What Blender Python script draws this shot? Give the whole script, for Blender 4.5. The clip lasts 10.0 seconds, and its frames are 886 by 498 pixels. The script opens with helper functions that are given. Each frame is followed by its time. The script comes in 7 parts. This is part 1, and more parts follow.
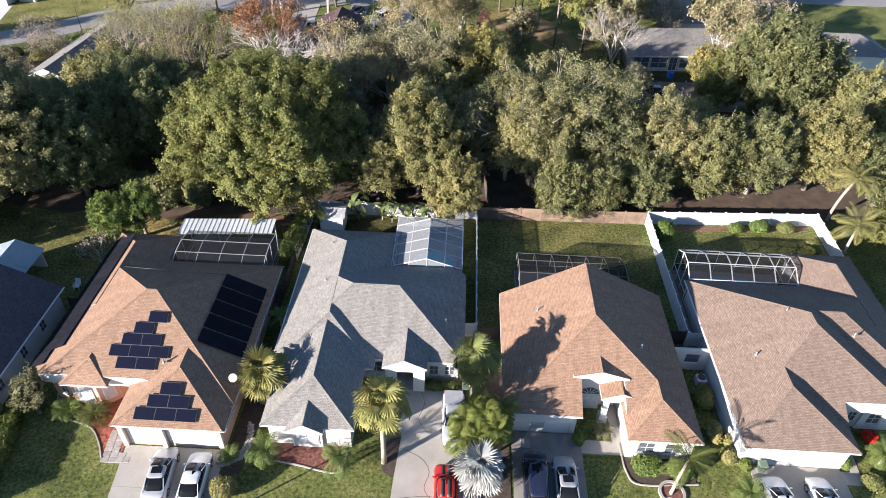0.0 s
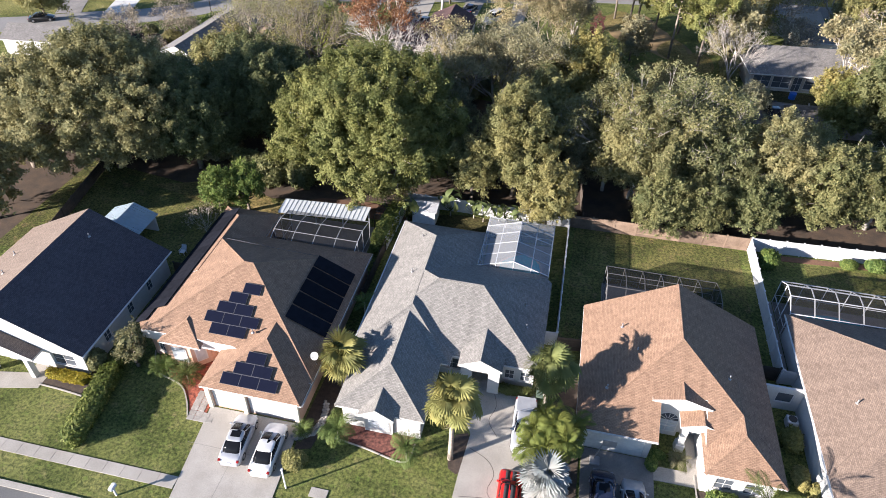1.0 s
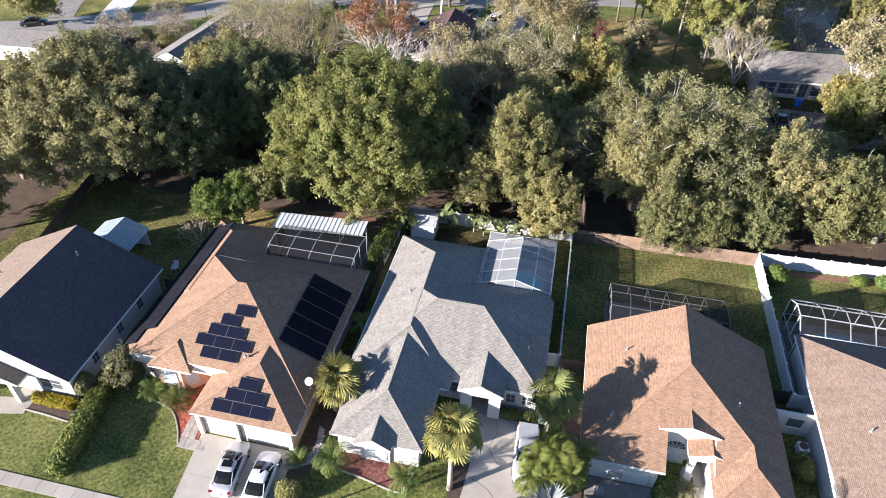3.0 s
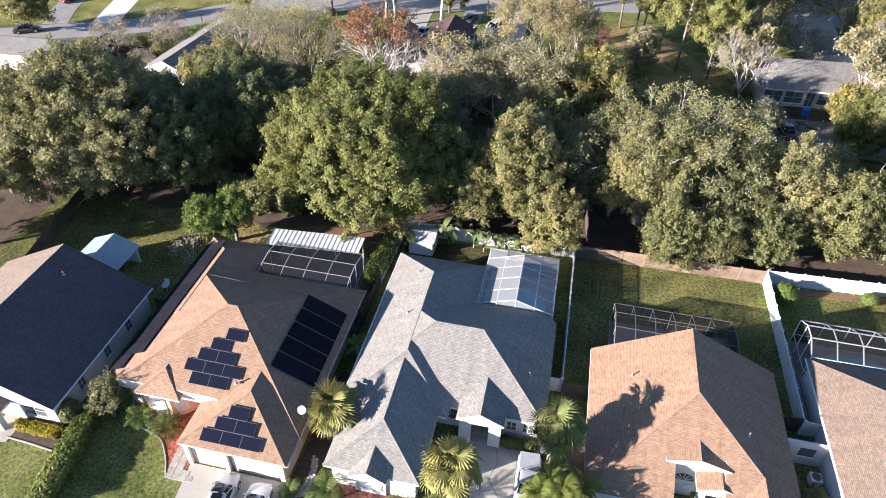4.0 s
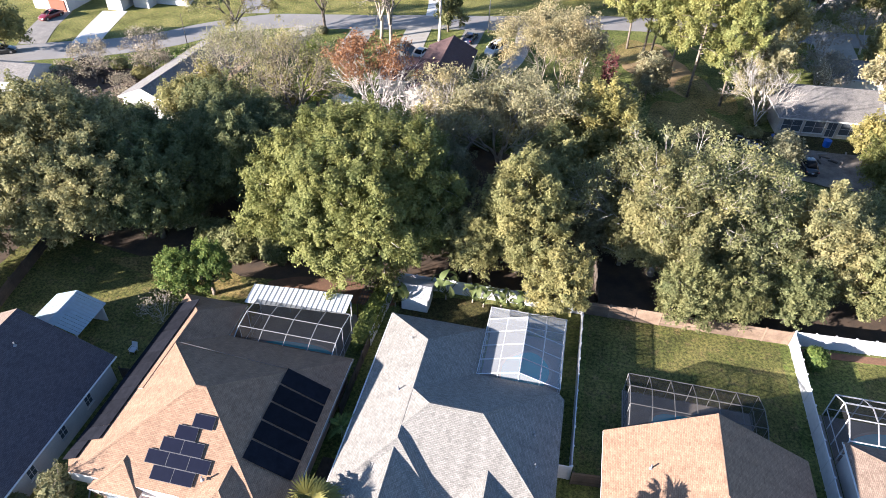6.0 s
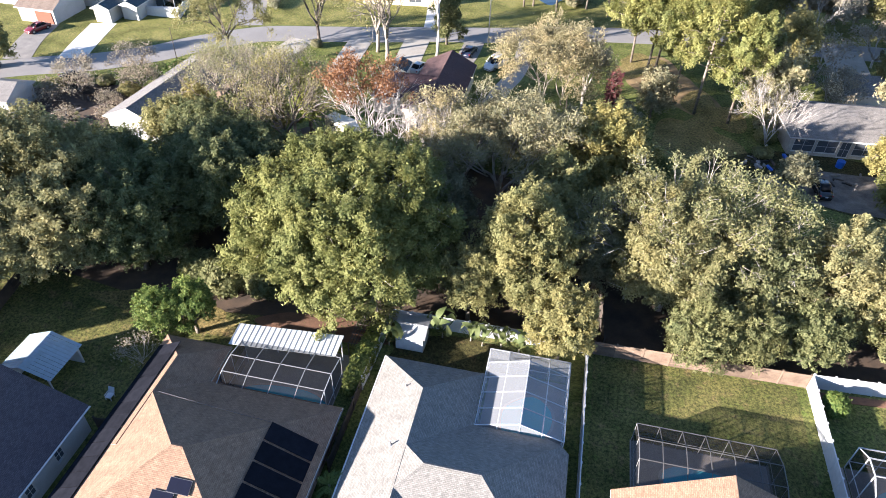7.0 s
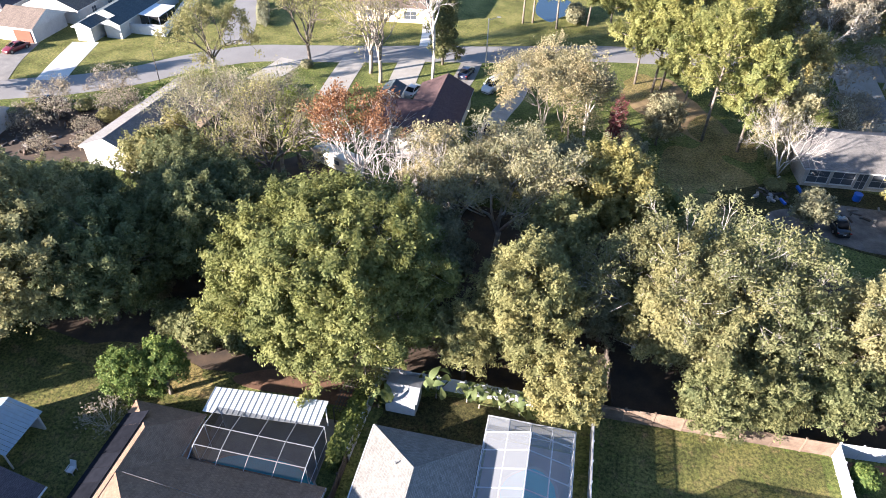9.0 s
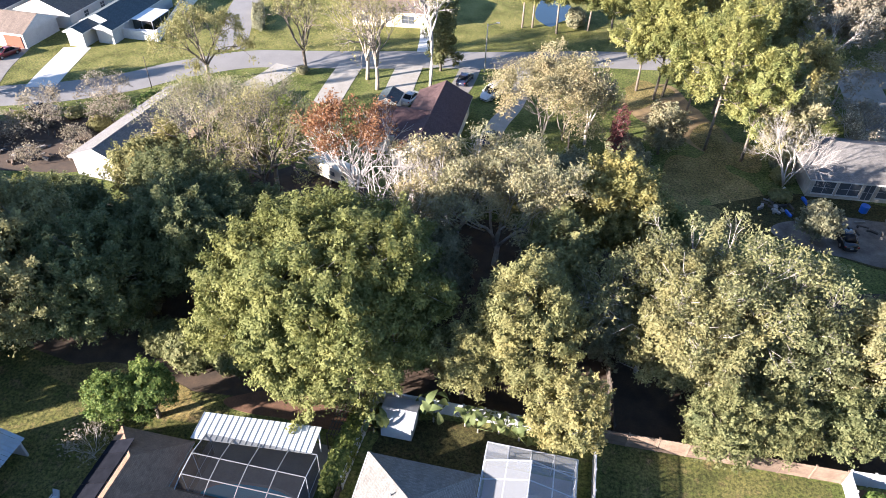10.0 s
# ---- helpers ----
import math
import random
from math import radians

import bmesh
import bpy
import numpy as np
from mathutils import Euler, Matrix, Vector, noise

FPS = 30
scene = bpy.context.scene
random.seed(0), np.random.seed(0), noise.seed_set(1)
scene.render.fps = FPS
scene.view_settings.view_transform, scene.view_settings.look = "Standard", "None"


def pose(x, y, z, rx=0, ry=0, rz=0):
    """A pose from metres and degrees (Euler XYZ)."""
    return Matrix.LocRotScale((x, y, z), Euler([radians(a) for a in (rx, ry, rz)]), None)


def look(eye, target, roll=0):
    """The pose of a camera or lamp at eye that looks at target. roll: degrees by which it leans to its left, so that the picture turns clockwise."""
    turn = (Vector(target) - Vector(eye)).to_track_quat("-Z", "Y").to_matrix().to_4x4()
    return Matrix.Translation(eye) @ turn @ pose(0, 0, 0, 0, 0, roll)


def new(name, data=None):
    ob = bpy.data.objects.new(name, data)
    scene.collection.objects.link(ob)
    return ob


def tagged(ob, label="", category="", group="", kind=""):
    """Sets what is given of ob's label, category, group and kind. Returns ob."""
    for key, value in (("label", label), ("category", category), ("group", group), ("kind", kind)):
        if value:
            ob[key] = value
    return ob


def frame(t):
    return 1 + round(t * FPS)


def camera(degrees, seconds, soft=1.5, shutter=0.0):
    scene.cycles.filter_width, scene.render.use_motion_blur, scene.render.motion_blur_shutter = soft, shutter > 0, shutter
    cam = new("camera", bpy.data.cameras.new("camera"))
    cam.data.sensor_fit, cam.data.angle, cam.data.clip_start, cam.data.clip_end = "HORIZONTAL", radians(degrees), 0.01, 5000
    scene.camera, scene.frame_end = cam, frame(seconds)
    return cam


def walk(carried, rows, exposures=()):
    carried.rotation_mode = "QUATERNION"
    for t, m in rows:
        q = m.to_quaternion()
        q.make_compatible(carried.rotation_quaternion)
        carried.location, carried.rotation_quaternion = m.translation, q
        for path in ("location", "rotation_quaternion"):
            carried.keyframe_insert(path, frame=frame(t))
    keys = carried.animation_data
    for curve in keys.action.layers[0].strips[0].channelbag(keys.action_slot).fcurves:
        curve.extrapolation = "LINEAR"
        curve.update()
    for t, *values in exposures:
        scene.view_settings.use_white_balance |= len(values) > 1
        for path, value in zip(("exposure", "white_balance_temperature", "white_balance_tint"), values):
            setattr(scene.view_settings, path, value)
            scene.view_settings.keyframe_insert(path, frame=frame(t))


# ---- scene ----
cam = camera(68.2, 10.0, 0.9)
PATH = [
    (0, (1.044, -1.298, 47.191), (1.016, 0.242, 45.916), 2.2),
    (0.2, (0.909, -1.33, 47.181), (0.828, 0.206, 45.905), 2.1),
    (0.5, (0.806, -1.355, 47.173), (0.603, 0.17, 45.894), 2.1),
    (1, (0.903, -1.297, 47.192), (0.613, 0.21, 45.909), 2.0),
    (1.5, (0.857, -1.041, 47.209), (0.566, 0.466, 45.926), 2.0),
    (2, (0.762, -0.475, 47.292), (0.472, 1.029, 46.006), 2.0),
    (2.5, (0.573, 0.38, 47.423), (0.285, 1.881, 46.134), 2.0),
    (4, (0.058, 4.106, 47.548), (-0.234, 5.608, 46.26), 1.9),
    (4.5, (-0.203, 5.845, 47.65), (-0.497, 7.347, 46.362), 1.9),
    (5, (-0.558, 7.689, 47.728), (-0.851, 9.191, 46.44), 1.9),
    (5.5, (-0.935, 9.892, 47.789), (-1.227, 11.394, 46.502), 2.0),
    (7, (-1.986, 17.334, 48.079), (-2.281, 18.838, 46.795), 1.9),
    (7.5, (-2.25, 19.35, 48.257), (-2.546, 20.856, 46.975), 1.9),
    (8, (-2.562, 21.002, 48.31), (-2.856, 22.51, 47.029), 1.9),
    (8.5, (-2.778, 22.523, 48.388), (-3.07, 24.031, 47.107), 1.9),
    (9, (-3.036, 23.977, 48.53), (-3.327, 25.487, 47.251), 2.0),
    (9.5, (-3.288, 25.43, 48.598), (-3.577, 26.938, 47.317), 2.0),
    (10, (-3.459, 26.525, 48.625), (-3.746, 28.034, 47.345), 2.1),
]
walk(cam, [(t, look(eye, target, roll)) for t, eye, target, roll in PATH], [(0, 2.06, 6250, 14.5), (2.5, 2.13, 6250, 14.5), (4, 2.30, 6250, 14.5), (5.5, 2.50, 6250, 14.5), (7.5, 2.63, 6250, 15), (10, 2.69, 6250, 16)])

# ---- light ----
SUN_AZ, SUN_EL = 35.5, 15.0
world = bpy.data.worlds.new("sky")
scene.world = world
world.use_nodes = True
_wn = world.node_tree.nodes
_sky = _wn.new("ShaderNodeTexSky")
_sky.sky_type = "NISHITA"
_sky.sun_disc = False
_sky.sun_elevation = radians(SUN_EL)
_sky.sun_rotation = radians(270 - SUN_AZ)
_sky.air_density, _sky.dust_density, _sky.ozone_density = 1.0, 0.3, 3.5
world.node_tree.links.new(_sky.outputs[0], _wn["Background"].inputs[0])
_wn["Background"].inputs[1].default_value = 0.065
_sun = bpy.data.lights.new("sun", "SUN")
_sun.energy, _sun.angle, _sun.color = 5.0, radians(0.6), (1.0, 0.91, 0.80)
sun = new("sun", _sun)
_way = Vector((math.cos(radians(SUN_AZ)) * math.cos(radians(SUN_EL)), math.sin(radians(SUN_AZ)) * math.cos(radians(SUN_EL)), -math.sin(radians(SUN_EL))))
sun.matrix_world = look((-150, -110, 90), Vector((-150, -110, 90)) + _way)


# ---- materials ----
def rgb(*c):
    return (*c, 1.0)


def nodes_of(name):
    m = bpy.data.materials.new(name)
    m.use_nodes = True
    nt = m.node_tree
    return m, nt, nt.nodes["Principled BSDF"]


def ramp(nt, fac, stops):
    r = nt.nodes.new("ShaderNodeValToRGB")
    r.color_ramp.elements[0].position, r.color_ramp.elements[0].color = stops[0][0], rgb(*stops[0][1])
    r.color_ramp.elements[1].position, r.color_ramp.elements[1].color = stops[-1][0], rgb(*stops[-1][1])
    for p, c in stops[1:-1]:
        r.color_ramp.elements.new(p).color = rgb(*c)
    nt.links.new(fac, r.inputs[0])
    return r.outputs[0]


def noise_tex(nt, co, scale, detail=4.0, rough=0.55):
    n = nt.nodes.new("ShaderNodeTexNoise")
    n.inputs["Scale"].default_value, n.inputs["Detail"].default_value, n.inputs["Roughness"].default_value = scale, detail, rough
    nt.links.new(co, n.inputs["Vector"])
    return n.outputs[0]


def mix(nt, a, b, fac, kind="MIX"):
    n = nt.nodes.new("ShaderNodeMix")
    n.data_type, n.blend_type = "RGBA", kind
    for sock, v in ((n.inputs[0], fac), (n.inputs[6], a), (n.inputs[7], b)):
        if isinstance(v, bpy.types.NodeSocket):
            nt.links.new(v, sock)
        elif isinstance(v, tuple):
            sock.default_value = rgb(*v)
        else:
            sock.default_value = v
    return n.outputs[2]


def bump(nt, p, height, strength, distance=0.02):
    b = nt.nodes.new("ShaderNodeBump")
    b.inputs["Strength"].default_value, b.inputs["Distance"].default_value = strength, distance
    nt.links.new(height, b.inputs["Height"])
    nt.links.new(b.outputs[0], p.inputs["Normal"])


def coords(nt, kind="Object"):
    return nt.nodes.new("ShaderNodeTexCoord").outputs[kind]


def place(nt):
    return nt.nodes.new("ShaderNodeNewGeometry").outputs["Position"]


def mottled(name, c1, c2, scale=1.2, fine=30.0, rough=0.8, bumpy=0.15, metal=0.0, spread=0.15):
    """A surface of two tones with coarse stains, fine grain and relief; pieces differ a little from one another."""
    m, nt, p = nodes_of(name)
    co = place(nt)
    a = ramp(nt, noise_tex(nt, co, scale, 5), [(0.3, c1), (0.7, c2)])
    g = ramp(nt, noise_tex(nt, co, fine, 3, 0.7), [(0.25, (0.72,) * 3), (0.75, (1.12,) * 3)])
    col = mix(nt, a, g, 1.0, "MULTIPLY")
    if spread:
        r = ramp(nt, nt.nodes.new("ShaderNodeObjectInfo").outputs["Random"], [(0.0, (1 - spread,) * 3), (1.0, (1 + spread,) * 3)])
        col = mix(nt, col, r, 1.0, "MULTIPLY")
    nt.links.new(col, p.inputs["Base Color"])
    p.inputs["Roughness"].default_value, p.inputs["Metallic"].default_value = rough, metal
    if bumpy:
        bump(nt, p, noise_tex(nt, co, fine, 4, 0.7), bumpy)
    return m


def plain(name, c, rough=0.5, metal=0.0, coat=0.0):
    m, nt, p = nodes_of(name)
    co = place(nt)
    g = ramp(nt, noise_tex(nt, co, 2.5, 4), [(0.3, tuple(v * 0.9 for v in c)), (0.7, tuple(min(1, v * 1.06) for v in c))])
    nt.links.new(g, p.inputs["Base Color"])
    p.inputs["Roughness"].default_value, p.inputs["Metallic"].default_value = rough, metal
    p.inputs["Coat Weight"].default_value = coat
    return m


def shingle(name, c1, c2, c3):
    """Asphalt shingles: courses along the slope, single tabs in three tones, weather streaks, granules."""
    m, nt, p = nodes_of(name)
    uv = coords(nt, "UV")
    b = nt.nodes.new("ShaderNodeTexBrick")
    b.inputs["Color1"].default_value, b.inputs["Color2"].default_value = rgb(*c1), rgb(*c2)
    b.inputs["Mortar"].default_value = rgb(*(v * 0.6 for v in c1))
    b.inputs["Scale"].default_value, b.inputs["Mortar Size"].default_value = 1.0, 0.018
    b.inputs["Brick Width"].default_value, b.inputs["Row Height"].default_value, b.inputs["Bias"].default_value = 0.27, 0.125, 0.0
    nt.links.new(uv, b.inputs["Vector"])
    co = place(nt)
    tone = mix(nt, b.outputs["Color"], c3, ramp(nt, noise_tex(nt, uv, 3.5, 5, 0.75), [(0.45, (0, 0, 0)), (0.75, (0.4,) * 3)]))
    st = nt.nodes.new("ShaderNodeMapping")
    st.inputs["Scale"].default_value = (1.3, 0.22, 1.0)
    nt.links.new(uv, st.inputs["Vector"])
    streak = ramp(nt, noise_tex(nt, st.outputs[0], 1.0, 5, 0.6), [(0.3, (0.86,) * 3), (0.7, (1.09,) * 3)])
    col = mix(nt, mix(nt, tone, streak, 1.0, "MULTIPLY"), ramp(nt, noise_tex(nt, co, 45, 2), [(0.3, (0.7,) * 3), (0.7, (1.25,) * 3)]), 1.0, "MULTIPLY")
    tab = nt.nodes.new("ShaderNodeTexWhiteNoise")
    tab.noise_dimensions = "2D"
    sn = nt.nodes.new("ShaderNodeVectorMath")
    sn.operation = "SNAP"
    sn.inputs[1].default_value = (0.27, 0.125, 1.0)
    nt.links.new(uv, sn.inputs[0])
    nt.links.new(sn.outputs[0], tab.inputs["Vector"])
    col = mix(nt, col, ramp(nt, tab.outputs["Value"], [(0.0, (0.86,) * 3), (0.5, (1.0,) * 3), (1.0, (1.12,) * 3)]), 1.0, "MULTIPLY")
    nt.links.new(col, p.inputs["Base Color"])
    p.inputs["Roughness"].default_value = 0.9
    p.inputs["Specular IOR Level"].default_value = 0.25
    bump(nt, p, b.outputs["Fac"], 0.35, -0.012)
    return m


def leafy(name, dark, light, warm, glow=0.45, scale=0.35):
    """Leaves: every one its own tone, drifts of tone through the crown, a little light passing through."""
    m, nt, p = nodes_of(name)
    geo = nt.nodes.new("ShaderNodeNewGeometry")
    dark, light, warm = (tuple(v * k for v, k in zip(c, (1.78, 1.75, 2.0))) for c in (dark, light, warm))
    each = ramp(nt, geo.outputs["Random Per Island"], [(0.0, dark), (0.6, light), (1.0, warm)])
    drift = ramp(nt, noise_tex(nt, geo.outputs["Position"], scale, 5, 0.65), [(0.3, (0.72, 0.80, 0.80)), (0.7, (1.20, 1.13, 1.05))])
    one = ramp(nt, nt.nodes.new("ShaderNodeObjectInfo").outputs["Random"], [(0.0, (0.9, 0.95, 0.95)), (1.0, (1.1, 1.05, 1.0))])
    col = mix(nt, mix(nt, each, drift, 1.0, "MULTIPLY"), one, 1.0, "MULTIPLY")
    nt.links.new(col, p.inputs["Base Color"])
    p.inputs["Roughness"].default_value = 0.65
    p.inputs["Specular IOR Level"].default_value = 0.15
    tr = nt.nodes.new("ShaderNodeBsdfTranslucent")
    nt.links.new(col, tr.inputs[0])
    mx = nt.nodes.new("ShaderNodeMixShader")
    mx.inputs[0].default_value = glow
    nt.links.new(p.outputs[0], mx.inputs[1])
    nt.links.new(tr.outputs[0], mx.inputs[2])
    nt.links.new(mx.outputs[0], nt.nodes["Material Output"].inputs[0])
    return m


def grassy(name, cols, rough=0.95):
    """Mown turf: patches of dry and lush, tufts, short blades."""
    m, nt, p = nodes_of(name)
    co = place(nt)
    a = ramp(nt, noise_tex(nt, co, 0.22, 6, 0.62), [(0.38, cols[0]), (0.5, cols[1]), (0.62, cols[2])])
    dry = ramp(nt, noise_tex(nt, co, 0.8, 6, 0.72), [(0.54, (0, 0, 0)), (0.70, (0.8,) * 3)])
    a = mix(nt, a, cols[3], dry)
    lush = ramp(nt, noise_tex(nt, co, 1.7, 4, 0.6), [(0.56, (0, 0, 0)), (0.70, (0.7,) * 3)])
    a = mix(nt, a, (cols[1][0] * 0.72, cols[1][1] * 0.98, cols[1][2] * 0.7), lush)
    g = ramp(nt, noise_tex(nt, co, 3.4, 8, 0.8), [(0.40, (0.36, 0.42, 0.40)), (0.5, (1.0, 1.0, 0.95)), (0.60, (1.75, 1.66, 1.5))])
    col = mix(nt, a, g, 1.0, "MULTIPLY")
    nt.links.new(col, p.inputs["Base Color"])
    p.inputs["Roughness"].default_value = rough
    p.inputs["Specular IOR Level"].default_value = 0.1
    bump(nt, p, noise_tex(nt, co, 5.0, 8, 0.9), 0.7, 0.12)
    return m


def screen_mesh(name, c, see):
    """Insect screen: a fine weave that lets part of the light pass."""
    m, nt, p = nodes_of(name)
    p.inputs["Base Color"].default_value = rgb(*c)
    p.inputs["Specular IOR Level"].default_value = 0.08
    p.inputs["Roughness"].default_value = 0.7
    t = nt.nodes.new("ShaderNodeBsdfTransparent")
    mx = nt.nodes.new("ShaderNodeMixShader")
    mx.inputs[0].default_value = 1 - see
    nt.links.new(t.outputs[0], mx.inputs[1])
    nt.links.new(p.outputs[0], mx.inputs[2])
    nt.links.new(mx.outputs[0], nt.nodes["Material Output"].inputs[0])
    return m


def watery(name, c):
    m, nt, p = nodes_of(name)
    co = place(nt)
    col = ramp(nt, noise_tex(nt, co, 0.5, 3), [(0.3, tuple(v * 0.85 for v in c)), (0.7, c)])
    nt.links.new(col, p.inputs["Base Color"])
    p.inputs["Roughness"].default_value = 0.062
    bump(nt, p, noise_tex(nt, co, 3.0, 3), 0.12, 0.02)
    return m


GRASS = grassy("lawn_grass", [(0.064, 0.078, 0.024), (0.100, 0.113, 0.036), (0.132, 0.138, 0.050), (0.176, 0.154, 0.078)])
SHADY = grassy("worn_shady_turf", [(0.066, 0.070, 0.026), (0.098, 0.099, 0.035), (0.136, 0.126, 0.048), (0.185, 0.128, 0.076)])
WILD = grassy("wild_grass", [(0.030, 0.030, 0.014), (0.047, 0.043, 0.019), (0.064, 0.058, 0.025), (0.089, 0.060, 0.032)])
STRAW = mottled("needle_litter", (0.13, 0.090, 0.042), (0.28, 0.185, 0.085), 0.35, 5.0, 0.95, 0.6, spread=0)
# brighter copy of the lawn colours: sunlit gleam of distant grass painted in
LAWN = grassy("brightened_far_lawn", [(0.085, 0.088, 0.028), (0.135, 0.132, 0.044), (0.180, 0.165, 0.062), (0.220, 0.180, 0.085)])
# far asphalt lightened in its colour to stand in for haze and low view
FARASPHALT = mottled("haze_paled_asphalt", (0.180, 0.170, 0.165), (0.225, 0.214, 0.206), 0.25, 16.0, 0.9, 0.2, spread=0)
PALECON = mottled("clean_concrete", (0.44, 0.43, 0.41), (0.52, 0.51, 0.49), 0.5, 14.0, 0.85, 0.1, spread=0.05)
TANSHEET = mottled("tan_roof_sheet", (0.30, 0.21, 0.13), (0.42, 0.30, 0.20), 0.8, 6.0, 0.8, 0.2)
TINBLUE = plain("pale_blue_sheet_metal", (0.44, 0.53, 0.60), 0.4)
BRICKRED = plain("red_brown_paint", (0.19, 0.050, 0.026), 0.5)
GOLDGRASS = grassy("needle_strewn_grass", [(0.110, 0.092, 0.036), (0.165, 0.130, 0.055), (0.210, 0.165, 0.075), (0.240, 0.160, 0.090)])
DIRT = mottled("leaf_litter", (0.040, 0.028, 0.020), (0.092, 0.058, 0.036), 0.6, 6.0, 0.95, 0.6, spread=0)
BRIGHTMULCH = mottled("bright_red_mulch", (0.085, 0.018, 0.010), (0.400, 0.110, 0.064), 4.0, 9.0, 0.95, 0.8, spread=0)
YARDSOIL = mottled("grey_brown_soil", (0.075, 0.062, 0.052), (0.200, 0.172, 0.150), 0.6, 5.0, 0.95, 0.5, spread=0)
REDDIRT = mottled("red_soil", (0.092, 0.048, 0.028), (0.168, 0.086, 0.050), 0.8, 6.0, 0.95, 0.5, spread=0)
CONCRETE = mottled("concrete", (0.280, 0.256, 0.224), (0.362, 0.336, 0.300), 0.5, 14.0, 0.85, 0.1, spread=0.06)
PAVER = mottled("walk_stone", (0.235, 0.218, 0.196), (0.345, 0.325, 0.297), 1.5, 5.0, 0.85, 0.2, spread=0.1)
STAINED = mottled("stained_concrete", (0.150, 0.139, 0.128), (0.255, 0.232, 0.210), 0.5, 10.0, 0.85, 0.15, spread=0.05)
ASPHALT = mottled("asphalt", (0.089, 0.089, 0.092), (0.128, 0.126, 0.123), 0.25, 16.0, 0.9, 0.2, spread=0)
MULCH = mottled("red_mulch", (0.050, 0.018, 0.014), (0.240, 0.090, 0.068), 4.0, 9.0, 0.95, 0.8, spread=0)
DARKMULCH = mottled("dark_mulch", (0.040, 0.028, 0.022), (0.080, 0.056, 0.040), 3.0, 12.0, 0.95, 0.8, spread=0)
WHITE = mottled("white_stucco", (0.41, 0.405, 0.395), (0.48, 0.475, 0.465), 0.8, 40.0, 0.85, 0.1, spread=0)
CREAM = mottled("cream_stucco", (0.62, 0.56, 0.46), (0.72, 0.66, 0.55), 0.8, 40.0, 0.85, 0.1, spread=0)
PINK = mottled("salmon_stucco", (0.464, 0.288, 0.208), (0.544, 0.352, 0.264), 0.8, 40.0, 0.85, 0.1, spread=0)
ORANGE = mottled("orange_stucco", (0.50, 0.20, 0.09), (0.58, 0.25, 0.12), 0.8, 40.0, 0.85, 0.1, spread=0)
YELLOW = mottled("pale_yellow_stucco", (0.62, 0.53, 0.33), (0.72, 0.62, 0.40), 0.8, 40.0, 0.85, 0.1, spread=0)
TRIM = plain("white_trim", (0.48, 0.476, 0.47), 0.5)
VINYL = plain("white_vinyl", (0.53, 0.535, 0.55), 0.35)
ALU = plain("white_aluminium", (0.52, 0.53, 0.55), 0.4)
BRONZE = plain("grey_aluminium", (0.22, 0.215, 0.21), 0.45)
SOLAR = plain("solar_glass", (0.006, 0.007, 0.016), 0.25)
SOLAR.node_tree.nodes["Principled BSDF"].inputs["Specular IOR Level"].default_value = 0.2
SOLARLINE = plain("solar_frame", (0.06, 0.06, 0.07), 0.5)
RUBBER = mottled("black_collector", (0.009, 0.010, 0.014), (0.015, 0.016, 0.022), 2.0, 20.0, 1.0, 0.0)
RUBBER.node_tree.nodes["Principled BSDF"].inputs["Specular IOR Level"].default_value = 0.02
GLASS = plain("dark_window_glass", (0.075, 0.085, 0.10), 0.06)
BLINDS = plain("pale_blinds", (0.42, 0.45, 0.48), 0.25)
DARK = plain("black_plastic", (0.025, 0.025, 0.028), 0.5)
GREY = plain("grey_metal", (0.30, 0.30, 0.31), 0.45, 0.5)
RED = plain("red_paint", (0.52, 0.018, 0.012), 0.28, 0.0, 0.6)
CARMAROON = plain("dark_red_paint", (0.13, 0.012, 0.014), 0.28, 0.0, 0.6)
CARWHITE = plain("white_paint", (0.50, 0.50, 0.50), 0.25, 0.0, 0.6)
CARSILVER = plain("silver_paint", (0.30, 0.31, 0.33), 0.3, 0.35, 0.6)
CARPEARL = plain("pearl_paint", (0.33, 0.34, 0.36), 0.28, 0.15, 0.6)
CARDARK = plain("dark_blue_paint", (0.018, 0.022, 0.045), 0.25, 0.2, 0.6)
CARBLACK = plain("black_paint", (0.015, 0.015, 0.017), 0.25, 0.0, 0.6)
TYRE = plain("tyre_rubber", (0.02, 0.02, 0.02), 0.85)
RIM = plain("alloy_rim", (0.45, 0.45, 0.46), 0.3, 0.9)
CARGLASS = plain("tinted_car_glass", (0.008, 0.009, 0.011), 0.1)
CARGLASS.node_tree.nodes["Principled BSDF"].inputs["Specular IOR Level"].default_value = 0.1
LAMPRED = plain("red_lens", (0.22, 0.012, 0.010), 0.2)
BLUEBIN = plain("blue_plastic", (0.015, 0.10, 0.42), 0.4)
LAMPCLEAR = plain("clear_lens", (0.30, 0.31, 0.32), 0.2)
GLOBE = plain("white_globe", (0.85, 0.85, 0.83), 0.3)
WOOD = mottled("weathered_wood", (0.128, 0.086, 0.060), (0.225, 0.161, 0.116), 1.2, 18.0, 0.9, 0.3, spread=0.25)
DARKWOOD = mottled("dark_wood", (0.045, 0.034, 0.028), (0.085, 0.065, 0.05), 1.2, 18.0, 0.9, 0.3, spread=0.25)
TIN = mottled("galvanised_sheet", (0.468, 0.484, 0.493), (0.595, 0.612, 0.612), 0.5, 12.0, 0.42, 0.05, 0.25, spread=0.03)
BARK = mottled("bark", (0.10, 0.08, 0.062), (0.20, 0.165, 0.135), 3.0, 16.0, 0.95, 0.6)
PALEBARK = mottled("pale_bark", (0.30, 0.27, 0.24), (0.46, 0.42, 0.38), 2.0, 14.0, 0.9, 0.4)
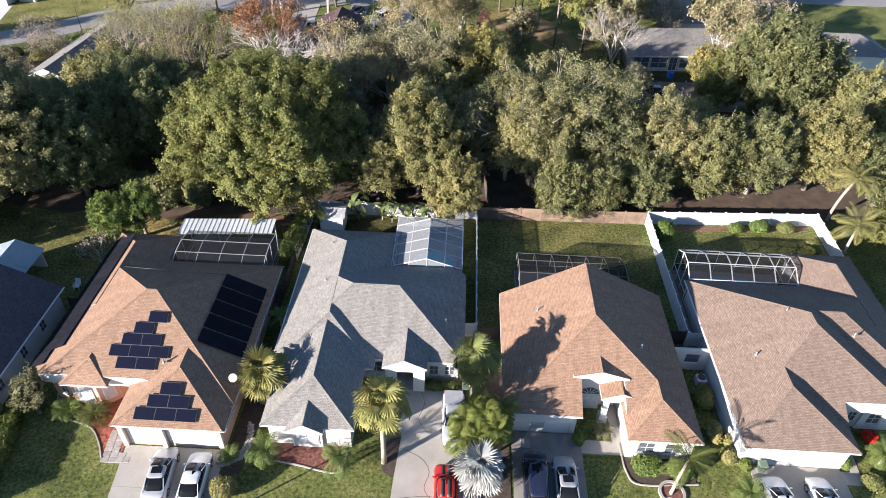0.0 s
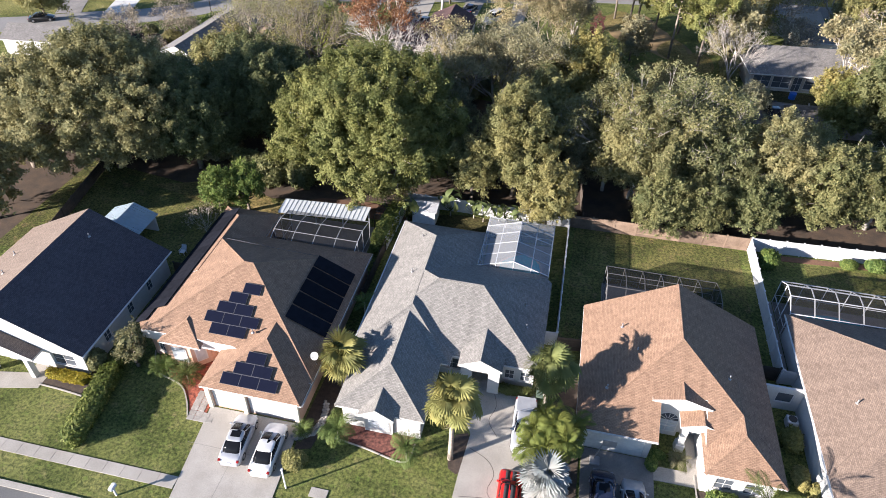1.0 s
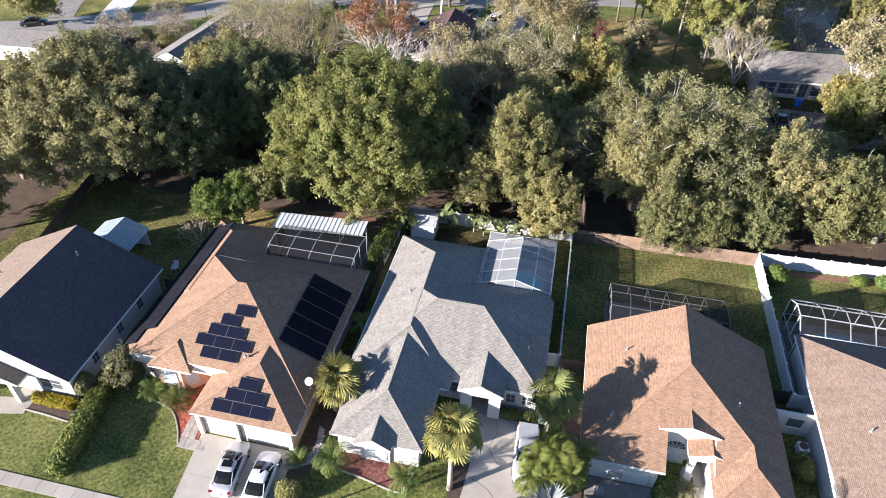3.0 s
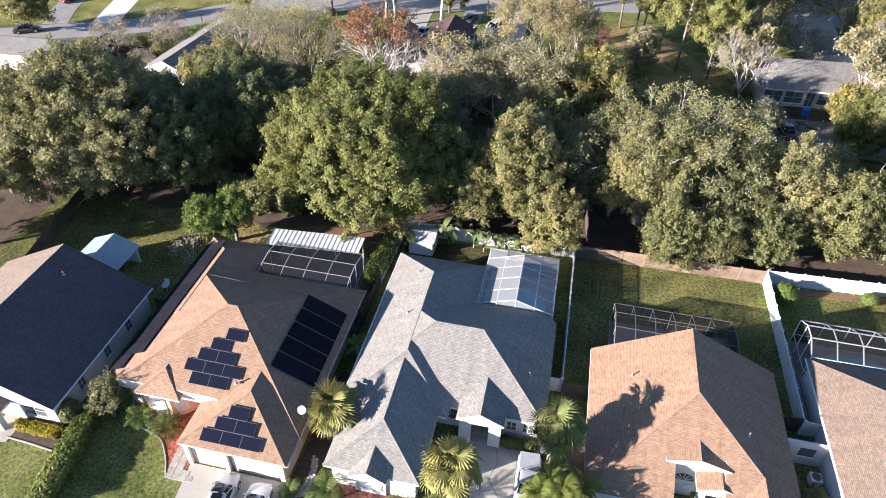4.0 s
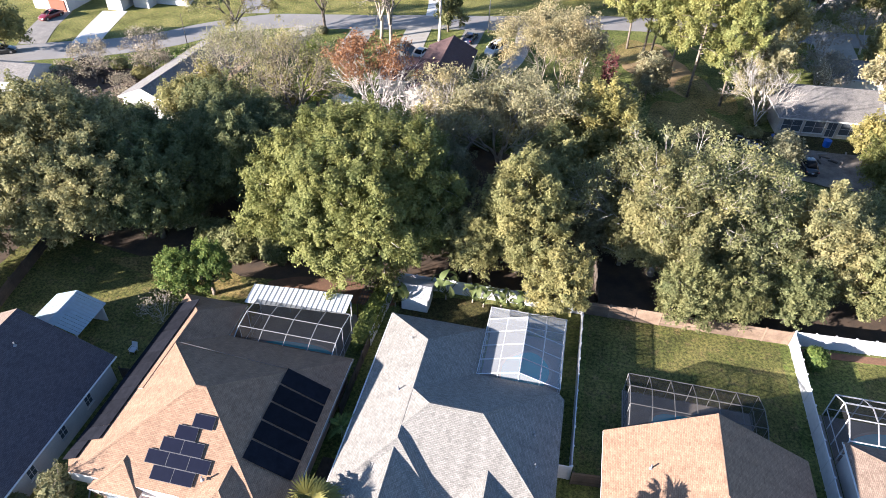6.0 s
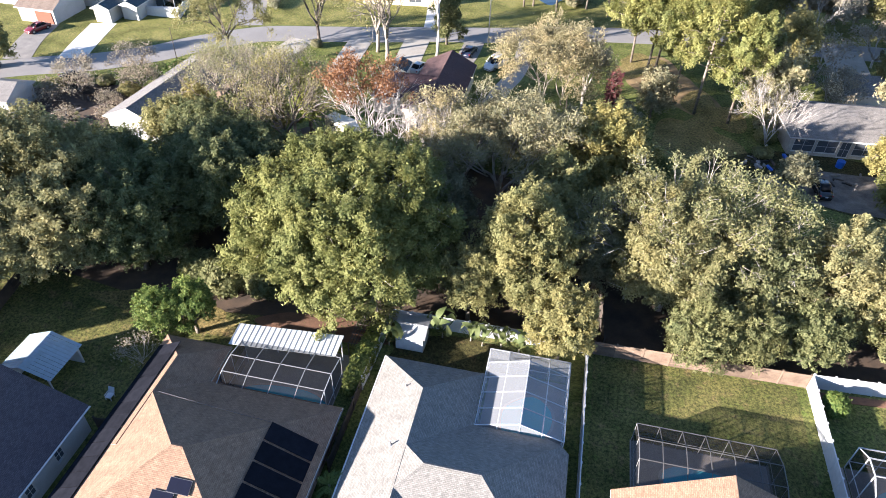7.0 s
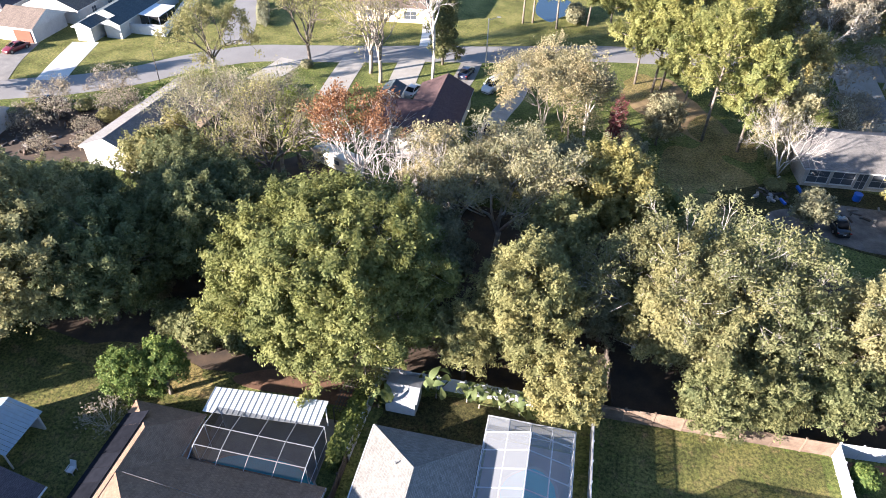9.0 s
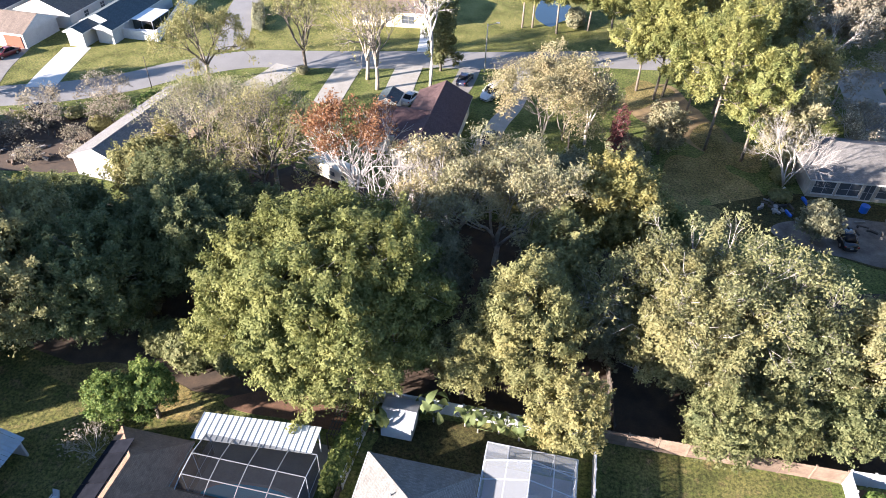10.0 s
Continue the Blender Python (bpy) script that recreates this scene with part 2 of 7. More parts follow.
PALMBARK = mottled("palm_bark", (0.24, 0.20, 0.16), (0.38, 0.33, 0.27), 4.0, 16.0, 0.95, 0.5)
TWIG = mottled("fine_twigs", (0.20, 0.17, 0.14), (0.31, 0.27, 0.225), 2.0, 14.0, 0.95, 0.3)
WHITEBARK = mottled("white_bark", (0.36, 0.325, 0.30), (0.50, 0.46, 0.425), 2.0, 14.0, 0.9, 0.3)
# cream darkened to carry the tree shade on the screened-porch house
DARKCREAM = mottled("darkened_cream_wall", (0.30, 0.27, 0.235), (0.44, 0.405, 0.36), 0.7, 9.0, 0.9, 0.1)
POOL = watery("pool_water", (0.08, 0.42, 0.50))
POND = watery("pond_water", (0.020, 0.036, 0.055))
DECK = mottled("pool_deck", (0.21, 0.185, 0.170), (0.28, 0.25, 0.230), 0.8, 12.0, 0.85, 0.1, spread=0)
SCREEN_LIGHT = screen_mesh("pale_insect_screen", (0.34, 0.355, 0.375), 0.56)
SCREEN_DARK = screen_mesh("charcoal_insect_screen", (0.022, 0.022, 0.024), 0.58)
R_ORANGE = shingle("terracotta_brown_shingles", (0.264, 0.168, 0.114), (0.210, 0.129, 0.087), (0.306, 0.202, 0.142))
R_GREY = shingle("grey_shingles", (0.224, 0.212, 0.196), (0.170, 0.162, 0.152), (0.262, 0.248, 0.230))
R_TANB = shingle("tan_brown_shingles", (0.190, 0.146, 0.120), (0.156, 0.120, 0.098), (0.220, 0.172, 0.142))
R_BROWN = shingle("brown_shingles", (0.196, 0.144, 0.113), (0.152, 0.111, 0.088), (0.230, 0.177, 0.144))
# also the shade tone of house one's east slope
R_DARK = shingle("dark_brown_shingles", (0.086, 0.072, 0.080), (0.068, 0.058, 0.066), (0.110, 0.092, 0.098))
R_MAROON = shingle("maroon_shingles", (0.105, 0.062, 0.060), (0.082, 0.050, 0.050), (0.130, 0.080, 0.075))
R_TEAL = shingle("slate_blue_shingles", (0.075, 0.095, 0.105), (0.055, 0.070, 0.080), (0.10, 0.12, 0.13))
R_FADED = shingle("faded_shingles", (0.196, 0.184, 0.176), (0.152, 0.143, 0.138), (0.240, 0.226, 0.214))
L_OAK = leafy("oak_leaves", (0.080, 0.087, 0.026), (0.105, 0.112, 0.036), (0.134, 0.138, 0.050))
L_OLIVE = leafy("olive_leaves", (0.107, 0.103, 0.040), (0.139, 0.130, 0.051), (0.178, 0.164, 0.068))
L_GREY = leafy("grey_green_leaves", (0.087, 0.087, 0.037), (0.110, 0.111, 0.048), (0.150, 0.144, 0.068))
L_YELLOW = leafy("yellow_green_leaves", (0.106, 0.103, 0.036), (0.150, 0.141, 0.050), (0.199, 0.180, 0.070))
L_DEEP = leafy("deep_olive_leaves", (0.102, 0.102, 0.047), (0.131, 0.130, 0.060), (0.171, 0.165, 0.081))
L_HEDGE = leafy("hedge_leaves", (0.056, 0.071, 0.017), (0.092, 0.109, 0.026), (0.140, 0.146, 0.041))
L_PADDLE = leafy("clump_palm_leaves", (0.060, 0.076, 0.018), (0.112, 0.124, 0.030), (0.185, 0.180, 0.056), 0.4)
L_TAWNY = leafy("tawny_leaves", (0.137, 0.126, 0.064), (0.171, 0.154, 0.081), (0.212, 0.189, 0.108))
L_MAGNOLIA = leafy("magnolia_leaves", (0.052, 0.056, 0.026), (0.078, 0.080, 0.037), (0.120, 0.112, 0.056), 0.3)
L_FLOWER = leafy("red_flowers", (0.221, 0.012, 0.007), (0.323, 0.019, 0.010), (0.408, 0.043, 0.017), 0.2)
L_BELT = leafy("belt_leaves", (0.066, 0.073, 0.030), (0.092, 0.099, 0.041), (0.130, 0.132, 0.058))
L_LIME = leafy("lime_leaves", (0.120, 0.150, 0.030), (0.180, 0.205, 0.045), (0.240, 0.250, 0.070))
L_PINE = leafy("pine_needles", (0.092, 0.098, 0.030), (0.134, 0.138, 0.044), (0.186, 0.182, 0.068))
L_BRIGHT = leafy("bright_green_leaves", (0.034, 0.058, 0.015), (0.078, 0.112, 0.028), (0.125, 0.148, 0.042))
L_DARK = leafy("dark_green_leaves", (0.103, 0.100, 0.057), (0.138, 0.133, 0.074), (0.190, 0.177, 0.103))
L_RUST = leafy("rust_leaves", (0.088, 0.040, 0.019), (0.142, 0.068, 0.032), (0.196, 0.112, 0.056))
L_TAN = leafy("tan_leaves", (0.126, 0.110, 0.074), (0.156, 0.136, 0.094), (0.196, 0.170, 0.122))
L_CRIMSON = leafy("crimson_leaves", (0.056, 0.018, 0.018), (0.098, 0.032, 0.030), (0.140, 0.062, 0.054))
L_PALM = leafy("palm_fronds", (0.040, 0.058, 0.016), (0.082, 0.108, 0.028), (0.140, 0.145, 0.050), 0.2)
L_FAN = leafy("fan_palm_fronds", (0.030, 0.040, 0.010), (0.062, 0.072, 0.019), (0.118, 0.112, 0.036), 0.25)
L_BLUE = leafy("silver_blue_fronds", (0.060, 0.070, 0.067), (0.098, 0.110, 0.105), (0.140, 0.150, 0.138), 0.10)
L_DEEPPALM = leafy("deep_green_fronds", (0.022, 0.034, 0.009), (0.044, 0.060, 0.016), (0.084, 0.092, 0.030), 0.25)
L_DEAD = leafy("dry_fronds", (0.145, 0.109, 0.048), (0.217, 0.170, 0.082), (0.275, 0.224, 0.116), 0.15)
L_GOLD = leafy("golden_leaves", (0.110, 0.093, 0.011), (0.190, 0.156, 0.016), (0.254, 0.208, 0.033))
L_BANANA = leafy("banana_leaves", (0.034, 0.044, 0.016), (0.058, 0.072, 0.026), (0.105, 0.105, 0.050), 0.25)


# ---- building blocks ----
def thing(name, x, y, z=0.0, label="", category="", group="", kind="", turn=0.0):
    ob = new(name)
    ob.matrix_basis = pose(x, y, z, 0, 0, turn)
    return tagged(ob, label, category, group, kind)


def hang(ob, parent, free):
    if parent is not None:
        ob.parent = parent
        if not free:
            ob.matrix_parent_inverse = parent.matrix_basis.inverted()
    return ob


def meshed(name, bm, *mats):
    me = bpy.data.meshes.new(name)
    bm.to_mesh(me)
    bm.free()
    for m in mats:
        me.materials.append(m)
    return me


def part(name, bm, material, parent, label="", free=False):
    """One mesh object under a thing or a part. free: built round the parent's own origin; else in the world's metres."""
    mats = material if isinstance(material, tuple) else (material,)
    ob = new(name, meshed(name, bm, *mats))
    return tagged(hang(ob, parent, free), label)


def solo(name, bm, material, label, category, group="", kind="", at=None):
    mats = material if isinstance(material, tuple) else (material,)
    ob = new(name, meshed(name, bm, *mats))
    if at is not None:
        ob.matrix_basis = at
    return tagged(ob, label, category, group, kind)


def box(bm, x0, y0, z0, x1, y1, z1, bevel=0.0):
    r = bmesh.ops.create_cube(bm, size=1.0, matrix=Matrix.Translation(((x0 + x1) / 2, (y0 + y1) / 2, (z0 + z1) / 2)) @ Matrix.Diagonal((abs(x1 - x0), abs(y1 - y0), abs(z1 - z0), 1)))
    if bevel:
        bmesh.ops.bevel(bm, geom=list({e for v in r["verts"] for e in v.link_edges}), offset=bevel, segments=1, affect="EDGES")
    return bm


def boxed(*a, **k):
    return box(bmesh.new(), *a, **k)


def beam(bm, a, b, w, h=None):
    """A straight bar of section w by h from a to b."""
    a, b = Vector(a), Vector(b)
    d = b - a
    m = Matrix.Translation((a + b) / 2) @ d.to_track_quat("Z", "Y").to_matrix().to_4x4() @ Matrix.Diagonal((w, h or w, d.length, 1))
    bmesh.ops.create_cube(bm, size=1.0, matrix=m)
    return bm


def tube(bm, pts, radii, n=6):
    """A tapered tube along pts."""
    rings = []
    for i, p in enumerate(pts):
        d = (Vector(pts[min(i + 1, len(pts) - 1)]) - Vector(pts[max(i - 1, 0)])).normalized()
        q = d.to_track_quat("Z", "Y")
        rings.append([bm.verts.new(Vector(p) + q @ Vector((math.cos(k * 2 * math.pi / n) * radii[i], math.sin(k * 2 * math.pi / n) * radii[i], 0))) for k in range(n)])
    for r, s in zip(rings, rings[1:]):
        for k in range(n):
            f = bm.faces.new((r[k], r[(k + 1) % n], s[(k + 1) % n], s[k]))
            f.smooth = True
    bm.faces.new(rings[0][::-1])
    bm.faces.new(rings[-1])
    return bm


def slab(bm, poly, z0, z1):
    """A flat plate with the outline poly."""
    lo = [bm.verts.new((x, y, z0)) for x, y in poly]
    hi = [bm.verts.new((x, y, z1)) for x, y in poly]
    bm.faces.new(lo[::-1])
    bm.faces.new(hi)
    for i in range(len(poly)):
        j = (i + 1) % len(poly)
        bm.faces.new((lo[i], lo[j], hi[j], hi[i]))
    bmesh.ops.recalc_face_normals(bm, faces=bm.faces)
    return bm


def blob_outline(cx, cy, rx, ry, n=22, wob=0.12, seed=0):
    rnd = random.Random(seed)
    ph = [rnd.uniform(0, 6.28) for _ in range(3)]
    out = []
    for i in range(n):
        a = 2 * math.pi * i / n
        k = 1 + wob * (math.sin(2 * a + ph[0]) + 0.6 * math.sin(3 * a + ph[1]) + 0.4 * math.sin(5 * a + ph[2]))
        out.append((cx + rx * k * math.cos(a), cy + ry * k * math.sin(a)))
    return out


def strip(pts, width):
    """The outline of a band of that width along pts."""
    left, right = [], []
    for i, p in enumerate(pts):
        d = (Vector(pts[min(i + 1, len(pts) - 1)]) - Vector(pts[max(i - 1, 0)])).normalized()
        w = width[i] if isinstance(width, (list, tuple)) else width
        n = Vector((-d.y, d.x)) * w / 2
        left.append((p[0] + n.x, p[1] + n.y))
        right.append((p[0] - n.x, p[1] - n.y))
    return left, right


def band(bm, pts, width, z0, z1):
    """A road or kerb along pts, as a strip of quads with sides."""
    left, right = strip(pts, width)
    a = [bm.verts.new((*p, z1)) for p in left]
    b = [bm.verts.new((*p, z1)) for p in right]
    c = [bm.verts.new((*p, z0)) for p in left]
    d = [bm.verts.new((*p, z0)) for p in right]
    for i in range(len(pts) - 1):
        bm.faces.new((a[i], b[i], b[i + 1], a[i + 1]))
        bm.faces.new((c[i], a[i], a[i + 1], c[i + 1]))
        bm.faces.new((b[i], d[i], d[i + 1], b[i + 1]))
    bmesh.ops.recalc_face_normals(bm, faces=bm.faces)
    return bm


def smooth_line(pts, steps=6):
    out = []
    for i in range(len(pts) - 1):
        p0, p1, p2, p3 = (Vector(pts[max(i - 1, 0)]), Vector(pts[i]), Vector(pts[i + 1]), Vector(pts[min(i + 2, len(pts) - 1)]))
        for k in range(steps):
            t = k / steps
            out.append(0.5 * ((2 * p1) + (p2 - p0) * t + (2 * p0 - 5 * p1 + 4 * p2 - p3) * t * t + (3 * p1 - p0 - 3 * p2 + p3) * t ** 3))
    return out + [Vector(pts[-1])]


# ---- roofs, walls, openings ----
def roof_uv(bm, sel):
    uv = bm.loops.layers.uv.verify()
    for f in sel:
        n = f.normal
        t = Vector((-n.y, n.x, 0))
        t = t.normalized() if t.length > 1e-3 else Vector((1, 0, 0))
        b = n.cross(t)
        for lp in f.loops:
            lp[uv].uv = (lp.vert.co.dot(t), lp.vert.co.dot(b))


def roof_wing(house, poly, eave, slopes, tiles, trim, gable=None, pitch=0.5, fascia=0.2, name="roof"):
    """A solid roof over the convex outline poly, bounded by slopes that rise inward from the lines given as ((x, y), (inward x, inward y))."""
    bm = slab(bmesh.new(), poly, eave - fascia, eave + 14)
    for (px, py), (nx, ny) in slopes:
        r = bmesh.ops.bisect_plane(bm, geom=bm.verts[:] + bm.edges[:] + bm.faces[:], plane_co=(px, py, eave), plane_no=Vector((-pitch * nx, -pitch * ny, 1)), clear_outer=True)
        cut = [e for e in r["geom_cut"] if isinstance(e, bmesh.types.BMEdge)]
        if len(cut) > 2:
            bmesh.ops.contextual_create(bm, geom=cut)
    bmesh.ops.remove_doubles(bm, verts=bm.verts, dist=0.002)
    bmesh.ops.recalc_face_normals(bm, faces=bm.faces)
    bm.normal_update()
    up = [f for f in bm.faces if f.normal.z > 0.2]
    roof_uv(bm, up)
    caps = bmesh.new()
    for e in bm.edges:
        fs = [f for f in e.link_faces if f.normal.z > 0.2]
        if len(fs) == 2 and e.calc_length() > 0.4 and fs[0].normal.dot(fs[1].normal) < 0.99:
            n = (fs[0].normal + fs[1].normal).normalized()
            a, b = e.verts[0].co, e.verts[1].co
            d = (b - a).normalized()
            s = d.cross(n) * 0.15
            vs = [caps.verts.new(p) for p in (a - s - n * 0.03, a + n * 0.03, a + s - n * 0.03, b - s - n * 0.03, b + n * 0.03, b + s - n * 0.03)]
            for q in ((0, 1, 4, 3), (1, 2, 5, 4), (0, 2, 1), (3, 4, 5), (0, 3, 5, 2)):
                caps.faces.new([vs[i] for i in q])
    for f in bm.faces:
        if f.normal.z > 0.2:
            f.material_index = 0
        else:
            zs = [v.co.z for v in f.verts]
            f.material_index = 2 if max(zs) - min(zs) > fascia + 0.15 else 1
    ob = part(name, bm, (tiles, trim, gable or trim), house)
    if len(caps.faces):
        bmesh.ops.recalc_face_normals(caps, faces=caps.faces)
        roof_uv(caps, caps.faces)
        part("ridge_cap", caps, tiles, ob, free=True)
    else:
        caps.free()
    return ob


def rect(x0, y0, x1, y1):
    return [(x0, y0), (x1, y0), (x1, y1), (x0, y1)]


def hip(house, x0, y0, x1, y1, eave, tiles, trim, sides="wens", gable=None, **k):
    """A hipped wing over a rectangle; a side left out of sides is a gable."""
    lines = {"w": ((x0, 0), (1, 0)), "e": ((x1, 0), (-1, 0)), "s": ((0, y0), (0, 1)), "n": ((0, y1), (0, -1))}
    return roof_wing(house, rect(x0, y0, x1, y1), eave, [lines[s] for s in sides], tiles, trim, gable, **k)


def cell_wall(bm, xs, zs, thick, solid):
    """One connected wall slab out of the cells of a grid for which solid() is true."""
    seen = {}

    def v(i, j, k):
        if (i, j, k) not in seen:
            seen[(i, j, k)] = bm.verts.new((xs[i], k * thick, zs[j]))
        return seen[(i, j, k)]
    nx, nz = len(xs) - 1, len(zs) - 1
    ok = [[solid((xs[i] + xs[i + 1]) / 2, (zs[j] + zs[j + 1]) / 2) for j in range(nz)] for i in range(nx)]
    on = lambda i, j: 0 <= i < nx and 0 <= j < nz and ok[i][j]
    for i in range(nx):
        for j in range(nz):
            if not ok[i][j]:
                continue
            bm.faces.new((v(i, j, 0), v(i + 1, j, 0), v(i + 1, j + 1, 0), v(i, j + 1, 0)))
            bm.faces.new((v(i, j + 1, 1), v(i + 1, j + 1, 1), v(i + 1, j, 1), v(i, j, 1)))
            for (di, dj), (p, q) in (((-1, 0), ((i, j), (i, j + 1))), ((1, 0), ((i + 1, j), (i + 1, j + 1))), ((0, -1), ((i, j), (i + 1, j))), ((0, 1), ((i, j + 1), (i + 1, j + 1)))):
                if not on(i + di, j + dj):
                    bm.faces.new((v(*p, 0), v(*q, 0), v(*q, 1), v(*p, 1)))
    bmesh.ops.recalc_face_normals(bm, faces=bm.faces)


def wall_run(house, p0, p1, height, material, openings=(), thick=0.2, z0=0.0):
    """A wall from p0 to p1 (the outside on its right), with openings (from, to, sill, head, kind) cut through it."""
    a, b = Vector((*p0, 0)), Vector((*p1, 0))
    d = (b - a).normalized()
    n = Vector((d.y, -d.x, 0))
    length = (b - a).length
    m = Matrix(((d.x, -n.x, 0, a.x), (d.y, -n.y, 0, a.y), (0, 0, 1, 0), (0, 0, 0, 1)))
    xs = sorted({0.003, length - 0.003, *(o[0] for o in openings), *(o[1] for o in openings)})
    zs = sorted({z0, height, *(o[2] for o in openings), *(o[3] for o in openings)})
    bm = bmesh.new()
    cell_wall(bm, xs, zs, thick, lambda x, z: not any(o[0] < x < o[1] and o[2] < z < o[3] for o in openings))
    bm.transform(m)
    part("wall", bm, material, house)
    for o in openings:
        if o[4] != "arch":
            opening(house, m, *o)


def opening(house, m, s0, s1, z0, z1, kind):
    def put(name, bm, mat, parent, label=""):
        bm.transform(m)
        return part(name, bm, mat, parent, label, free=parent is not house)
    if kind == "garage":
        door = put("garage_door", boxed(s0, 0.06, z0 + 0.01, s1, 0.1, z1), TRIM, house, "white sectional garage door")
        n = 4
        for i in range(n):
            h = (z1 - z0) / n
            put("panel", boxed(s0 + 0.04, 0.035, z0 + i * h + 0.02, s1 - 0.04, 0.06, z0 + (i + 1) * h - 0.02, bevel=0.012), TRIM, door)
        return
    if kind == "door":
        door = put("front_door", boxed(s0, 0.05, z0 + 0.01, s1, 0.1, z1), RED if (s1 - s0) < 0.95 else TRIM, house, "panelled front door")
        put("door_handle", boxed(s1 - 0.14, 0.02, z0 + 0.95, s1 - 0.09, 0.05, z0 + 1.12), GREY, door)
        return
    if kind == "slider":
        win = put("sliding_door", boxed(s0, 0.09, z0, s1, 0.11, z1), GLASS, house, "dark glass sliding door")
    else:
        win = put("window", boxed(s0, 0.09, z0, s1, 0.11, z1), GLASS, house, "dark glass window with white frame")
    fr = bmesh.new()
    w = 0.07
    for q in ((s0, z0, s1, z0 + w), (s0, z1 - w, s1, z1), (s0, z0 + w, s0 + w, z1 - w), (s1 - w, z0 + w, s1, z1 - w)):
        box(fr, q[0], 0.04, q[1], q[2], 0.13, q[3])
    put("window_frame", fr, TRIM, win)
    bars = [((s0 + s1) / 2 - 0.02, z0 + w, (s0 + s1) / 2 + 0.02, z1 - w)]
    if z1 - z0 > 1.0:
        bars.append((s0 + w, (z0 + z1) / 2 - 0.02, s1 - w, (z0 + z1) / 2 + 0.02))
    for q in bars:
        put("glazing_bar", boxed(q[0], 0.07, q[1], q[2], 0.088, q[3]), TRIM, win)
    put("window_sill", boxed(s0 - 0.06, -0.06, z0 - 0.06, s1 + 0.06, 0.038, z0), TRIM, win)


def walls(house, outline, height, material, cuts=None):
    """Walls round the outline (counter-clockwise), butting at the corners."""
    cuts = cuts or {}
    n = len(outline)
    for i in range(n):
        p, q = outline[i], outline[(i + 1) % n]
        wall_run(house, p, q, height + 0.003 * (i % 2), material, cuts.get(i, ()))


# ---- ground and paving ----
g = bmesh.new()
bmesh.ops.create_grid(g, x_segments=8, y_segments=8, size=1500)
solo("ground", g, GRASS, "mown green and straw-coloured lawn grass", "lawn", kind="structure")
# leaf litter under the belt of trees behind the gardens
w = slab(bmesh.new(), [(-75, 63), (-52, 60), (-38, 56.5), (-29, 58.5), (-16.5, 61.9), (24, 62.3), (46, 64), (75, 66), (75, 84), (50, 88), (34, 88), (20, 84), (8, 88), (-6, 90), (-20, 92), (-38, 96), (-52, 82), (-75, 84)], 0.0, 0.012)
solo("woodland_floor", w, DIRT, "brown leaf litter and bare soil under trees", "ground", kind="structure")
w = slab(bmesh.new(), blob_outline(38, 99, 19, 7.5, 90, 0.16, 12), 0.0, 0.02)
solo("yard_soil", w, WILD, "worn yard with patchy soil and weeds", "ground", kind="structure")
w = slab(bmesh.new(), blob_outline(36.5, 97.5, 9.0, 6.0, 70, 0.2, 13), 0.0, 0.026)
solo("yard_soil", w, YARDSOIL, "bare grey-brown soil of a cluttered yard", "ground", kind="structure")
w = slab(bmesh.new(), blob_outline(-22, 58.9, 5.5, 1.8, 60, 0.2, 3), 0.0, 0.03)
solo("garden_soil", w, REDDIRT, "bare reddish soil behind the pool", "ground", kind="structure")
for k, (x, y, rx, ry) in enumerate(((17.5, 106, 5.0, 9.0), (14.5, 124, 6.0, 9.0), (9.5, 131, 4.0, 4.5), (20.5, 116, 4.0, 6.0), (16.5, 97.5, 3.6, 3.2))):
    w = slab(bmesh.new(), blob_outline(x, y, rx, ry, 70, 0.3, 60 + k), 0.0, 0.016 + 0.005 * k)
    solo("pine_straw", w, GOLDGRASS if k != 1 else STRAW, "straw-coloured grass strewn with pine needles", "ground", kind="structure")

w = slab(bmesh.new(), blob_outline(-74, 93, 11, 8.5, 70, 0.15, 21), 0.0, 0.02)
solo("scrub_soil", w, DIRT, "dark bare soil of an overgrown yard", "ground", kind="structure")
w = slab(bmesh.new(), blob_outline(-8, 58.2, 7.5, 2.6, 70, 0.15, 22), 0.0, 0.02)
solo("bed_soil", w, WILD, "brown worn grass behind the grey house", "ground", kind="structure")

w = slab(bmesh.new(), rect(4.5, 44.0, 23.0, 61.9), 0.0, 0.02)
solo("back_lawn", w, SHADY, "worn patchy back lawn with brown bare spots", "lawn", kind="structure")
w = slab(bmesh.new(), [(-58, 43), (-36.5, 43), (-34.5, 47), (-34.5, 52.5), (-28, 53), (-28, 59), (-38, 58), (-58, 61)], 0.0, 0.018)
solo("back_lawn", w, SHADY, "worn shady back lawn with fallen leaves", "lawn", kind="structure")
w = slab(bmesh.new(), blob_outline(-38.0, 57.6, 8.5, 2.0, 80, 0.2, 33), 0.0, 0.026)
solo("leaf_strip", w, GOLDGRASS, "dry grass and fallen leaves below the oaks", "ground", kind="structure")
w = slab(bmesh.new(), rect(30.0, 55.2, 44.0, 61.2), 0.0, 0.016)
solo("back_lawn", w, SHADY, "short green back lawn inside the white fence", "lawn", kind="structure")

w = slab(bmesh.new(), [(-95, 44), (-56, 44), (-53, 61), (-60, 68), (-95, 70)], 0.0, 0.014)
solo("side_yard", w, DIRT, "bare soil and leaf litter under the oaks", "ground", kind="structure")

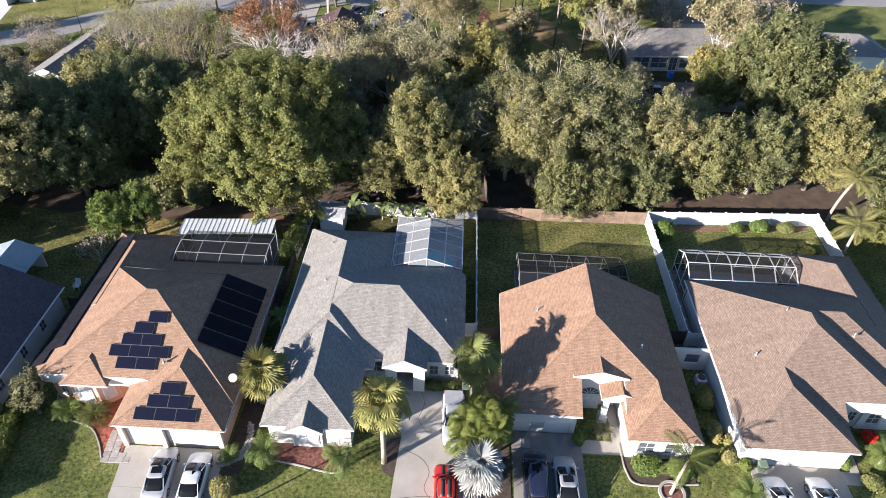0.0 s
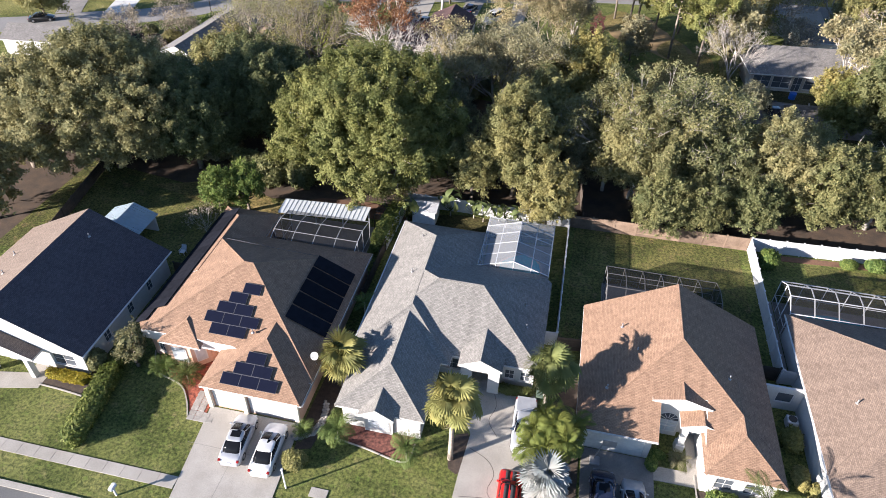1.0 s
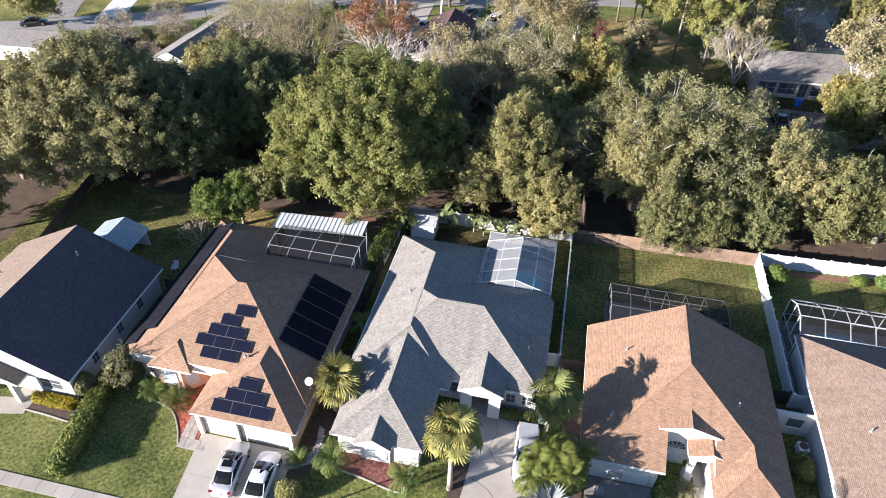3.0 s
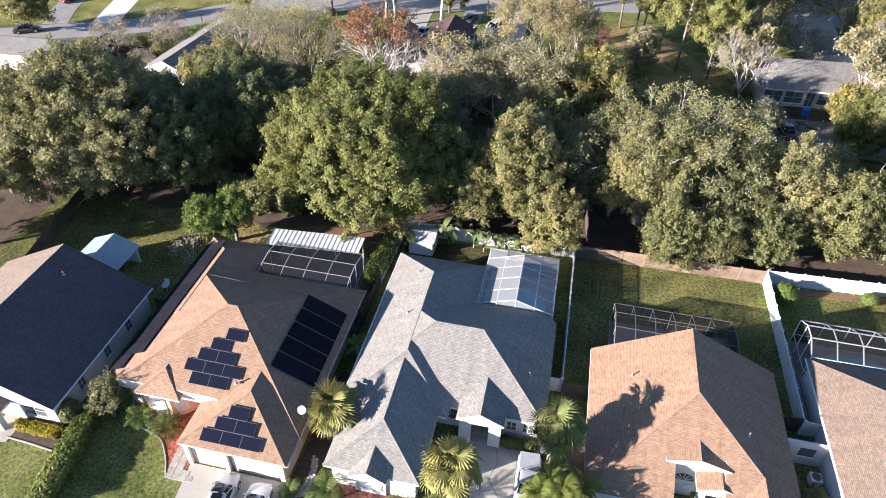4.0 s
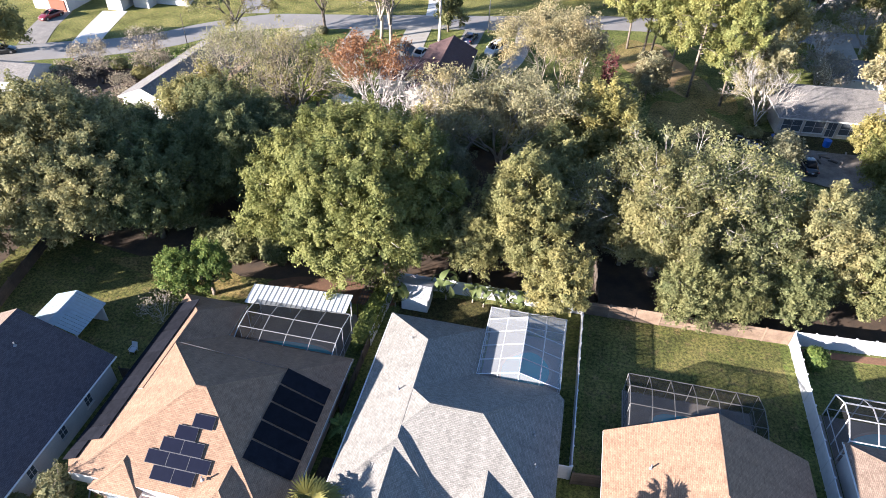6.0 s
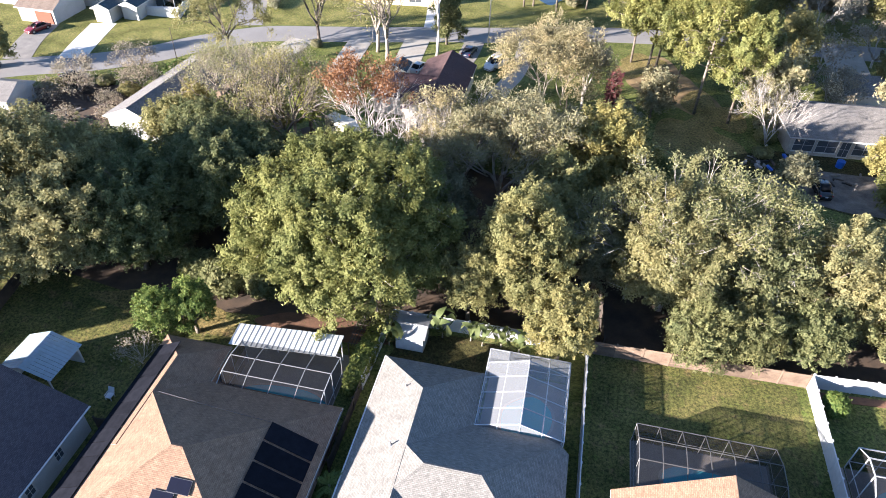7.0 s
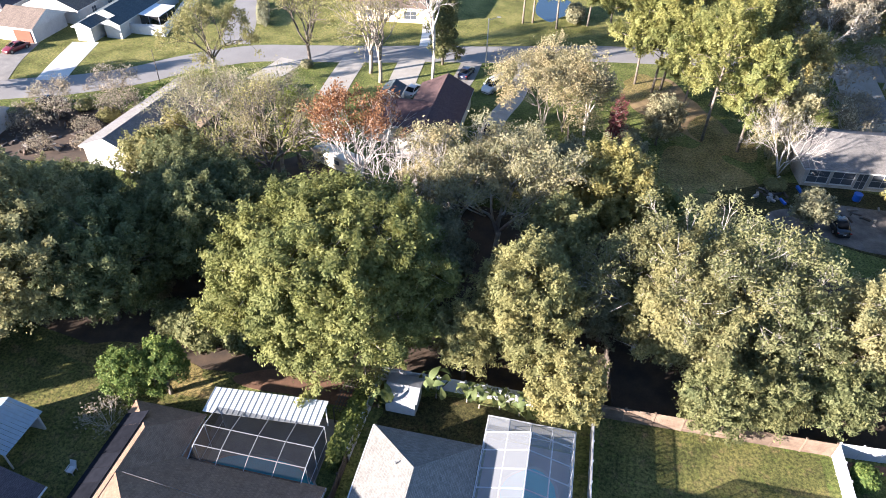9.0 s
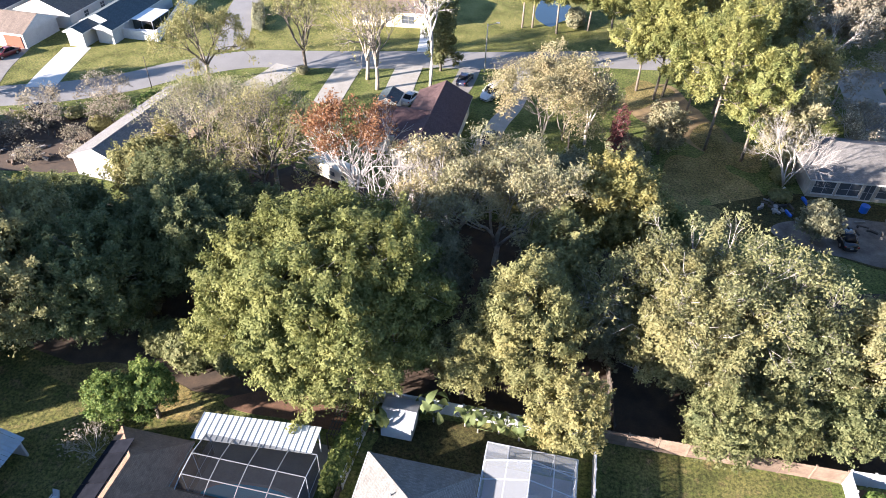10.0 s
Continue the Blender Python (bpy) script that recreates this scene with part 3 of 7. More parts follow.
# near street, kerb and pavement
road = band(bmesh.new(), [Vector((-140, 12)), Vector((140, 12))], 12.2, 0.0, 0.03)
solo("road", road, ASPHALT, "grey asphalt street", "road", kind="structure")
kerb = band(bmesh.new(), [Vector((-140, 18.35)), Vector((140, 18.35))], 0.5, 0.0, 0.1)
solo("kerb", kerb, CONCRETE, "pale concrete kerb along the street", "kerb", kind="structure")
pave = thing("pavement", 0, 21.3, 0, "pale concrete pavement of square slabs", "pavement", kind="structure")
base = bmesh.new()
for x0, x1 in ((-62, -24.0), (-16.5, -3.2), (3.6, 6.6), (12.9, 26.0), (34.2, 60)):
    box(base, x0, 20.82, 0.0, x1, 21.86, 0.03)
part("bedding", base, STAINED, pave)

# front drives
def drive(name, poly, material, label):
    return solo(name, slab(bmesh.new(), poly, 0.0, 0.05), material, label, "driveway", kind="structure")


drive("driveway", [(-23.65, 18.6), (-16.0, 18.6), (-16.6, 28.6), (-24.75, 28.6)], CONCRETE, "clean pale concrete driveway")
drive("driveway", [(-3.0, 18.6), (3.4, 18.6), (3.2, 33.0), (2.4, 36.4), (-4.2, 36.4), (-3.9, 33.6), (-2.4, 31.0), (-2.7, 27)], CONCRETE, "pale concrete driveway with cracks")
drive("driveway", [(6.9, 18.6), (12.6, 18.6), (12.6, 31.9), (6.8, 31.9)], STAINED, "stained grey concrete driveway")
drive("driveway", [(26.2, 18.6), (34.0, 18.6), (33.6, 29.9), (26.2, 29.9)], CONCRETE, "grey concrete driveway")
cr = bmesh.new()
for y in (24.9,):
    box(cr, -24.9, y, 0.05, -16.6, y + 0.03, 0.053)
box(cr, -20.7, 18.7, 0.05, -20.67, 28.5, 0.053)
solo("driveway_joints", cr, STAINED, "dark control joints in the driveway", "joint", kind="structure")
cr = bmesh.new()
for pts in ([(-2.2, 29.6), (-0.6, 28.8), (0.1, 27.6), (-0.2, 26.0), (1.2, 24.6)], [(-1.2, 36.0), (-0.7, 34.2), (-1.1, 32.6), (-0.2, 31.2)], [(-2.3, 25.2), (0.2, 25.5), (2.9, 25.1)]):
    band(cr, smooth_line([Vector(p) for p in pts], 4), 0.035, 0.05, 0.054)
solo("driveway_cracks", cr, DARKMULCH, "thin dark cracks in the driveway", "crack", kind="structure")
drive("front_walk", [(12.6, 30.1), (16.6, 30.1), (16.6, 36.0), (15.3, 36.0), (15.3, 31.4), (12.6, 31.4)], CONCRETE, "pale concrete front walk")
drive("front_walk", [(-62, 25.0), (-46, 25.6), (-40.3, 26.9), (-40.3, 30), (-42.2, 30), (-42.2, 28.2), (-47, 27.3), (-62, 26.6)], CONCRETE, "pale concrete front walk")
drive("front_walk", [(33.62, 28.5), (35.1, 28.5), (35.5, 33.9), (34.7, 33.9), (34.5, 29.7), (33.62, 29.7)], CONCRETE, "pale concrete walk round the garage corner")
st = thing("stepping_walk", -26, 29.5, 0, "pale flagstone path beside the driveway", "path", kind="structure")

# planting beds
def bed(poly, mulch, label, edge=None):
    solo("planting_bed", slab(bmesh.new(), poly, 0.0, 0.045), mulch, label, "planting bed", kind="structure")
    if edge is not None:
        b = band(bmesh.new(), smooth_line([Vector(p) for p in edge], 5), 0.11, 0.0, 0.10)
        solo("bed_edging", b, CONCRETE, "pale concrete bed edging", "edging", kind="structure")


bed([(-32.4, 33.4), (-31.2, 31.3), (-28.5, 30.3), (-27.0, 28.9), (-26.1, 27.3), (-25.2, 26.9), (-24.8, 27.4), (-24.8, 28.7), (-25.0, 32.6), (-27, 34)], BRIGHTMULCH, "bed of bright red mulch", [(-32.7, 33.2), (-31.2, 31.0), (-28.5, 30.1), (-27.1, 28.7), (-26.2, 27.2)])
bed([(-13.5, 29.9), (-12.9, 28.0), (-10.5, 27.7), (-8.0, 27.2), (-6.9, 27.5), (-6.8, 29.9)], MULCH, "bed of red mulch under the garage window", [(-13.3, 28.0), (-10.5, 27.6), (-8.0, 27.1), (-6.9, 27.3), (-6.7, 28.9)])
bed([(15.9, 29.9), (16.2, 28.4), (17.2, 27.5), (21.4, 27.9), (22.2, 30.0)], DARKMULCH, "dark mulch bed below the front windows", [(15.8, 31.2), (16.0, 28.6), (17.0, 27.5), (21.6, 27.8)])
bed([(16.62, 36.0), (16.62, 30.2), (17.1, 30.2), (17.1, 36.0)], MULCH, "narrow strip of red mulch")
bed([(-41.5, 30.2), (-40.8, 27.5), (-36.3, 27.1), (-36.0, 30.2)], DARKMULCH, "dark mulch bed at the front wall", [(-40.6, 27.3), (-38.4, 27.2), (-36.1, 27.0)])
bed([(-2.9, 27.0), (-2.2, 27.6), (-2.0, 29.4), (-2.6, 31.0), (-3.6, 30.6), (-3.9, 28.6), (-3.6, 27.4)], DARKMULCH, "dark mulch round the palm")
bed([(-16.4, 28.6), (-16.2, 26.2), (-14.9, 26.6), (-14.3, 31), (-14.6, 40), (-16.1, 40)], DARKMULCH, "dark planting strip beside the garage")
bed(blob_outline(18.8, 25.2, 1.2, 1.2, seed=2, wob=0.03), MULCH, "round bed of red mulch", blob_outline(18.8, 25.2, 1.3, 1.3, seed=2, wob=0.03) + blob_outline(18.8, 25.2, 1.3, 1.3, seed=2, wob=0.03)[:1])
bed([(3.5, 24.5), (6.6, 24.5), (6.6, 37.0), (5.6, 40.5), (3.6, 40.5), (3.3, 34)], DARKMULCH, "dark bed under palms between two driveways")
bed([(24.6, 61.0), (43.6, 62.4), (43.6, 63.2), (24.6, 61.9)], REDDIRT, "strip of bare soil along the white fence")


ring = bmesh.new()
pts = [Vector((19.3 + 0.95 * math.cos(k * math.pi / 16), 26.95 + 0.95 * math.sin(k * math.pi / 16))) for k in range(33)]
band(ring, pts, 0.22, 0.0, 0.16)
solo("planter_ring", ring, CONCRETE, "round pale concrete ring round the palm", "edging", kind="structure")
solo("planting_bed", slab(bmesh.new(), blob_outline(19.3, 26.95, 0.86, 0.86, 30, 0.02, 3), 0.0, 0.08), MULCH, "red mulch inside the ring", "planting bed", kind="structure")


# ---- houses ----
def vents(house, spots, mat=GREY):
    for x, y, z in spots:
        bm = bmesh.new()
        bmesh.ops.create_cone(bm, cap_ends=True, segments=10, radius1=0.06, radius2=0.06, depth=0.5, matrix=Matrix.Translation((x, y, z)))
        bmesh.ops.create_cone(bm, cap_ends=True, segments=10, radius1=0.16, radius2=0.09, depth=0.06, matrix=Matrix.Translation((x, y, z - 0.14)))
        part("vent_pipe", bm, mat, house)


def gutter(house, a, b, z, mat=None):
    bm = bmesh.new()
    beam(bm, (*a, z), (*b, z), 0.1, 0.08)
    part("gutter", bm, mat or TRIM, house)


# house one: tan roof with shade coloured into its east slope, white walls
h1 = thing("house", -44, 36, 0, "white stucco house with a tan shingle roof, its east slope coloured dark for shade", "house")
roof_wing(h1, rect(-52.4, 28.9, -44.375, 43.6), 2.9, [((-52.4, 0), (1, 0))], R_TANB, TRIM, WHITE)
# east slope: shade put into the shingle colour, darker than the west slope
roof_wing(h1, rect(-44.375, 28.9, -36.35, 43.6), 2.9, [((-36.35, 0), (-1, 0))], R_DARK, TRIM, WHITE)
hip(h1, -50.5, 27.6, -40.2, 36.0, 2.95, R_TANB, TRIM, "we", WHITE, pitch=0.42)
walls(h1, [(-51.9, 29.3), (-48.2, 29.3), (-48.2, 30.6), (-45, 30.6), (-45, 29.3), (-36.8, 29.3), (-36.8, 43.1), (-51.9, 43.1)], 2.75, WHITE,
      {4: [(5.0, 7.2, 0.7, 2.2, "window")], 5: [(3.0, 3.9, 0.9, 2.1, "window"), (6.7, 7.6, 0.9, 2.1, "window"), (10.0, 10.9, 0.9, 2.1, "window")], 2: [(1.0, 2.0, 0.05, 2.1, "door")]})
for x in (-45.6, -41.6):
    part("porch_column", boxed(x, 27.8, 0, x + 0.5, 28.3, 2.8, bevel=0.03), WHITE, h1)
vents(h1, [(-42.5, 40.5, 6.2), (-47.5, 34.5, 5.5), (-49.5, 38.0, 4.5)])
gutter(h1, (-36.28, 28.9), (-36.28, 43.6), 2.84)

# house two: terracotta roof with solar panels
h2 = thing("house", -25, 40, 0, "salmon stucco house with a terracotta shingle roof and solar panels", "house")
main = [(-34.2, 34.2), (-32.7, 32.4), (-24.0, 32.4), (-16.05, 30.7), (-16.05, 48.2), (-34.2, 48.2)]
roof_wing(h2, main, 2.9, [((-34.2, 0), (1, 0)), ((-15.75, 0), (-1, 0)), ((0, 30.6), (0, 1)), ((0, 48.2), (0, -1))], R_ORANGE, TRIM)
hip(h2, -34.25, 40.0, -27.9, 52.2, 2.906, R_ORANGE, TRIM, "wen")
roof_wing(h2, rect(-25.2, 28.4, -16.15, 41.0), 2.906, [((-25.2, 0), (1, 0)), ((-16.25, 0), (-1, 0)), ((0, 28.4), (0, 1))], R_ORANGE, TRIM, pitch=0.475)
hip(h2, -30.7, 31.7, -26.7, 36.6, 3.42, R_ORANGE, TRIM, "wes", pitch=0.62)
walls(h2, [(-24.8, 28.75), (-16.6, 28.75), (-16.6, 47.8), (-27.9, 47.8), (-27.9, 51.8), (-33.8, 51.8), (-33.8, 34.6), (-32.4, 33.0), (-30.4, 32.5), (-28.1, 32.5), (-26.7, 33.6), (-26.7, 34.9), (-24.8, 34.9)], 2.76, PINK,
      {0: [(0.45, 3.05, 0.03, 2.15, "garage"), (3.7, 7.9, 0.03, 2.15, "garage")], 8: [(0.5, 1.8, 0.6, 2.3, "window")], 7: [(0.6, 1.4, 0.7, 2.1, "window")], 9: [(0.5, 1.25, 0.6, 2.2, "window")], 11: [(0.4, 1.4, 0.05, 2.1, "door")], 1: [(7.0, 8.0, 1.0, 2.1, "window"), (13, 14, 1.0, 2.1, "window")]})
part("entry_wall", boxed(-26.6, 34.6, 0.05, -24.9, 34.68, 2.7), ORANGE, h2, "orange painted wall in the entry")
for x in (-24.85, -21.6, -16.95):
    part("garage_pier", boxed(x, 28.5, 0, x + 0.4, 28.74, 2.7, bevel=0.02), CREAM, h2, "cream pier beside the garage door")
vents(h2, [(-24.0, 37.6, 6.0), (-22.4, 33.6, 4.8), (-18.2, 40.6, 4.0), (-23.2, 35.2, 4.9)])
gutter(h2, (-16.04, 28.4), (-16.04, 48.2), 2.84, BRONZE)


# salmon walls of the turret up to its own eave
part("turret_wall", slab(bmesh.new(), [(-30.3, 32.15), (-28.1, 32.15), (-26.9, 33.3), (-26.9, 35.6), (-30.3, 35.6)], 0.0, 3.3), PINK, h2)
for x0, x1 in ((-29.9, -28.5),):
    tw = part("turret_window", boxed(x0, 32.08, 0.7, x1, 32.16, 2.5), TRIM, h2, "white-framed window")
    part("pane", boxed(x0 + 0.12, 32.05, 0.82, x1 - 0.12, 32.1, 2.38), BLINDS, tw, free=True)
tw = part("turret_window", beam(bmesh.new(), (-27.83, 32.36, 1.55), (-27.12, 33.04, 1.55), 0.1, 1.7), TRIM, h2, "white-framed window")
part("pane", beam(bmesh.new(), (-27.74, 32.39, 1.55), (-27.17, 32.935, 1.55), 0.1, 1.45), BLINDS, tw, free=True)


def on_slope(p, q, up, u0, u1, v0, v1, lift, thick):
    """A plate on a roof slope: u along the eave from p towards q, v up the slope, whose rise is 0.5."""
    p, q = Vector((*p, 2.9)), Vector((*q, 2.9))
    e = (q - p).normalized()
    s = Vector((up[0], up[1], 0.5)).normalized()
    n = e.cross(s)
    n = n if n.z > 0 else -n
    bm = bmesh.new()
    m = Matrix((( e.x, s.x, n.x, p.x), (e.y, s.y, n.y, p.y), (e.z, s.z, n.z, p.z), (0, 0, 0, 1)))
    box(bm, u0, v0, lift, u1, v1, lift + thick)
    bm.transform(m)
    return bm


def solar_field(name, label, p, q, up, rows, cell, glass, frame_mat, parent=None):
    """Rows of panels: each row (v, first u, count)."""
    t = thing(name, p[0], p[1], 2.9, label, "solar panels")
    for v, u, n in rows:
        for i in range(n):
            c = part("solar_panel", on_slope(p, q, up, u + i * cell[0] + 0.008, u + (i + 1) * cell[0] - 0.008, v, v + cell[1] - 0.012, 0.10, 0.035), frame_mat, t)
            part("glass_face", on_slope(p, q, up, u + i * cell[0] + 0.03, u + (i + 1) * cell[0] - 0.03, v + 0.025, v + cell[1] - 0.04, 0.136, 0.006), glass, c, free=True)
    return t


CELL = (1.66, 1.02)
solar_field("solar_panels", "stepped group of black solar panels on the garage roof", (-25.2, 28.4), (-16.2, 28.4), (0, 1), [(0.55, 1.75, 3), (1.57, 2.6, 2), (2.59, 3.4, 1)], CELL, SOLAR, SOLARLINE)
solar_field("solar_panels", "stepped group of black solar panels on the terracotta roof", (-34.2, 30.6), (-16.2, 30.6), (0, 1), [(2.75, 7.82, 2), (3.77, 7.02, 3), (4.79, 7.82, 2), (5.81, 8.62, 1), (6.83, 9.62, 1)], CELL, SOLAR, SOLARLINE)
solar_field("pool_heater", "black pool heating mats on the shaded slope", (-15.75, 35.0), (-15.75, 48.0), (-1, 0), [(1.0, 0.55 + 1.75 * i, 1) for i in range(5)], (1.58, 4.0), RUBBER, RUBBER)
solar_field("pool_heater", "black pool heating mats along the roof edge", (-34.22, 51.0), (-34.22, 30.0), (1, 0), [(0.1, 0.3 + 1.3 * i, 1) for i in range(12)], (1.28, 2.72), RUBBER, RUBBER)
solar_field("pool_heater", "short black pool heating mats at the end of the strip", (-34.22, 51.0), (-34.22, 30.0), (1, 0), [(0.1, 15.9 + 0.8 * i, 1) for i in range(2)], (0.78, 1.5), RUBBER, RUBBER)

# pipe given a near-black colour in place of the slope's shade
pipe = thing("heater_pipe", -24, 43, 5, "thin pool heater pipe coloured dark for the shaded roof", "pipe")
for a, b in (((-30.6, 45.2, 4.48), (-25.2, 44.6, 4.80)), ((-25.2, 44.6, 4.80), (-20.3, 44.2, 5.02))):
    part("pipe", tube(bmesh.new(), [a, b], [0.018, 0.018], 6), SOLARLINE, pipe)

dish = thing("satellite_dish", -16.35, 32.6, 3.1, "white round satellite dish on the roof edge", "satellite dish")
part("mast", tube(bmesh.new(), [(0, 0, -0.05), (0, 0, 0.9), (0.0, -0.1, 1.25)], [0.03, 0.03, 0.03], 8), GREY, dish, free=True)
db = bmesh.new()
rings = []
for k in range(5):
    rr = 0.36 * k / 4
    rings.append([db.verts.new((rr * math.cos(a * math.pi / 9), rr * math.sin(a * math.pi / 9), 0.35 * rr * rr)) for a in range(18)] if k else [db.verts.new((0, 0, 0))])
for k in range(1, 5):
    for a in range(18):
        q = [rings[k][a], rings[k][(a + 1) % 18]] + ([rings[k - 1][(a + 1) % 18], rings[k - 1][a]] if k > 1 else [rings[0][0]])
        db.faces.new(q).smooth = True
bmesh.ops.solidify(db, geom=db.faces[:], thickness=0.02)
db.transform(pose(0, -0.12, 1.35, 48, 0, 8))
part("reflector", db, GLOBE, dish, free=True)
part("feed_arm", beam(bmesh.new(), (0, -0.15, 1.15), (0, -0.55, 1.62), 0.03), GREY, dish, free=True)

# house three: grey roof
h3 = thing("house", -5, 42, 0, "cream stucco house with a grey shingle roof", "house")
hip(h3, -14.1, 35.4, -5.2, 54.4, 3.0, R_GREY, TRIM)
hip(h3, -13.5, 29.1, -6.0, 40.0, 3.006, R_GREY, TRIM, "wes")
roof_wing(h3, [(-9.66, 36.5), (2.6, 36.5), (2.6, 48.0), (0.9, 49.0), (-9.66, 49.0)], 3.0, [((-14.1, 0), (1, 0)), ((2.6, 0), (-1, 0)), ((0, 36.5), (0, 1)), ((0, 49.0), (0, -1))], R_GREY, TRIM)
hip(h3, -4.5, 35.3, -0.6, 41.5, 3.35, R_GREY, TRIM, "we", WHITE)
hip(h3, -11.4, 28.6, -8.4, 33.0, 3.02, R_GREY, TRIM, "we", WHITE, pitch=0.62)
walls(h3, [(-13.05, 29.55), (-6.4, 29.55), (-6.4, 36.9), (-4.1, 36.9), (-4.1, 37.6), (-1.0, 37.6), (-1.0, 36.9), (2.15, 36.9), (2.15, 48.4), (-5.6, 48.5), (-5.6, 53.9), (-13.65, 53.9), (-13.65, 35.8), (-13.05, 35.8)], 2.86, WHITE,
      {2: [(0.2, 2.1, 0.8, 2.2, "window")], 4: [(0.9, 2.0, 0.05, 2.15, "door")], 6: [(0.5, 1.4, 0.8, 2.0, "window"), (1.9, 2.8, 0.8, 2.0, "window")]})
part("bay_front", boxed(-11.1, 29.34, 0, -8.7, 29.54, 2.98), WHITE, h3)
bw = part("bay_window", boxed(-10.85, 29.29, 0.5, -8.95, 29.35, 2.25), TRIM, h3, "wide white-framed front window")
for x in (-10.77, -9.86):
    for z in (0.58, 1.42):
        part("pane", boxed(x, 29.26, z, x + 0.83, 29.30, z + 0.76), BLINDS, bw, free=True)
wall_run(h3, (-4.25, 35.55), (-0.8, 35.55), 3.3, WHITE, [(1.0, 2.45, 0.0, 2.6, "arch")], 0.3)
for x in (-4.25, -1.05):
    part("porch_side", boxed(x, 35.86, 0, x + 0.25, 36.88, 3.3), WHITE, h3)
part("porch_floor", boxed(-4.0, 35.6, 0.0, -1.05, 37.5, 0.09), PAVER, h3)
vents(h3, [(-11.2, 50.4, 4.5), (-10.9, 44.6, 4.8), (0.4, 43.2, 4.2), (0.8, 40.6, 4.0)])
gutter(h3, (-14.18, 35.4), (-14.18, 54.4), 2.94)
gutter(h3, (-4.6, 36.42), (2.6, 36.42), 2.94)

# house four: orange roof, white walls, gable at the back
h4 = thing("house", 14, 39, 0, "white stucco house with an orange-brown shingle roof", "house")
M4 = [((5.9, 0), (1, 0)), ((21.75, 0), (-1, 0)), ((0, 31.6), (0, 1))]
roof_wing(h4, [(5.9, 35.2), (21.75, 35.2), (21.75, 46.6), (13.8, 46.4), (5.9, 45.8)], 2.9, M4, R_ORANGE, TRIM, WHITE)
roof_wing(h4, [(5.9, 31.6), (12.4, 31.6), (12.4, 35.2), (5.9, 35.2)], 2.9, [M4[0], M4[2]], R_ORANGE, TRIM, WHITE)
roof_wing(h4, [(16.0, 31.6), (21.75, 31.6), (21.75, 35.2), (16.0, 35.2)], 2.9, [M4[1], M4[2]], R_ORANGE, TRIM, WHITE)
hip(h4, 15.75, 29.6, 21.76, 38.5, 2.906, R_ORANGE, TRIM, "wes")
hip(h4, 11.7, 34.45, 16.4, 42.0, 4.5, R_ORANGE, TRIM, "we", WHITE, pitch=0.3)
hip(h4, 14.1, 33.2, 17.5, 37.0, 3.32, R_ORANGE, TRIM, "we", WHITE, pitch=0.42)
walls(h4, [(6.3, 32.0), (12.1, 32.0), (12.1, 35.2), (16.1, 35.2), (16.1, 30.0), (21.3, 30.0), (21.3, 46.1), (6.3, 45.5)], 2.76, WHITE,
      {0: [(0.5, 5.3, 0.03, 2.2, "garage")], 2: [(2.6, 3.6, 0.05, 2.2, "door")], 4: [(0.8, 2.2, 0.7, 2.1, "window"), (3.0, 4.4, 0.7, 2.1, "window")]})
part("entry_front", boxed(12.15, 34.75, 0, 14.5, 35.12, 4.4), WHITE, h4)
part("entry_front", boxed(14.5, 34.75, 2.6, 16.2, 35.12, 4.4), WHITE, h4)
# tall arched window with a fan top and pale blinds
aw = part("arched_window", boxed(12.55, 34.70, 0.55, 14.35, 34.76, 2.1), TRIM, h4, "white arched window with a fan top")
part("pane", boxed(12.65, 34.68, 0.65, 14.25, 34.71, 1.25), BLINDS, aw, "pale blind behind glass", free=True)
part("pane", boxed(12.65, 34.68, 1.30, 14.25, 34.71, 2.05), BLINDS, aw, free=True)
for rr, dy, m, nm in ((0.9, 34.73, TRIM, "fan_frame"), (0.8, 34.69, GLASS, "fan_glass")):
    fb = bmesh.new()
    vs = [(13.45 + rr * math.cos(math.pi * k / 16), 2.1 + rr * math.sin(math.pi * k / 16)) for k in range(17)]
    f = fb.faces.new([fb.verts.new((x, dy - 0.02, z)) for x, z in vs])
    ex = bmesh.ops.extrude_face_region(fb, geom=[f])
    bmesh.ops.translate(fb, verts=[v for v in ex["geom"] if isinstance(v, bmesh.types.BMVert)], vec=(0, 0.05, 0))
    bmesh.ops.recalc_face_normals(fb, faces=fb.faces)
    part(nm, fb, m, aw, free=True)
for k in range(1, 6):
    a = math.pi * k / 6
    part("muntin", beam(bmesh.new(), (13.45 + 0.2 * math.cos(a), 34.66, 2.1 + 0.2 * math.sin(a)), (13.45 + 0.8 * math.cos(a), 34.66, 2.1 + 0.8 * math.sin(a)), 0.045), TRIM, aw, free=True)
for z in (1.27, 1.68):
    part("muntin", beam(bmesh.new(), (12.6, 34.66, z), (14.3, 34.66, z), 0.05), TRIM, aw, free=True)
part("muntin", beam(bmesh.new(), (13.45, 34.66, 0.6), (13.45, 34.66, 2.1), 0.05), TRIM, aw, free=True)
for x in (14.4, 16.7):
    part("porch_column", boxed(x, 33.3, 0, x + 0.5, 33.8, 3.3, bevel=0.03), WHITE, h4)
    part("column_base", boxed(x - 0.12, 33.18, 0, x + 0.62, 33.92, 0.9, bevel=0.03), WHITE, h4)
part("porch_lintel", boxed(14.4, 33.35, 2.7, 17.2, 33.7, 3.32), WHITE, h4)
vents(h4, [(9.2, 42.0, 4.75), (10.4, 39.0, 5.2), (17.9, 37.8, 5.0), (8.1, 35.2, 4.2)])
gutter(h4, (5.9, 31.53), (12.4, 31.53), 2.84)

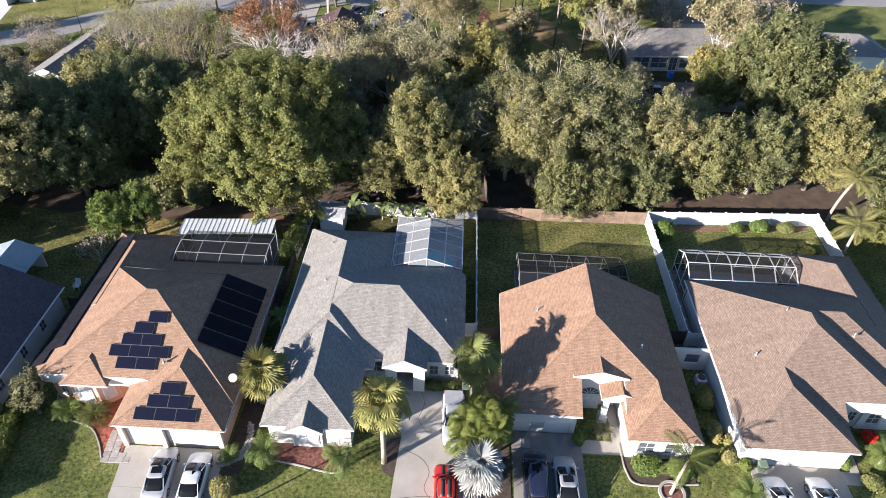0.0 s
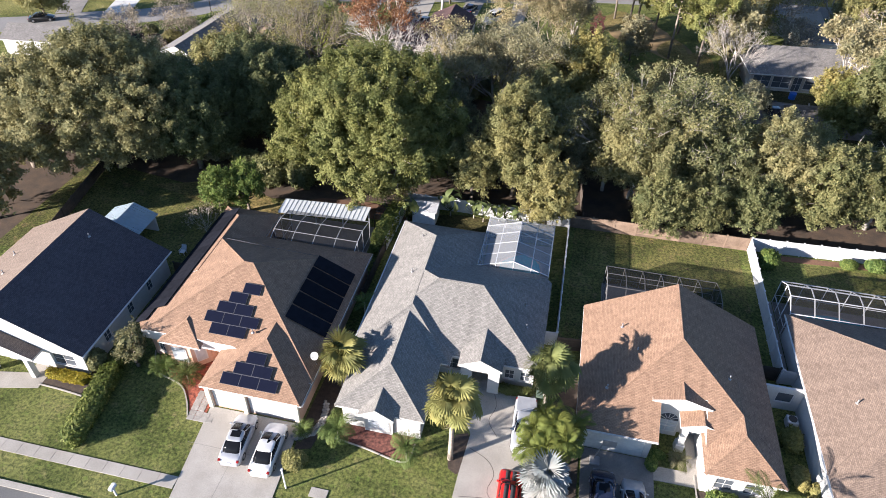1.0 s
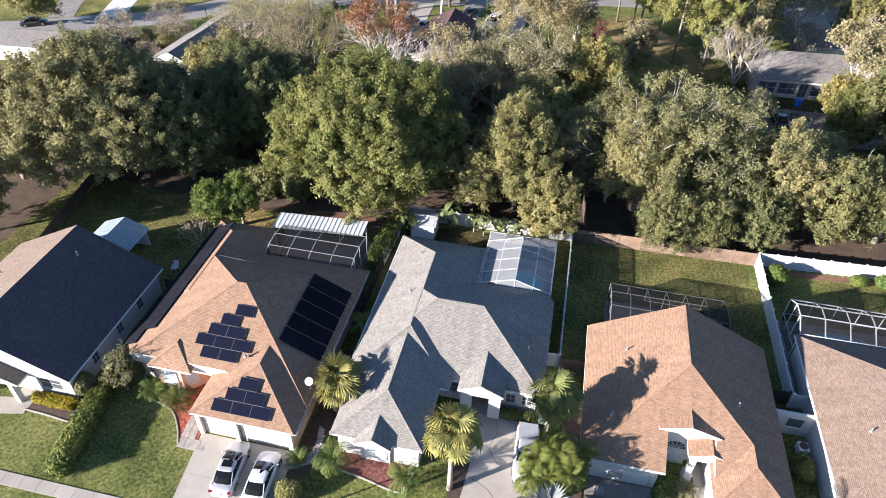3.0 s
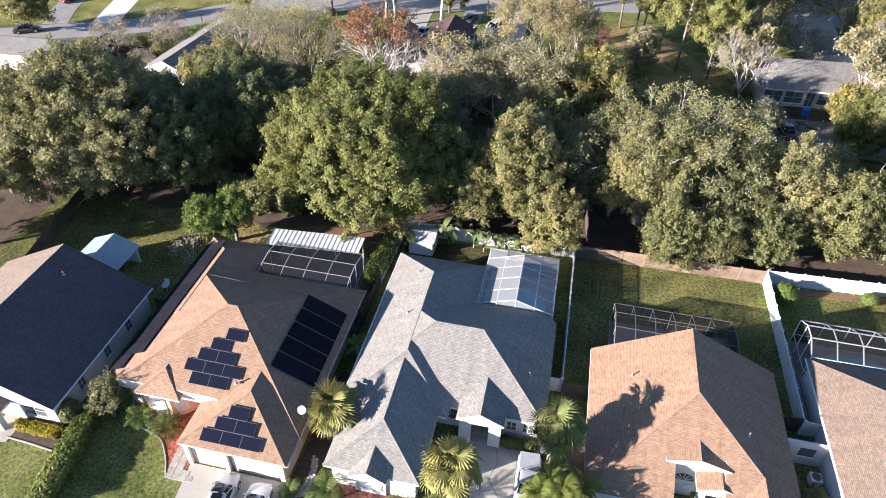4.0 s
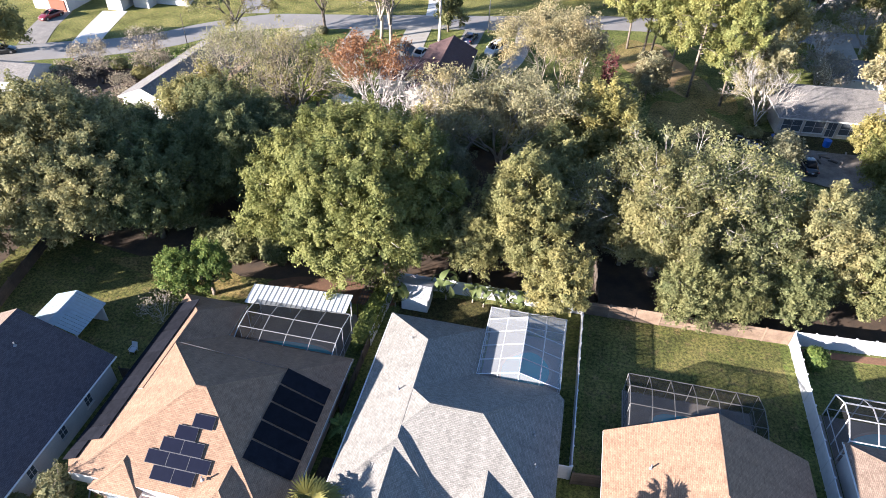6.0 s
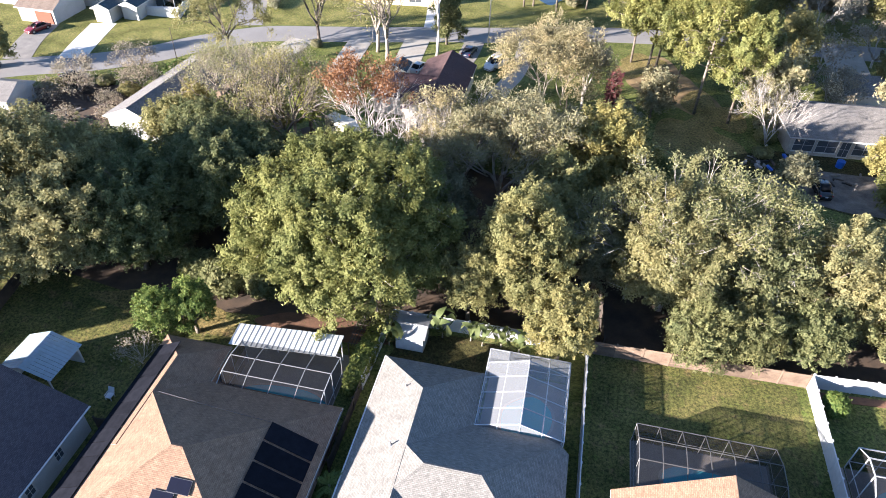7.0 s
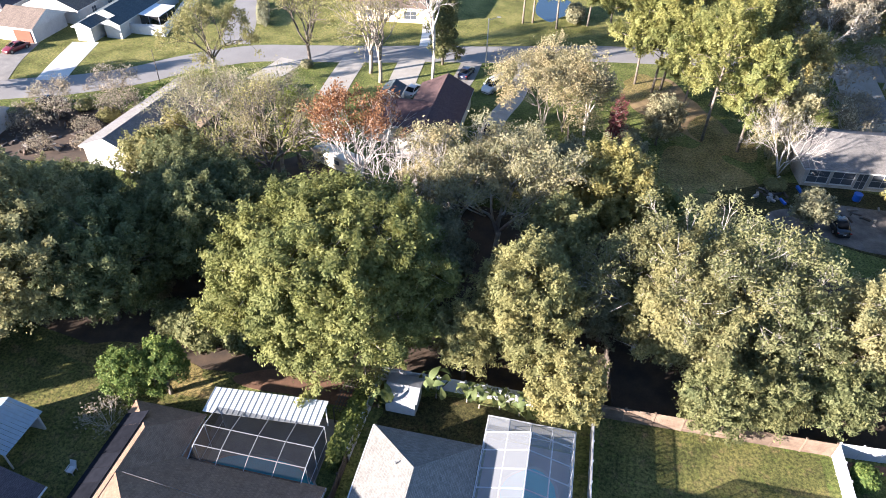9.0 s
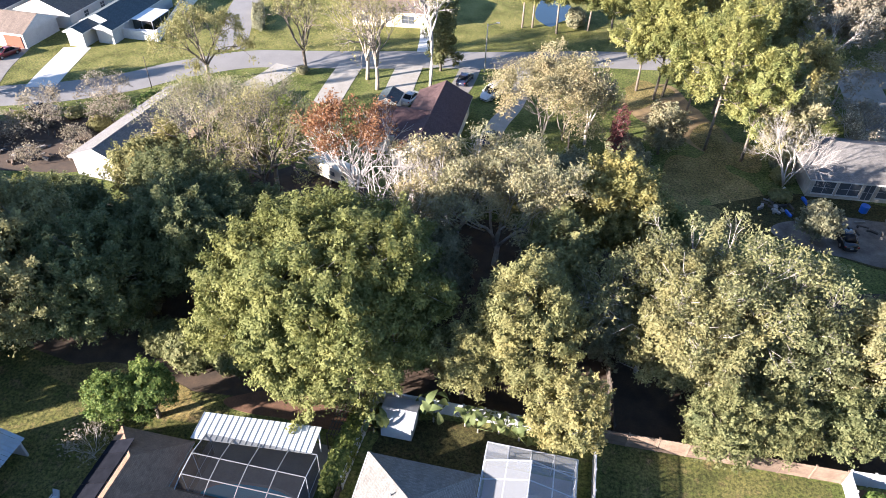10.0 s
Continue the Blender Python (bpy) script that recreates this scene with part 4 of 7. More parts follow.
# house five: brown roof
h5 = thing("house", 34, 41, 0, "white stucco house with a brown shingle roof", "house")
hip(h5, 25.05, 34.3, 43.7, 49.1, 2.89, R_BROWN, TRIM)
M5 = [((24.95, 0), (1, 0)), ((41.1, 0), (-1, 0)), ((0, 31.6), (0, 1)), ((0, 49.15), (0, -1))]
roof_wing(h5, rect(24.95, 31.6, 34.1, 49.15), 2.906, M5, R_BROWN, TRIM, WHITE)
roof_wing(h5, rect(34.1, 33.7, 41.1, 49.15), 2.906, M5, R_BROWN, TRIM, WHITE)
hip(h5, 36.6, 42.0, 43.72, 54.3, 2.91, R_BROWN, TRIM, "wen")
hip(h5, 24.96, 29.5, 34.1, 40.0, 2.9, R_BROWN, TRIM, "wes")
walls(h5, [(25.1, 29.95), (33.7, 29.95), (33.7, 34.3), (36.6, 34.3), (36.6, 34.1), (41.0, 34.1), (41.0, 34.4), (43.3, 34.4), (43.3, 53.9), (37.0, 53.9), (37.0, 48.9), (25.4, 48.9), (25.4, 40.0), (25.1, 40.0)], 2.76, WHITE,
      {0: [(1.6, 6.6, 0.03, 2.2, "garage")], 2: [(0.5, 1.5, 0.05, 2.15, "door"), (1.9, 2.7, 0.7, 2.2, "window")], 4: [(0.6, 1.8, 0.7, 2.1, "window")], 1: [(0.8, 2.0, 0.8, 2.1, "window")], 10: [(2.0, 5.0, 0.05, 2.2, "slider"), (6.5, 9.5, 0.05, 2.2, "slider")], 12: [(1.0, 2.4, 0.9, 2.1, "window"), (5.5, 6.4, 0.9, 2.1, "window")]})
part("entry_front", boxed(33.75, 34.0, 2.7, 41.0, 34.28, 3.85), WHITE, h5)
vents(h5, [(31.5, 42.0, 6.2), (28.0, 38.0, 4.6), (35.5, 37.0, 4.9), (33.9, 38.5, 6.1), (36.4, 39.3, 6.2)], BRONZE)
gutter(h5, (24.88, 29.5), (24.88, 49.15), 2.84)


# ---- far houses across the trees ----
def far_house(label, x0, y0, x1, y1, tiles, wallmat, sides="wens", eave=2.7, turn=0.0, cuts=None, pitch=0.42, extra=()):
    cx, cy = (x0 + x1) / 2, (y0 + y1) / 2
    h = thing("house", cx, cy, 0, label, "house")
    hip(h, x0, y0, x1, y1, eave, tiles, TRIM, sides, wallmat, pitch=pitch)
    walls(h, rect(x0 + 0.4, y0 + 0.4, x1 - 0.4, y1 - 0.4), eave - 0.12, wallmat, cuts)
    for i, (a, b, c, d, s) in enumerate(extra):
        hip(h, a, b, c, d, eave + 0.02 * (i + 1), tiles, TRIM, s, wallmat, pitch=pitch)
        walls(h, rect(a + 0.4, b + 0.4, c - 0.4, d - 0.4), eave - 0.12, wallmat)
    if turn:
        h.matrix_basis = pose(cx, cy, 0, 0, 0, turn)
    return h


far_house("long low house with a faded grey shingle roof", -63.4, 86.5, -54.6, 107.5, R_FADED, WHITE, "we", 2.9, -5)
far_house("small white house with a grey roof in the overgrown yard", -92.0, 86.5, -80.0, 93.5, R_FADED, WHITE, "ns", 2.7, 6)
pr = thing("porch_roof", -53.2, 98.4, 0, "flat tan porch roof beside the long low house", "porch")
part("roof_sheet", boxed(-54.5, 92.4, 2.5, -51.6, 104.6, 2.64, bevel=0.02), TANSHEET, pr)
for y in (92.7, 96.6, 100.5, 104.3):
    part("post", boxed(-51.8, y - 0.06, 0, -51.68, y + 0.06, 2.5), WOOD, pr)
far_house("house with a faded grey roof and a screened back porch", 28.8, 106.6, 50, 118.5, R_FADED, DARKCREAM, "wesn", 2.9, 5, {0: [(0.5, 3.3, 0.55, 2.5, "slider"), (3.6, 6.5, 0.55, 2.5, "slider"), (6.8, 8.2, 0.1, 2.5, "slider"), (8.6, 11.6, 0.55, 2.5, "slider"), (12.0, 15.0, 0.55, 2.5, "slider")]})
far_house("house with a dark maroon shingle roof", -25.2, 99, -16.9, 117.0, R_MAROON, CREAM, "we", 2.9, 0, {0: [(2.0, 5.0, 0.1, 2.2, "slider")], 1: [(4, 5.5, 0.9, 2.1, "window")]}, 0.5, ((-30.4, 102.5, -21.2, 111, "wsn"),))
far_house("small outbuilding with a grey-blue roof by the far drive", -31.0, 112.6, -27.6, 116.6, R_TEAL, CREAM, "we", 2.3, 0, None, 0.5)
far_house("brown house far beyond the road", 50, 172, 68, 184, R_BROWN, DARKCREAM, "wens", 3.0, 0, {0: [(3, 5, 0.8, 2.2, "window"), (10, 12, 0.8, 2.2, "window")]})
far_house("pale yellow house across the road", -47, 147, -31, 160, R_BROWN, YELLOW, "wens", 3.0, 8, {0: [(1.5, 3.2, 0.8, 2.2, "window"), (6.5, 7.6, 0.05, 2.2, "door"), (9.5, 12, 0.7, 2.3, "window")]})
far_house("white house across the road with a grey-blue roof", -91.3, 127.4, -83.1, 146, R_TEAL, WHITE, "we", 2.7, 0, {0: [(5.6, 7.0, 0.6, 2.0, "window")]}, 0.42, ((-91.0, 122.6, -87.0, 128.2, "we"), (-87.0, 125.2, -83.0, 128.6, "we")))
far_house("white house with a brown roof across the road", -106, 129.2, -94.2, 146, R_BROWN, WHITE, "we", 2.8, 0, {1: [(4.0, 5.4, 0.8, 2.1, "window"), (9.0, 10.4, 0.8, 2.1, "window")]}, 0.42)
gh = far_house("white garage wing with a tan-brown roof", -104.5, 119.4, -96.3, 128.9, R_TANB, WHITE, "ns", 2.7, 0, None, 0.42)
part("garage_door", boxed(-0.2, -4.47, 0.0, 3.2, -4.3, 2.15, bevel=0.02), BRICKRED, gh, "red-brown panelled garage door", free=True)
far_house("low house with a dark brown roof across the road", -122, 126, -107.5, 140, R_DARK, WHITE, "wens", 2.8, 0)
far_house("house with a pale grey shingle roof", 40.0, 122.5, 55, 130.5, R_FADED, CREAM, "ns", 2.8, 3)
far_house("low white house beside the oak", -92, 68, -78, 80, R_DARK, WHITE, "wens", 2.8, 0)
far_house("low house with a grey roof beside a pool", 60, 110, 76, 120, R_FADED, CREAM, "wens", 2.8, 0)


# ---- far road and drives ----
fr = smooth_line([Vector(p) for p in ((-140, 82), (-102, 96.5), (-88.8, 103.4), (-80.7, 107.2), (-72.8, 113), (-67.5, 119), (-58.5, 126), (-49.1, 128.7), (-36.5, 132), (-28, 134.6), (-18, 137), (-8, 140), (2, 143), (14, 145), (26, 146), (60, 148), (140, 150))], 6)
solo("far_road", band(bmesh.new(), fr, 7.2, 0.0, 0.03), FARASPHALT, "grey asphalt residential road, coloured paler for distance haze", "road", kind="structure")
sp = smooth_line([Vector(p) for p in ((-63, 129), (-66.5, 139), (-70, 149), (-76, 175))], 5)
solo("side_road", band(bmesh.new(), sp, 5.5, 0.0, 0.026), FARASPHALT, "grey asphalt side road", "road", kind="structure")
lawn = slab(bmesh.new(), [(-130, 98), (-103, 101), (-90, 107), (-82, 111), (-74, 118), (-69, 123.5), (-60, 130.5), (-49, 133), (-36, 136.4), (-28, 139), (-18, 141), (0, 146.5), (14, 149), (60, 152), (90, 200), (-140, 200)], 0.0, 0.012)
solo("far_lawn", lawn, LAWN, "yellow-green lawns across the road, coloured brighter for the low sunlit view", "lawn", kind="structure")
for pts, wd, m in (([(-85.0, 107.6), (-86.8, 114), (-88.9, 122.6)], 4.7, PALECON), ([(-93.5, 105), (-96.5, 112), (-98.6, 119.4)], 4.6, STAINED), ([(-50.6, 125.5), (-51.5, 121), (-53, 116)], 4.6, CONCRETE), ([(-40.3, 129), (-40.1, 122), (-39.6, 114)], 4.3, CONCRETE), ([(-30.4, 131.5), (-30.0, 124), (-29.2, 115)], 4.6, CONCRETE),
                   ([(-20, 133), (-20.2, 126), (-21, 121)], 3.6, STAINED), ([(-10.8, 137), (-10.5, 128), (-11.0, 121), (-12.6, 114), (-13.4, 105)], 3.0, CONCRETE), ([(-29, 137.5), (-30, 144), (-31.5, 151)], 3.4, PALECON), ([(46.5, 148), (45.5, 136), (43.4, 122)], 7.0, CONCRETE)):
    solo("far_driveway", band(bmesh.new(), smooth_line([Vector(p) for p in pts], 5), wd, 0.0, 0.045), m, "concrete driveway of a far house", "driveway", kind="structure")
# white fence and covered porch of the house with the grey-blue roof
ff = thing("fence", -80, 137, 0, "white vinyl privacy fence round a far garden", "fence", "vinyl fences")
for (ax, ay), (bx, by) in (((-83.3, 128.7), (-77.3, 129.6)), ((-77.3, 129.6), (-80.6, 150.5))):
    n = int(math.hypot(bx - ax, by - ay) / 2.4)
    for k in range(n):
        p0, p1 = (ax + (bx - ax) * k / n, ay + (by - ay) * k / n), (ax + (bx - ax) * (k + 1) / n, ay + (by - ay) * (k + 1) / n)
        part("panel", beam(bmesh.new(), (p0[0], p0[1], 0.92), (p1[0], p1[1], 0.92), 0.05, 1.76), VINYL, ff)
        part("post", boxed(p0[0] - 0.07, p0[1] - 0.07, 0, p0[0] + 0.07, p0[1] + 0.07, 1.92), VINYL, ff)
pr = thing("porch_roof", -82.9, 134, 0, "covered back porch with a pale blue-white metal roof", "porch")
part("roof_sheet", boxed(-83.3, 131.2, 2.55, -78.9, 137.2, 2.68, bevel=0.02), ALU, pr)
for x, y in ((-79.1, 131.4), (-79.1, 134.2), (-79.1, 137.0), (-81.2, 131.4), (-81.2, 137.0)):
    part("post", boxed(x - 0.06, y - 0.06, 0, x + 0.06, y + 0.06, 2.55), BRONZE, pr)
part("screen", boxed(-79.12, 131.45, 0.1, -79.08, 136.95, 2.5), SCREEN_DARK, pr)
part("screen", boxed(-83.0, 131.38, 0.1, -79.1, 131.42, 2.5), SCREEN_DARK, pr)
pd = slab(bmesh.new(), blob_outline(-8.3, 165, 3.4, 9, 40, 0.14, 4), 0.0, 0.02)
solo("pond", pd, POND, "small blue pond beyond the road", "pond", kind="structure")


# ---- fences ----
def fence(label, a, b, height, panel, mat, style="vinyl", group="fences"):
    a, b = Vector(a), Vector(b)
    d = b - a
    n = max(1, round(d.length / panel))
    t = thing("fence", a.x, a.y, 0, label, "fence", group, turn=math.degrees(math.atan2(d.y, d.x)))
    step = d.length / n
    post = meshed("post", box(boxed(-0.065, -0.065, 0, 0.065, 0.065, height + 0.06), -0.085, -0.085, height + 0.06, 0.085, 0.085, height + 0.1), mat)
    # boards as one corrugated sheet, rails as bars of their own
    m = 12 if style == "vinyl" else 13
    depth, gap = (0.008, 0.012) if style == "vinyl" else (0.02, 0.02)
    lo, hi, th = (0.06, height - 0.02, 0.02) if style == "vinyl" else (0.03, height, 0.016)
    plan = []
    x0, x1 = 0.066, step - 0.066
    for k in range(m):
        a0, a1 = x0 + (x1 - x0) * k / m, x0 + (x1 - x0) * (k + 1) / m
        plan += [(a0 + gap / 2, th + (0.006 if style != "vinyl" and k % 2 else 0)), (a1 - gap / 2, th), (a1 - gap / 2 + 0.001, th - depth), (a1 + gap / 2 - 0.001, th - depth)]
    plan = plan[:-2]
    ring = plan + [(x, -y) for x, y in plan[::-1]]
    pb = bmesh.new()
    wob = (lambda x: 0.0) if style == "vinyl" else (lambda x: 0.03 * math.sin(x * 17.0))
    bot = [pb.verts.new((x, y, lo)) for x, y in ring]
    topv = [pb.verts.new((x, y, hi - 0.03 + wob(x))) for x, y in ring]
    k = len(ring)
    for i in range(k):
        pb.faces.new((bot[i], bot[(i + 1) % k], topv[(i + 1) % k], topv[i]))
    h = len(plan)
    for i in range(h - 1):
        pb.faces.new((topv[i], topv[i + 1], topv[k - 2 - i], topv[k - 1 - i]))
    bmesh.ops.recalc_face_normals(pb, faces=pb.faces)
    pm = meshed("panel", pb, mat)
    rails = [meshed("rail", boxed(0.066, -0.036, z, step - 0.066, 0.036, z + 0.1), mat) for z in ((0.05, height - 0.11) if style == "vinyl" else (0.4, height - 0.45))]
    for i in range(n + 1):
        o = hang(new("post", post), t, True)
        o.matrix_basis = pose(i * step, 0, 0)
        if i < n:
            for nm, me in (("panel", pm), ("rail", rails[0]), ("rail", rails[1])):
                o = hang(new(nm, me), t, True)
                o.matrix_basis = pose(i * step, 0, 0)
    return t


fence("white vinyl privacy fence between two gardens", (3.75, 42.6), (3.75, 61.5), 1.83, 1.83, VINYL)
fence("white vinyl privacy fence behind the grey house", (3.7, 61.55), (-15.4, 61.3), 1.83, 1.83, VINYL)
fence("white vinyl privacy fence beside the shed", (-15.5, 61.2), (-15.9, 52.5), 1.83, 1.83, VINYL)
fence("dark wooden fence between two houses", (-15.95, 52.3), (-16.0, 44.0), 1.6, 2.0, DARKWOOD, "wood")
fence("white vinyl privacy fence between two gardens", (24.05, 42.8), (24.05, 62.2), 1.83, 1.83, VINYL)
fence("white vinyl privacy fence along the back of the garden", (24.15, 62.3), (44.5, 63.5), 1.83, 1.83, VINYL)
fence("white vinyl privacy fence at the garden's side", (44.55, 63.4), (44.2, 53.2), 1.83, 1.83, VINYL)
fence("white vinyl gate beside the house", (24.15, 42.75), (25.35, 42.8), 1.83, 1.2, VINYL)
fence("white vinyl gate beside the house", (2.3, 42.5), (3.65, 42.55), 1.83, 1.3, VINYL)
fence("weathered brown wooden fence behind the garden", (3.95, 61.7), (23.9, 62.2), 1.8, 2.4, WOOD, "wood")
fence("dark wooden gate fence beside the house", (21.4, 43.0), (23.9, 43.0), 1.8, 2.4, DARKWOOD, "wood")
fence("dark wooden gate fence between two houses", (3.9, 42.2), (6.2, 42.4), 1.7, 2.4, DARKWOOD, "wood")
fence("old dark wooden fence running into the trees", (5.2, 62.4), (4.4, 74.0), 1.8, 2.4, DARKWOOD, "wood")
fence("white vinyl fence across the road", (-84.5, 128.5), (-76.8, 128.6), 1.7, 2.4, VINYL)
fence("white vinyl fence across the road", (-76.7, 128.8), (-82.5, 150.0), 1.7, 2.4, VINYL)
fence("dark wooden fence beside a far garden", (-1.2, 99.0), (-1.8, 112.0), 1.7, 2.4, DARKWOOD, "wood")
fence("dark wooden fence between two back gardens", (-36.3, 43.4), (-34.3, 43.6), 1.6, 2.0, DARKWOOD, "wood")
fence("dark wooden fence beyond the first house", (-52.5, 43.8), (-55.5, 61.0), 1.6, 2.4, DARKWOOD, "wood")


# ---- pool cages ----
def cage(label, x0, y0, x1, y1, h, rise, nx, ny, frame_mat, screen, along="y", flat=0.0, w=0.07, shut="nsew", north=0.0, profile=None):
    """A screened pool enclosure with a peaked or flattened roof; rise over the middle, ridge along x or y."""
    t = thing("pool_cage", (x0 + x1) / 2, (y0 + y1) / 2, 0, label, "pool cage")

    def top(x, y):
        u = (x - x0) / (x1 - x0) if along == "y" else (y - y0) / (y1 - y0)
        if profile:
            for (ya, za), (yb, zb) in zip(profile, profile[1:]):
                if y <= yb + 1e-6:
                    return za + (zb - za) * (y - ya) / (yb - ya)
        k = min(1.0, (1 - abs(2 * u - 1)) / max(1e-6, 1 - flat))
        if north:
            k *= min(1.0, (y1 - y) / north)
        return h + rise * k
    xs = [x0 + (x1 - x0) * i / nx for i in range(nx + 1)]
    ys = [p[0] for p in profile] if profile else [y0 + (y1 - y0) * i / ny for i in range(ny + 1)]
    for i, x in enumerate(xs):
        for j, y in enumerate(ys):
            edge = (j == 0 and "s" in shut) or (j == ny and "n" in shut) or (i == 0 and "w" in shut) or (i == nx and "e" in shut)
            if edge:
                part("post", boxed(x - w / 2, y - w / 2, 0, x + w / 2, y + w / 2, top(x, y)), frame_mat, t)
            if j < ny:
                part("rafter", beam(bmesh.new(), (x, y, top(x, y)), (x, ys[j + 1], top(x, ys[j + 1])), w * 1.2, w), frame_mat, t)
            if i < nx:
                part("rafter", beam(bmesh.new(), (x, y, top(x, y)), (xs[i + 1], y, top(xs[i + 1], y)), w * 1.2, w), frame_mat, t)
            if i < nx and j < ny:
                bm = bmesh.new()
                q = [(xs[i], ys[j]), (xs[i + 1], ys[j]), (xs[i + 1], ys[j + 1]), (xs[i], ys[j + 1])]
                bm.faces.new([bm.verts.new((a, b, top(a, b) + 0.045)) for a, b in q])
                part("roof_screen", bm, screen, t)
    rail = 0.95
    for side, pts in (("s", [(x, y0) for x in xs]), ("n", [(x, y1) for x in xs]), ("w", [(x0, y) for y in ys]), ("e", [(x1, y) for y in ys])):
        if side not in shut:
            continue
        for a, b in zip(pts, pts[1:]):
            bm = bmesh.new()
            bm.faces.new([bm.verts.new(p) for p in ((*a, 0.05), (*b, 0.05), (*b, top(*b)), (*a, top(*a)))])
            part("side_screen", bm, screen, t)
            part("rail", beam(bmesh.new(), (*a, rail), (*b, rail), w * 0.8), frame_mat, t)
    return t


def pool(label, cx, cy, rx, ry, deck, seed=1):
    solo("pool_deck", slab(bmesh.new(), rect(*deck), 0.0, 0.05), DECK, "pale concrete pool deck", "pool deck", kind="structure")
    t = thing("pool", cx, cy, 0, label, "pool", kind="structure")
    part("coping", slab(bmesh.new(), blob_outline(cx, cy, rx + 0.25, ry + 0.25, seed=seed, wob=0.07), 0.05, 0.1), CONCRETE, t)
    part("water", slab(bmesh.new(), blob_outline(cx, cy, rx, ry, seed=seed, wob=0.07), 0.1, 0.106), POOL, t)


pool("teal swimming pool under a screen", -1.0, 52.2, 2.2, 2.9, (-4.9, 49.0, 2.2, 57.3), 2)
cage("white-framed pool cage with pale screens", -5.1, 49.1, 2.15, 57.5, 2.9, 1.2, 4, 5, ALU, SCREEN_LIGHT, "y", 0.0, 0.07, north=1.68)
pool("teal swimming pool under a dark screen", -22.3, 49.7, 4.1, 1.5, (-28.3, 47.9, -17.9, 56), 3)
cage("white-framed pool cage with charcoal screens below the patio roof", -27.3, 48.0, -18.0, 53.2, 2.75, 0.75, 4, 3, ALU, SCREEN_DARK, "x", 0.0, 0.05, shut="ew", profile=[(48.0, 2.95), (49.15, 3.35), (50.9, 3.5), (53.2, 3.0)])
pool("pool under a low screen cage", 13.5, 49.6, 3.0, 1.5, (7.9, 46.4, 19.2, 52.7), 4)
cage("low grey-framed pool cage behind the orange-roofed house", 8.0, 46.9, 19.0, 52.6, 2.55, 0.7, 6, 3, BRONZE, SCREEN_DARK, "x", 0.3, 0.05)
pool("dark swimming pool under a screen cage", 31.0, 51.5, 3.6, 1.5, (25.4, 49.0, 36.6, 54.0), 5)
cage("white-framed pool cage with dark screens", 25.45, 49.4, 36.5, 54.1, 2.9, 0.95, 5, 3, ALU, SCREEN_DARK, "x", 0.3, 0.075)
solo("side_deck", slab(bmesh.new(), rect(24.3, 43.0, 25.3, 54.0), 0, 0.05), DECK, "narrow concrete walk beside the house", "path", kind="structure")

pool("bright blue pool in a far garden", 71.5, 106.3, 3.2, 2.0, (66.5, 102.5, 76, 109.5), 6)

# corrugated patio roof behind house two
pr = thing("patio_roof", -23.3, 54.6, 0, "white corrugated metal patio roof on thin posts", "patio roof")
def lifted(bm):
    for v in bm.verts:
        v.co.z += (v.co.y - 52.75) * 0.10
        v.co.y += (v.co.x + 23.3) * 0.08
    return bm


for i in range(20):
    x0 = -28.3 + 9.85 * i / 20
    bm = slab(bmesh.new(), [(x0 + 0.012, 52.75), (x0 + 9.85 / 20 - 0.012, 52.75), (x0 + 9.85 / 20 - 0.012, 55.15), (x0 + 0.012, 55.15)], 3.0, 3.03)
    part("roof_sheet", lifted(bm), TIN, pr)
    bm = boxed(x0 - 0.011, 52.75, 3.0, x0 + 0.011, 55.15, 3.07)
    part("seam", lifted(bm), TIN, pr)
for x in (-28.1, -25, -21.8, -18.7):
    part("post", boxed(x - 0.05, 54.9 + (x + 23.3) * 0.08, 0, x + 0.05, 55.0 + (x + 23.3) * 0.08, 3.2), ALU, pr)
part("beam", lifted(boxed(-28.3, 54.86, 2.9, -18.45, 55.0, 2.995)), ALU, pr)

# sheds
s1 = thing("shed", -44.3, 47.6, 0, "open garden shed with a blue-white corrugated roof", "shed")
for i in range(12):
    y0 = 45.4 + 4.4 * i / 12
    for sx in (-1, 1):
        bm = bmesh.new()
        z = lambda x: 3.35 - 0.42 * abs(x + 44.3)
        a, b = (-44.3, -44.3 + sx * 2.7)
        vs = [bm.verts.new(p) for p in ((a, y0 + 0.01, z(a)), (b, y0 + 0.01, z(b)), (b, y0 + 0.355, z(b)), (a, y0 + 0.355, z(a)))]
        bm.faces.new(vs)
        bmesh.ops.solidify(bm, geom=bm.faces[:], thickness=0.04)
        part("roof_sheet", bm, TINBLUE, s1)
for x in (-46.6, -42.0):
    for y in (45.6, 49.5):
        part("post", boxed(x - 0.06, y - 0.06, 0, x + 0.06, y + 0.06, 2.35), VINYL, s1)
part("side_wall", boxed(-46.6, 49.4, 0, -42.0, 49.5, 2.3), VINYL, s1)
part("side_wall", boxed(-46.7, 45.6, 0, -46.6, 49.5, 2.3), VINYL, s1)
s3 = thing("shed", -13, 59.4, 0, "small white resin garden shed", "shed")
part("body", boxed(-14.3, 58.0, 0, -11.6, 60.6, 1.95, bevel=0.03), VINYL, s3)
roof = bmesh.new()
for i, (a, b) in enumerate(((57.8, 59.3), (60.8, 59.3))):
    vs = [roof.verts.new(p) for p in ((-14.5, a, 1.95), (-11.4, a, 1.95), (-11.4, b, 2.42), (-14.5, b, 2.42))]
    roof.faces.new(vs)
bmesh.ops.solidify(roof, geom=roof.faces[:], thickness=0.06)
part("roof", roof, VINYL, s3)
part("door", boxed(-11.59, 58.5, 0.05, -11.56, 60.1, 1.85), TRIM, s3)

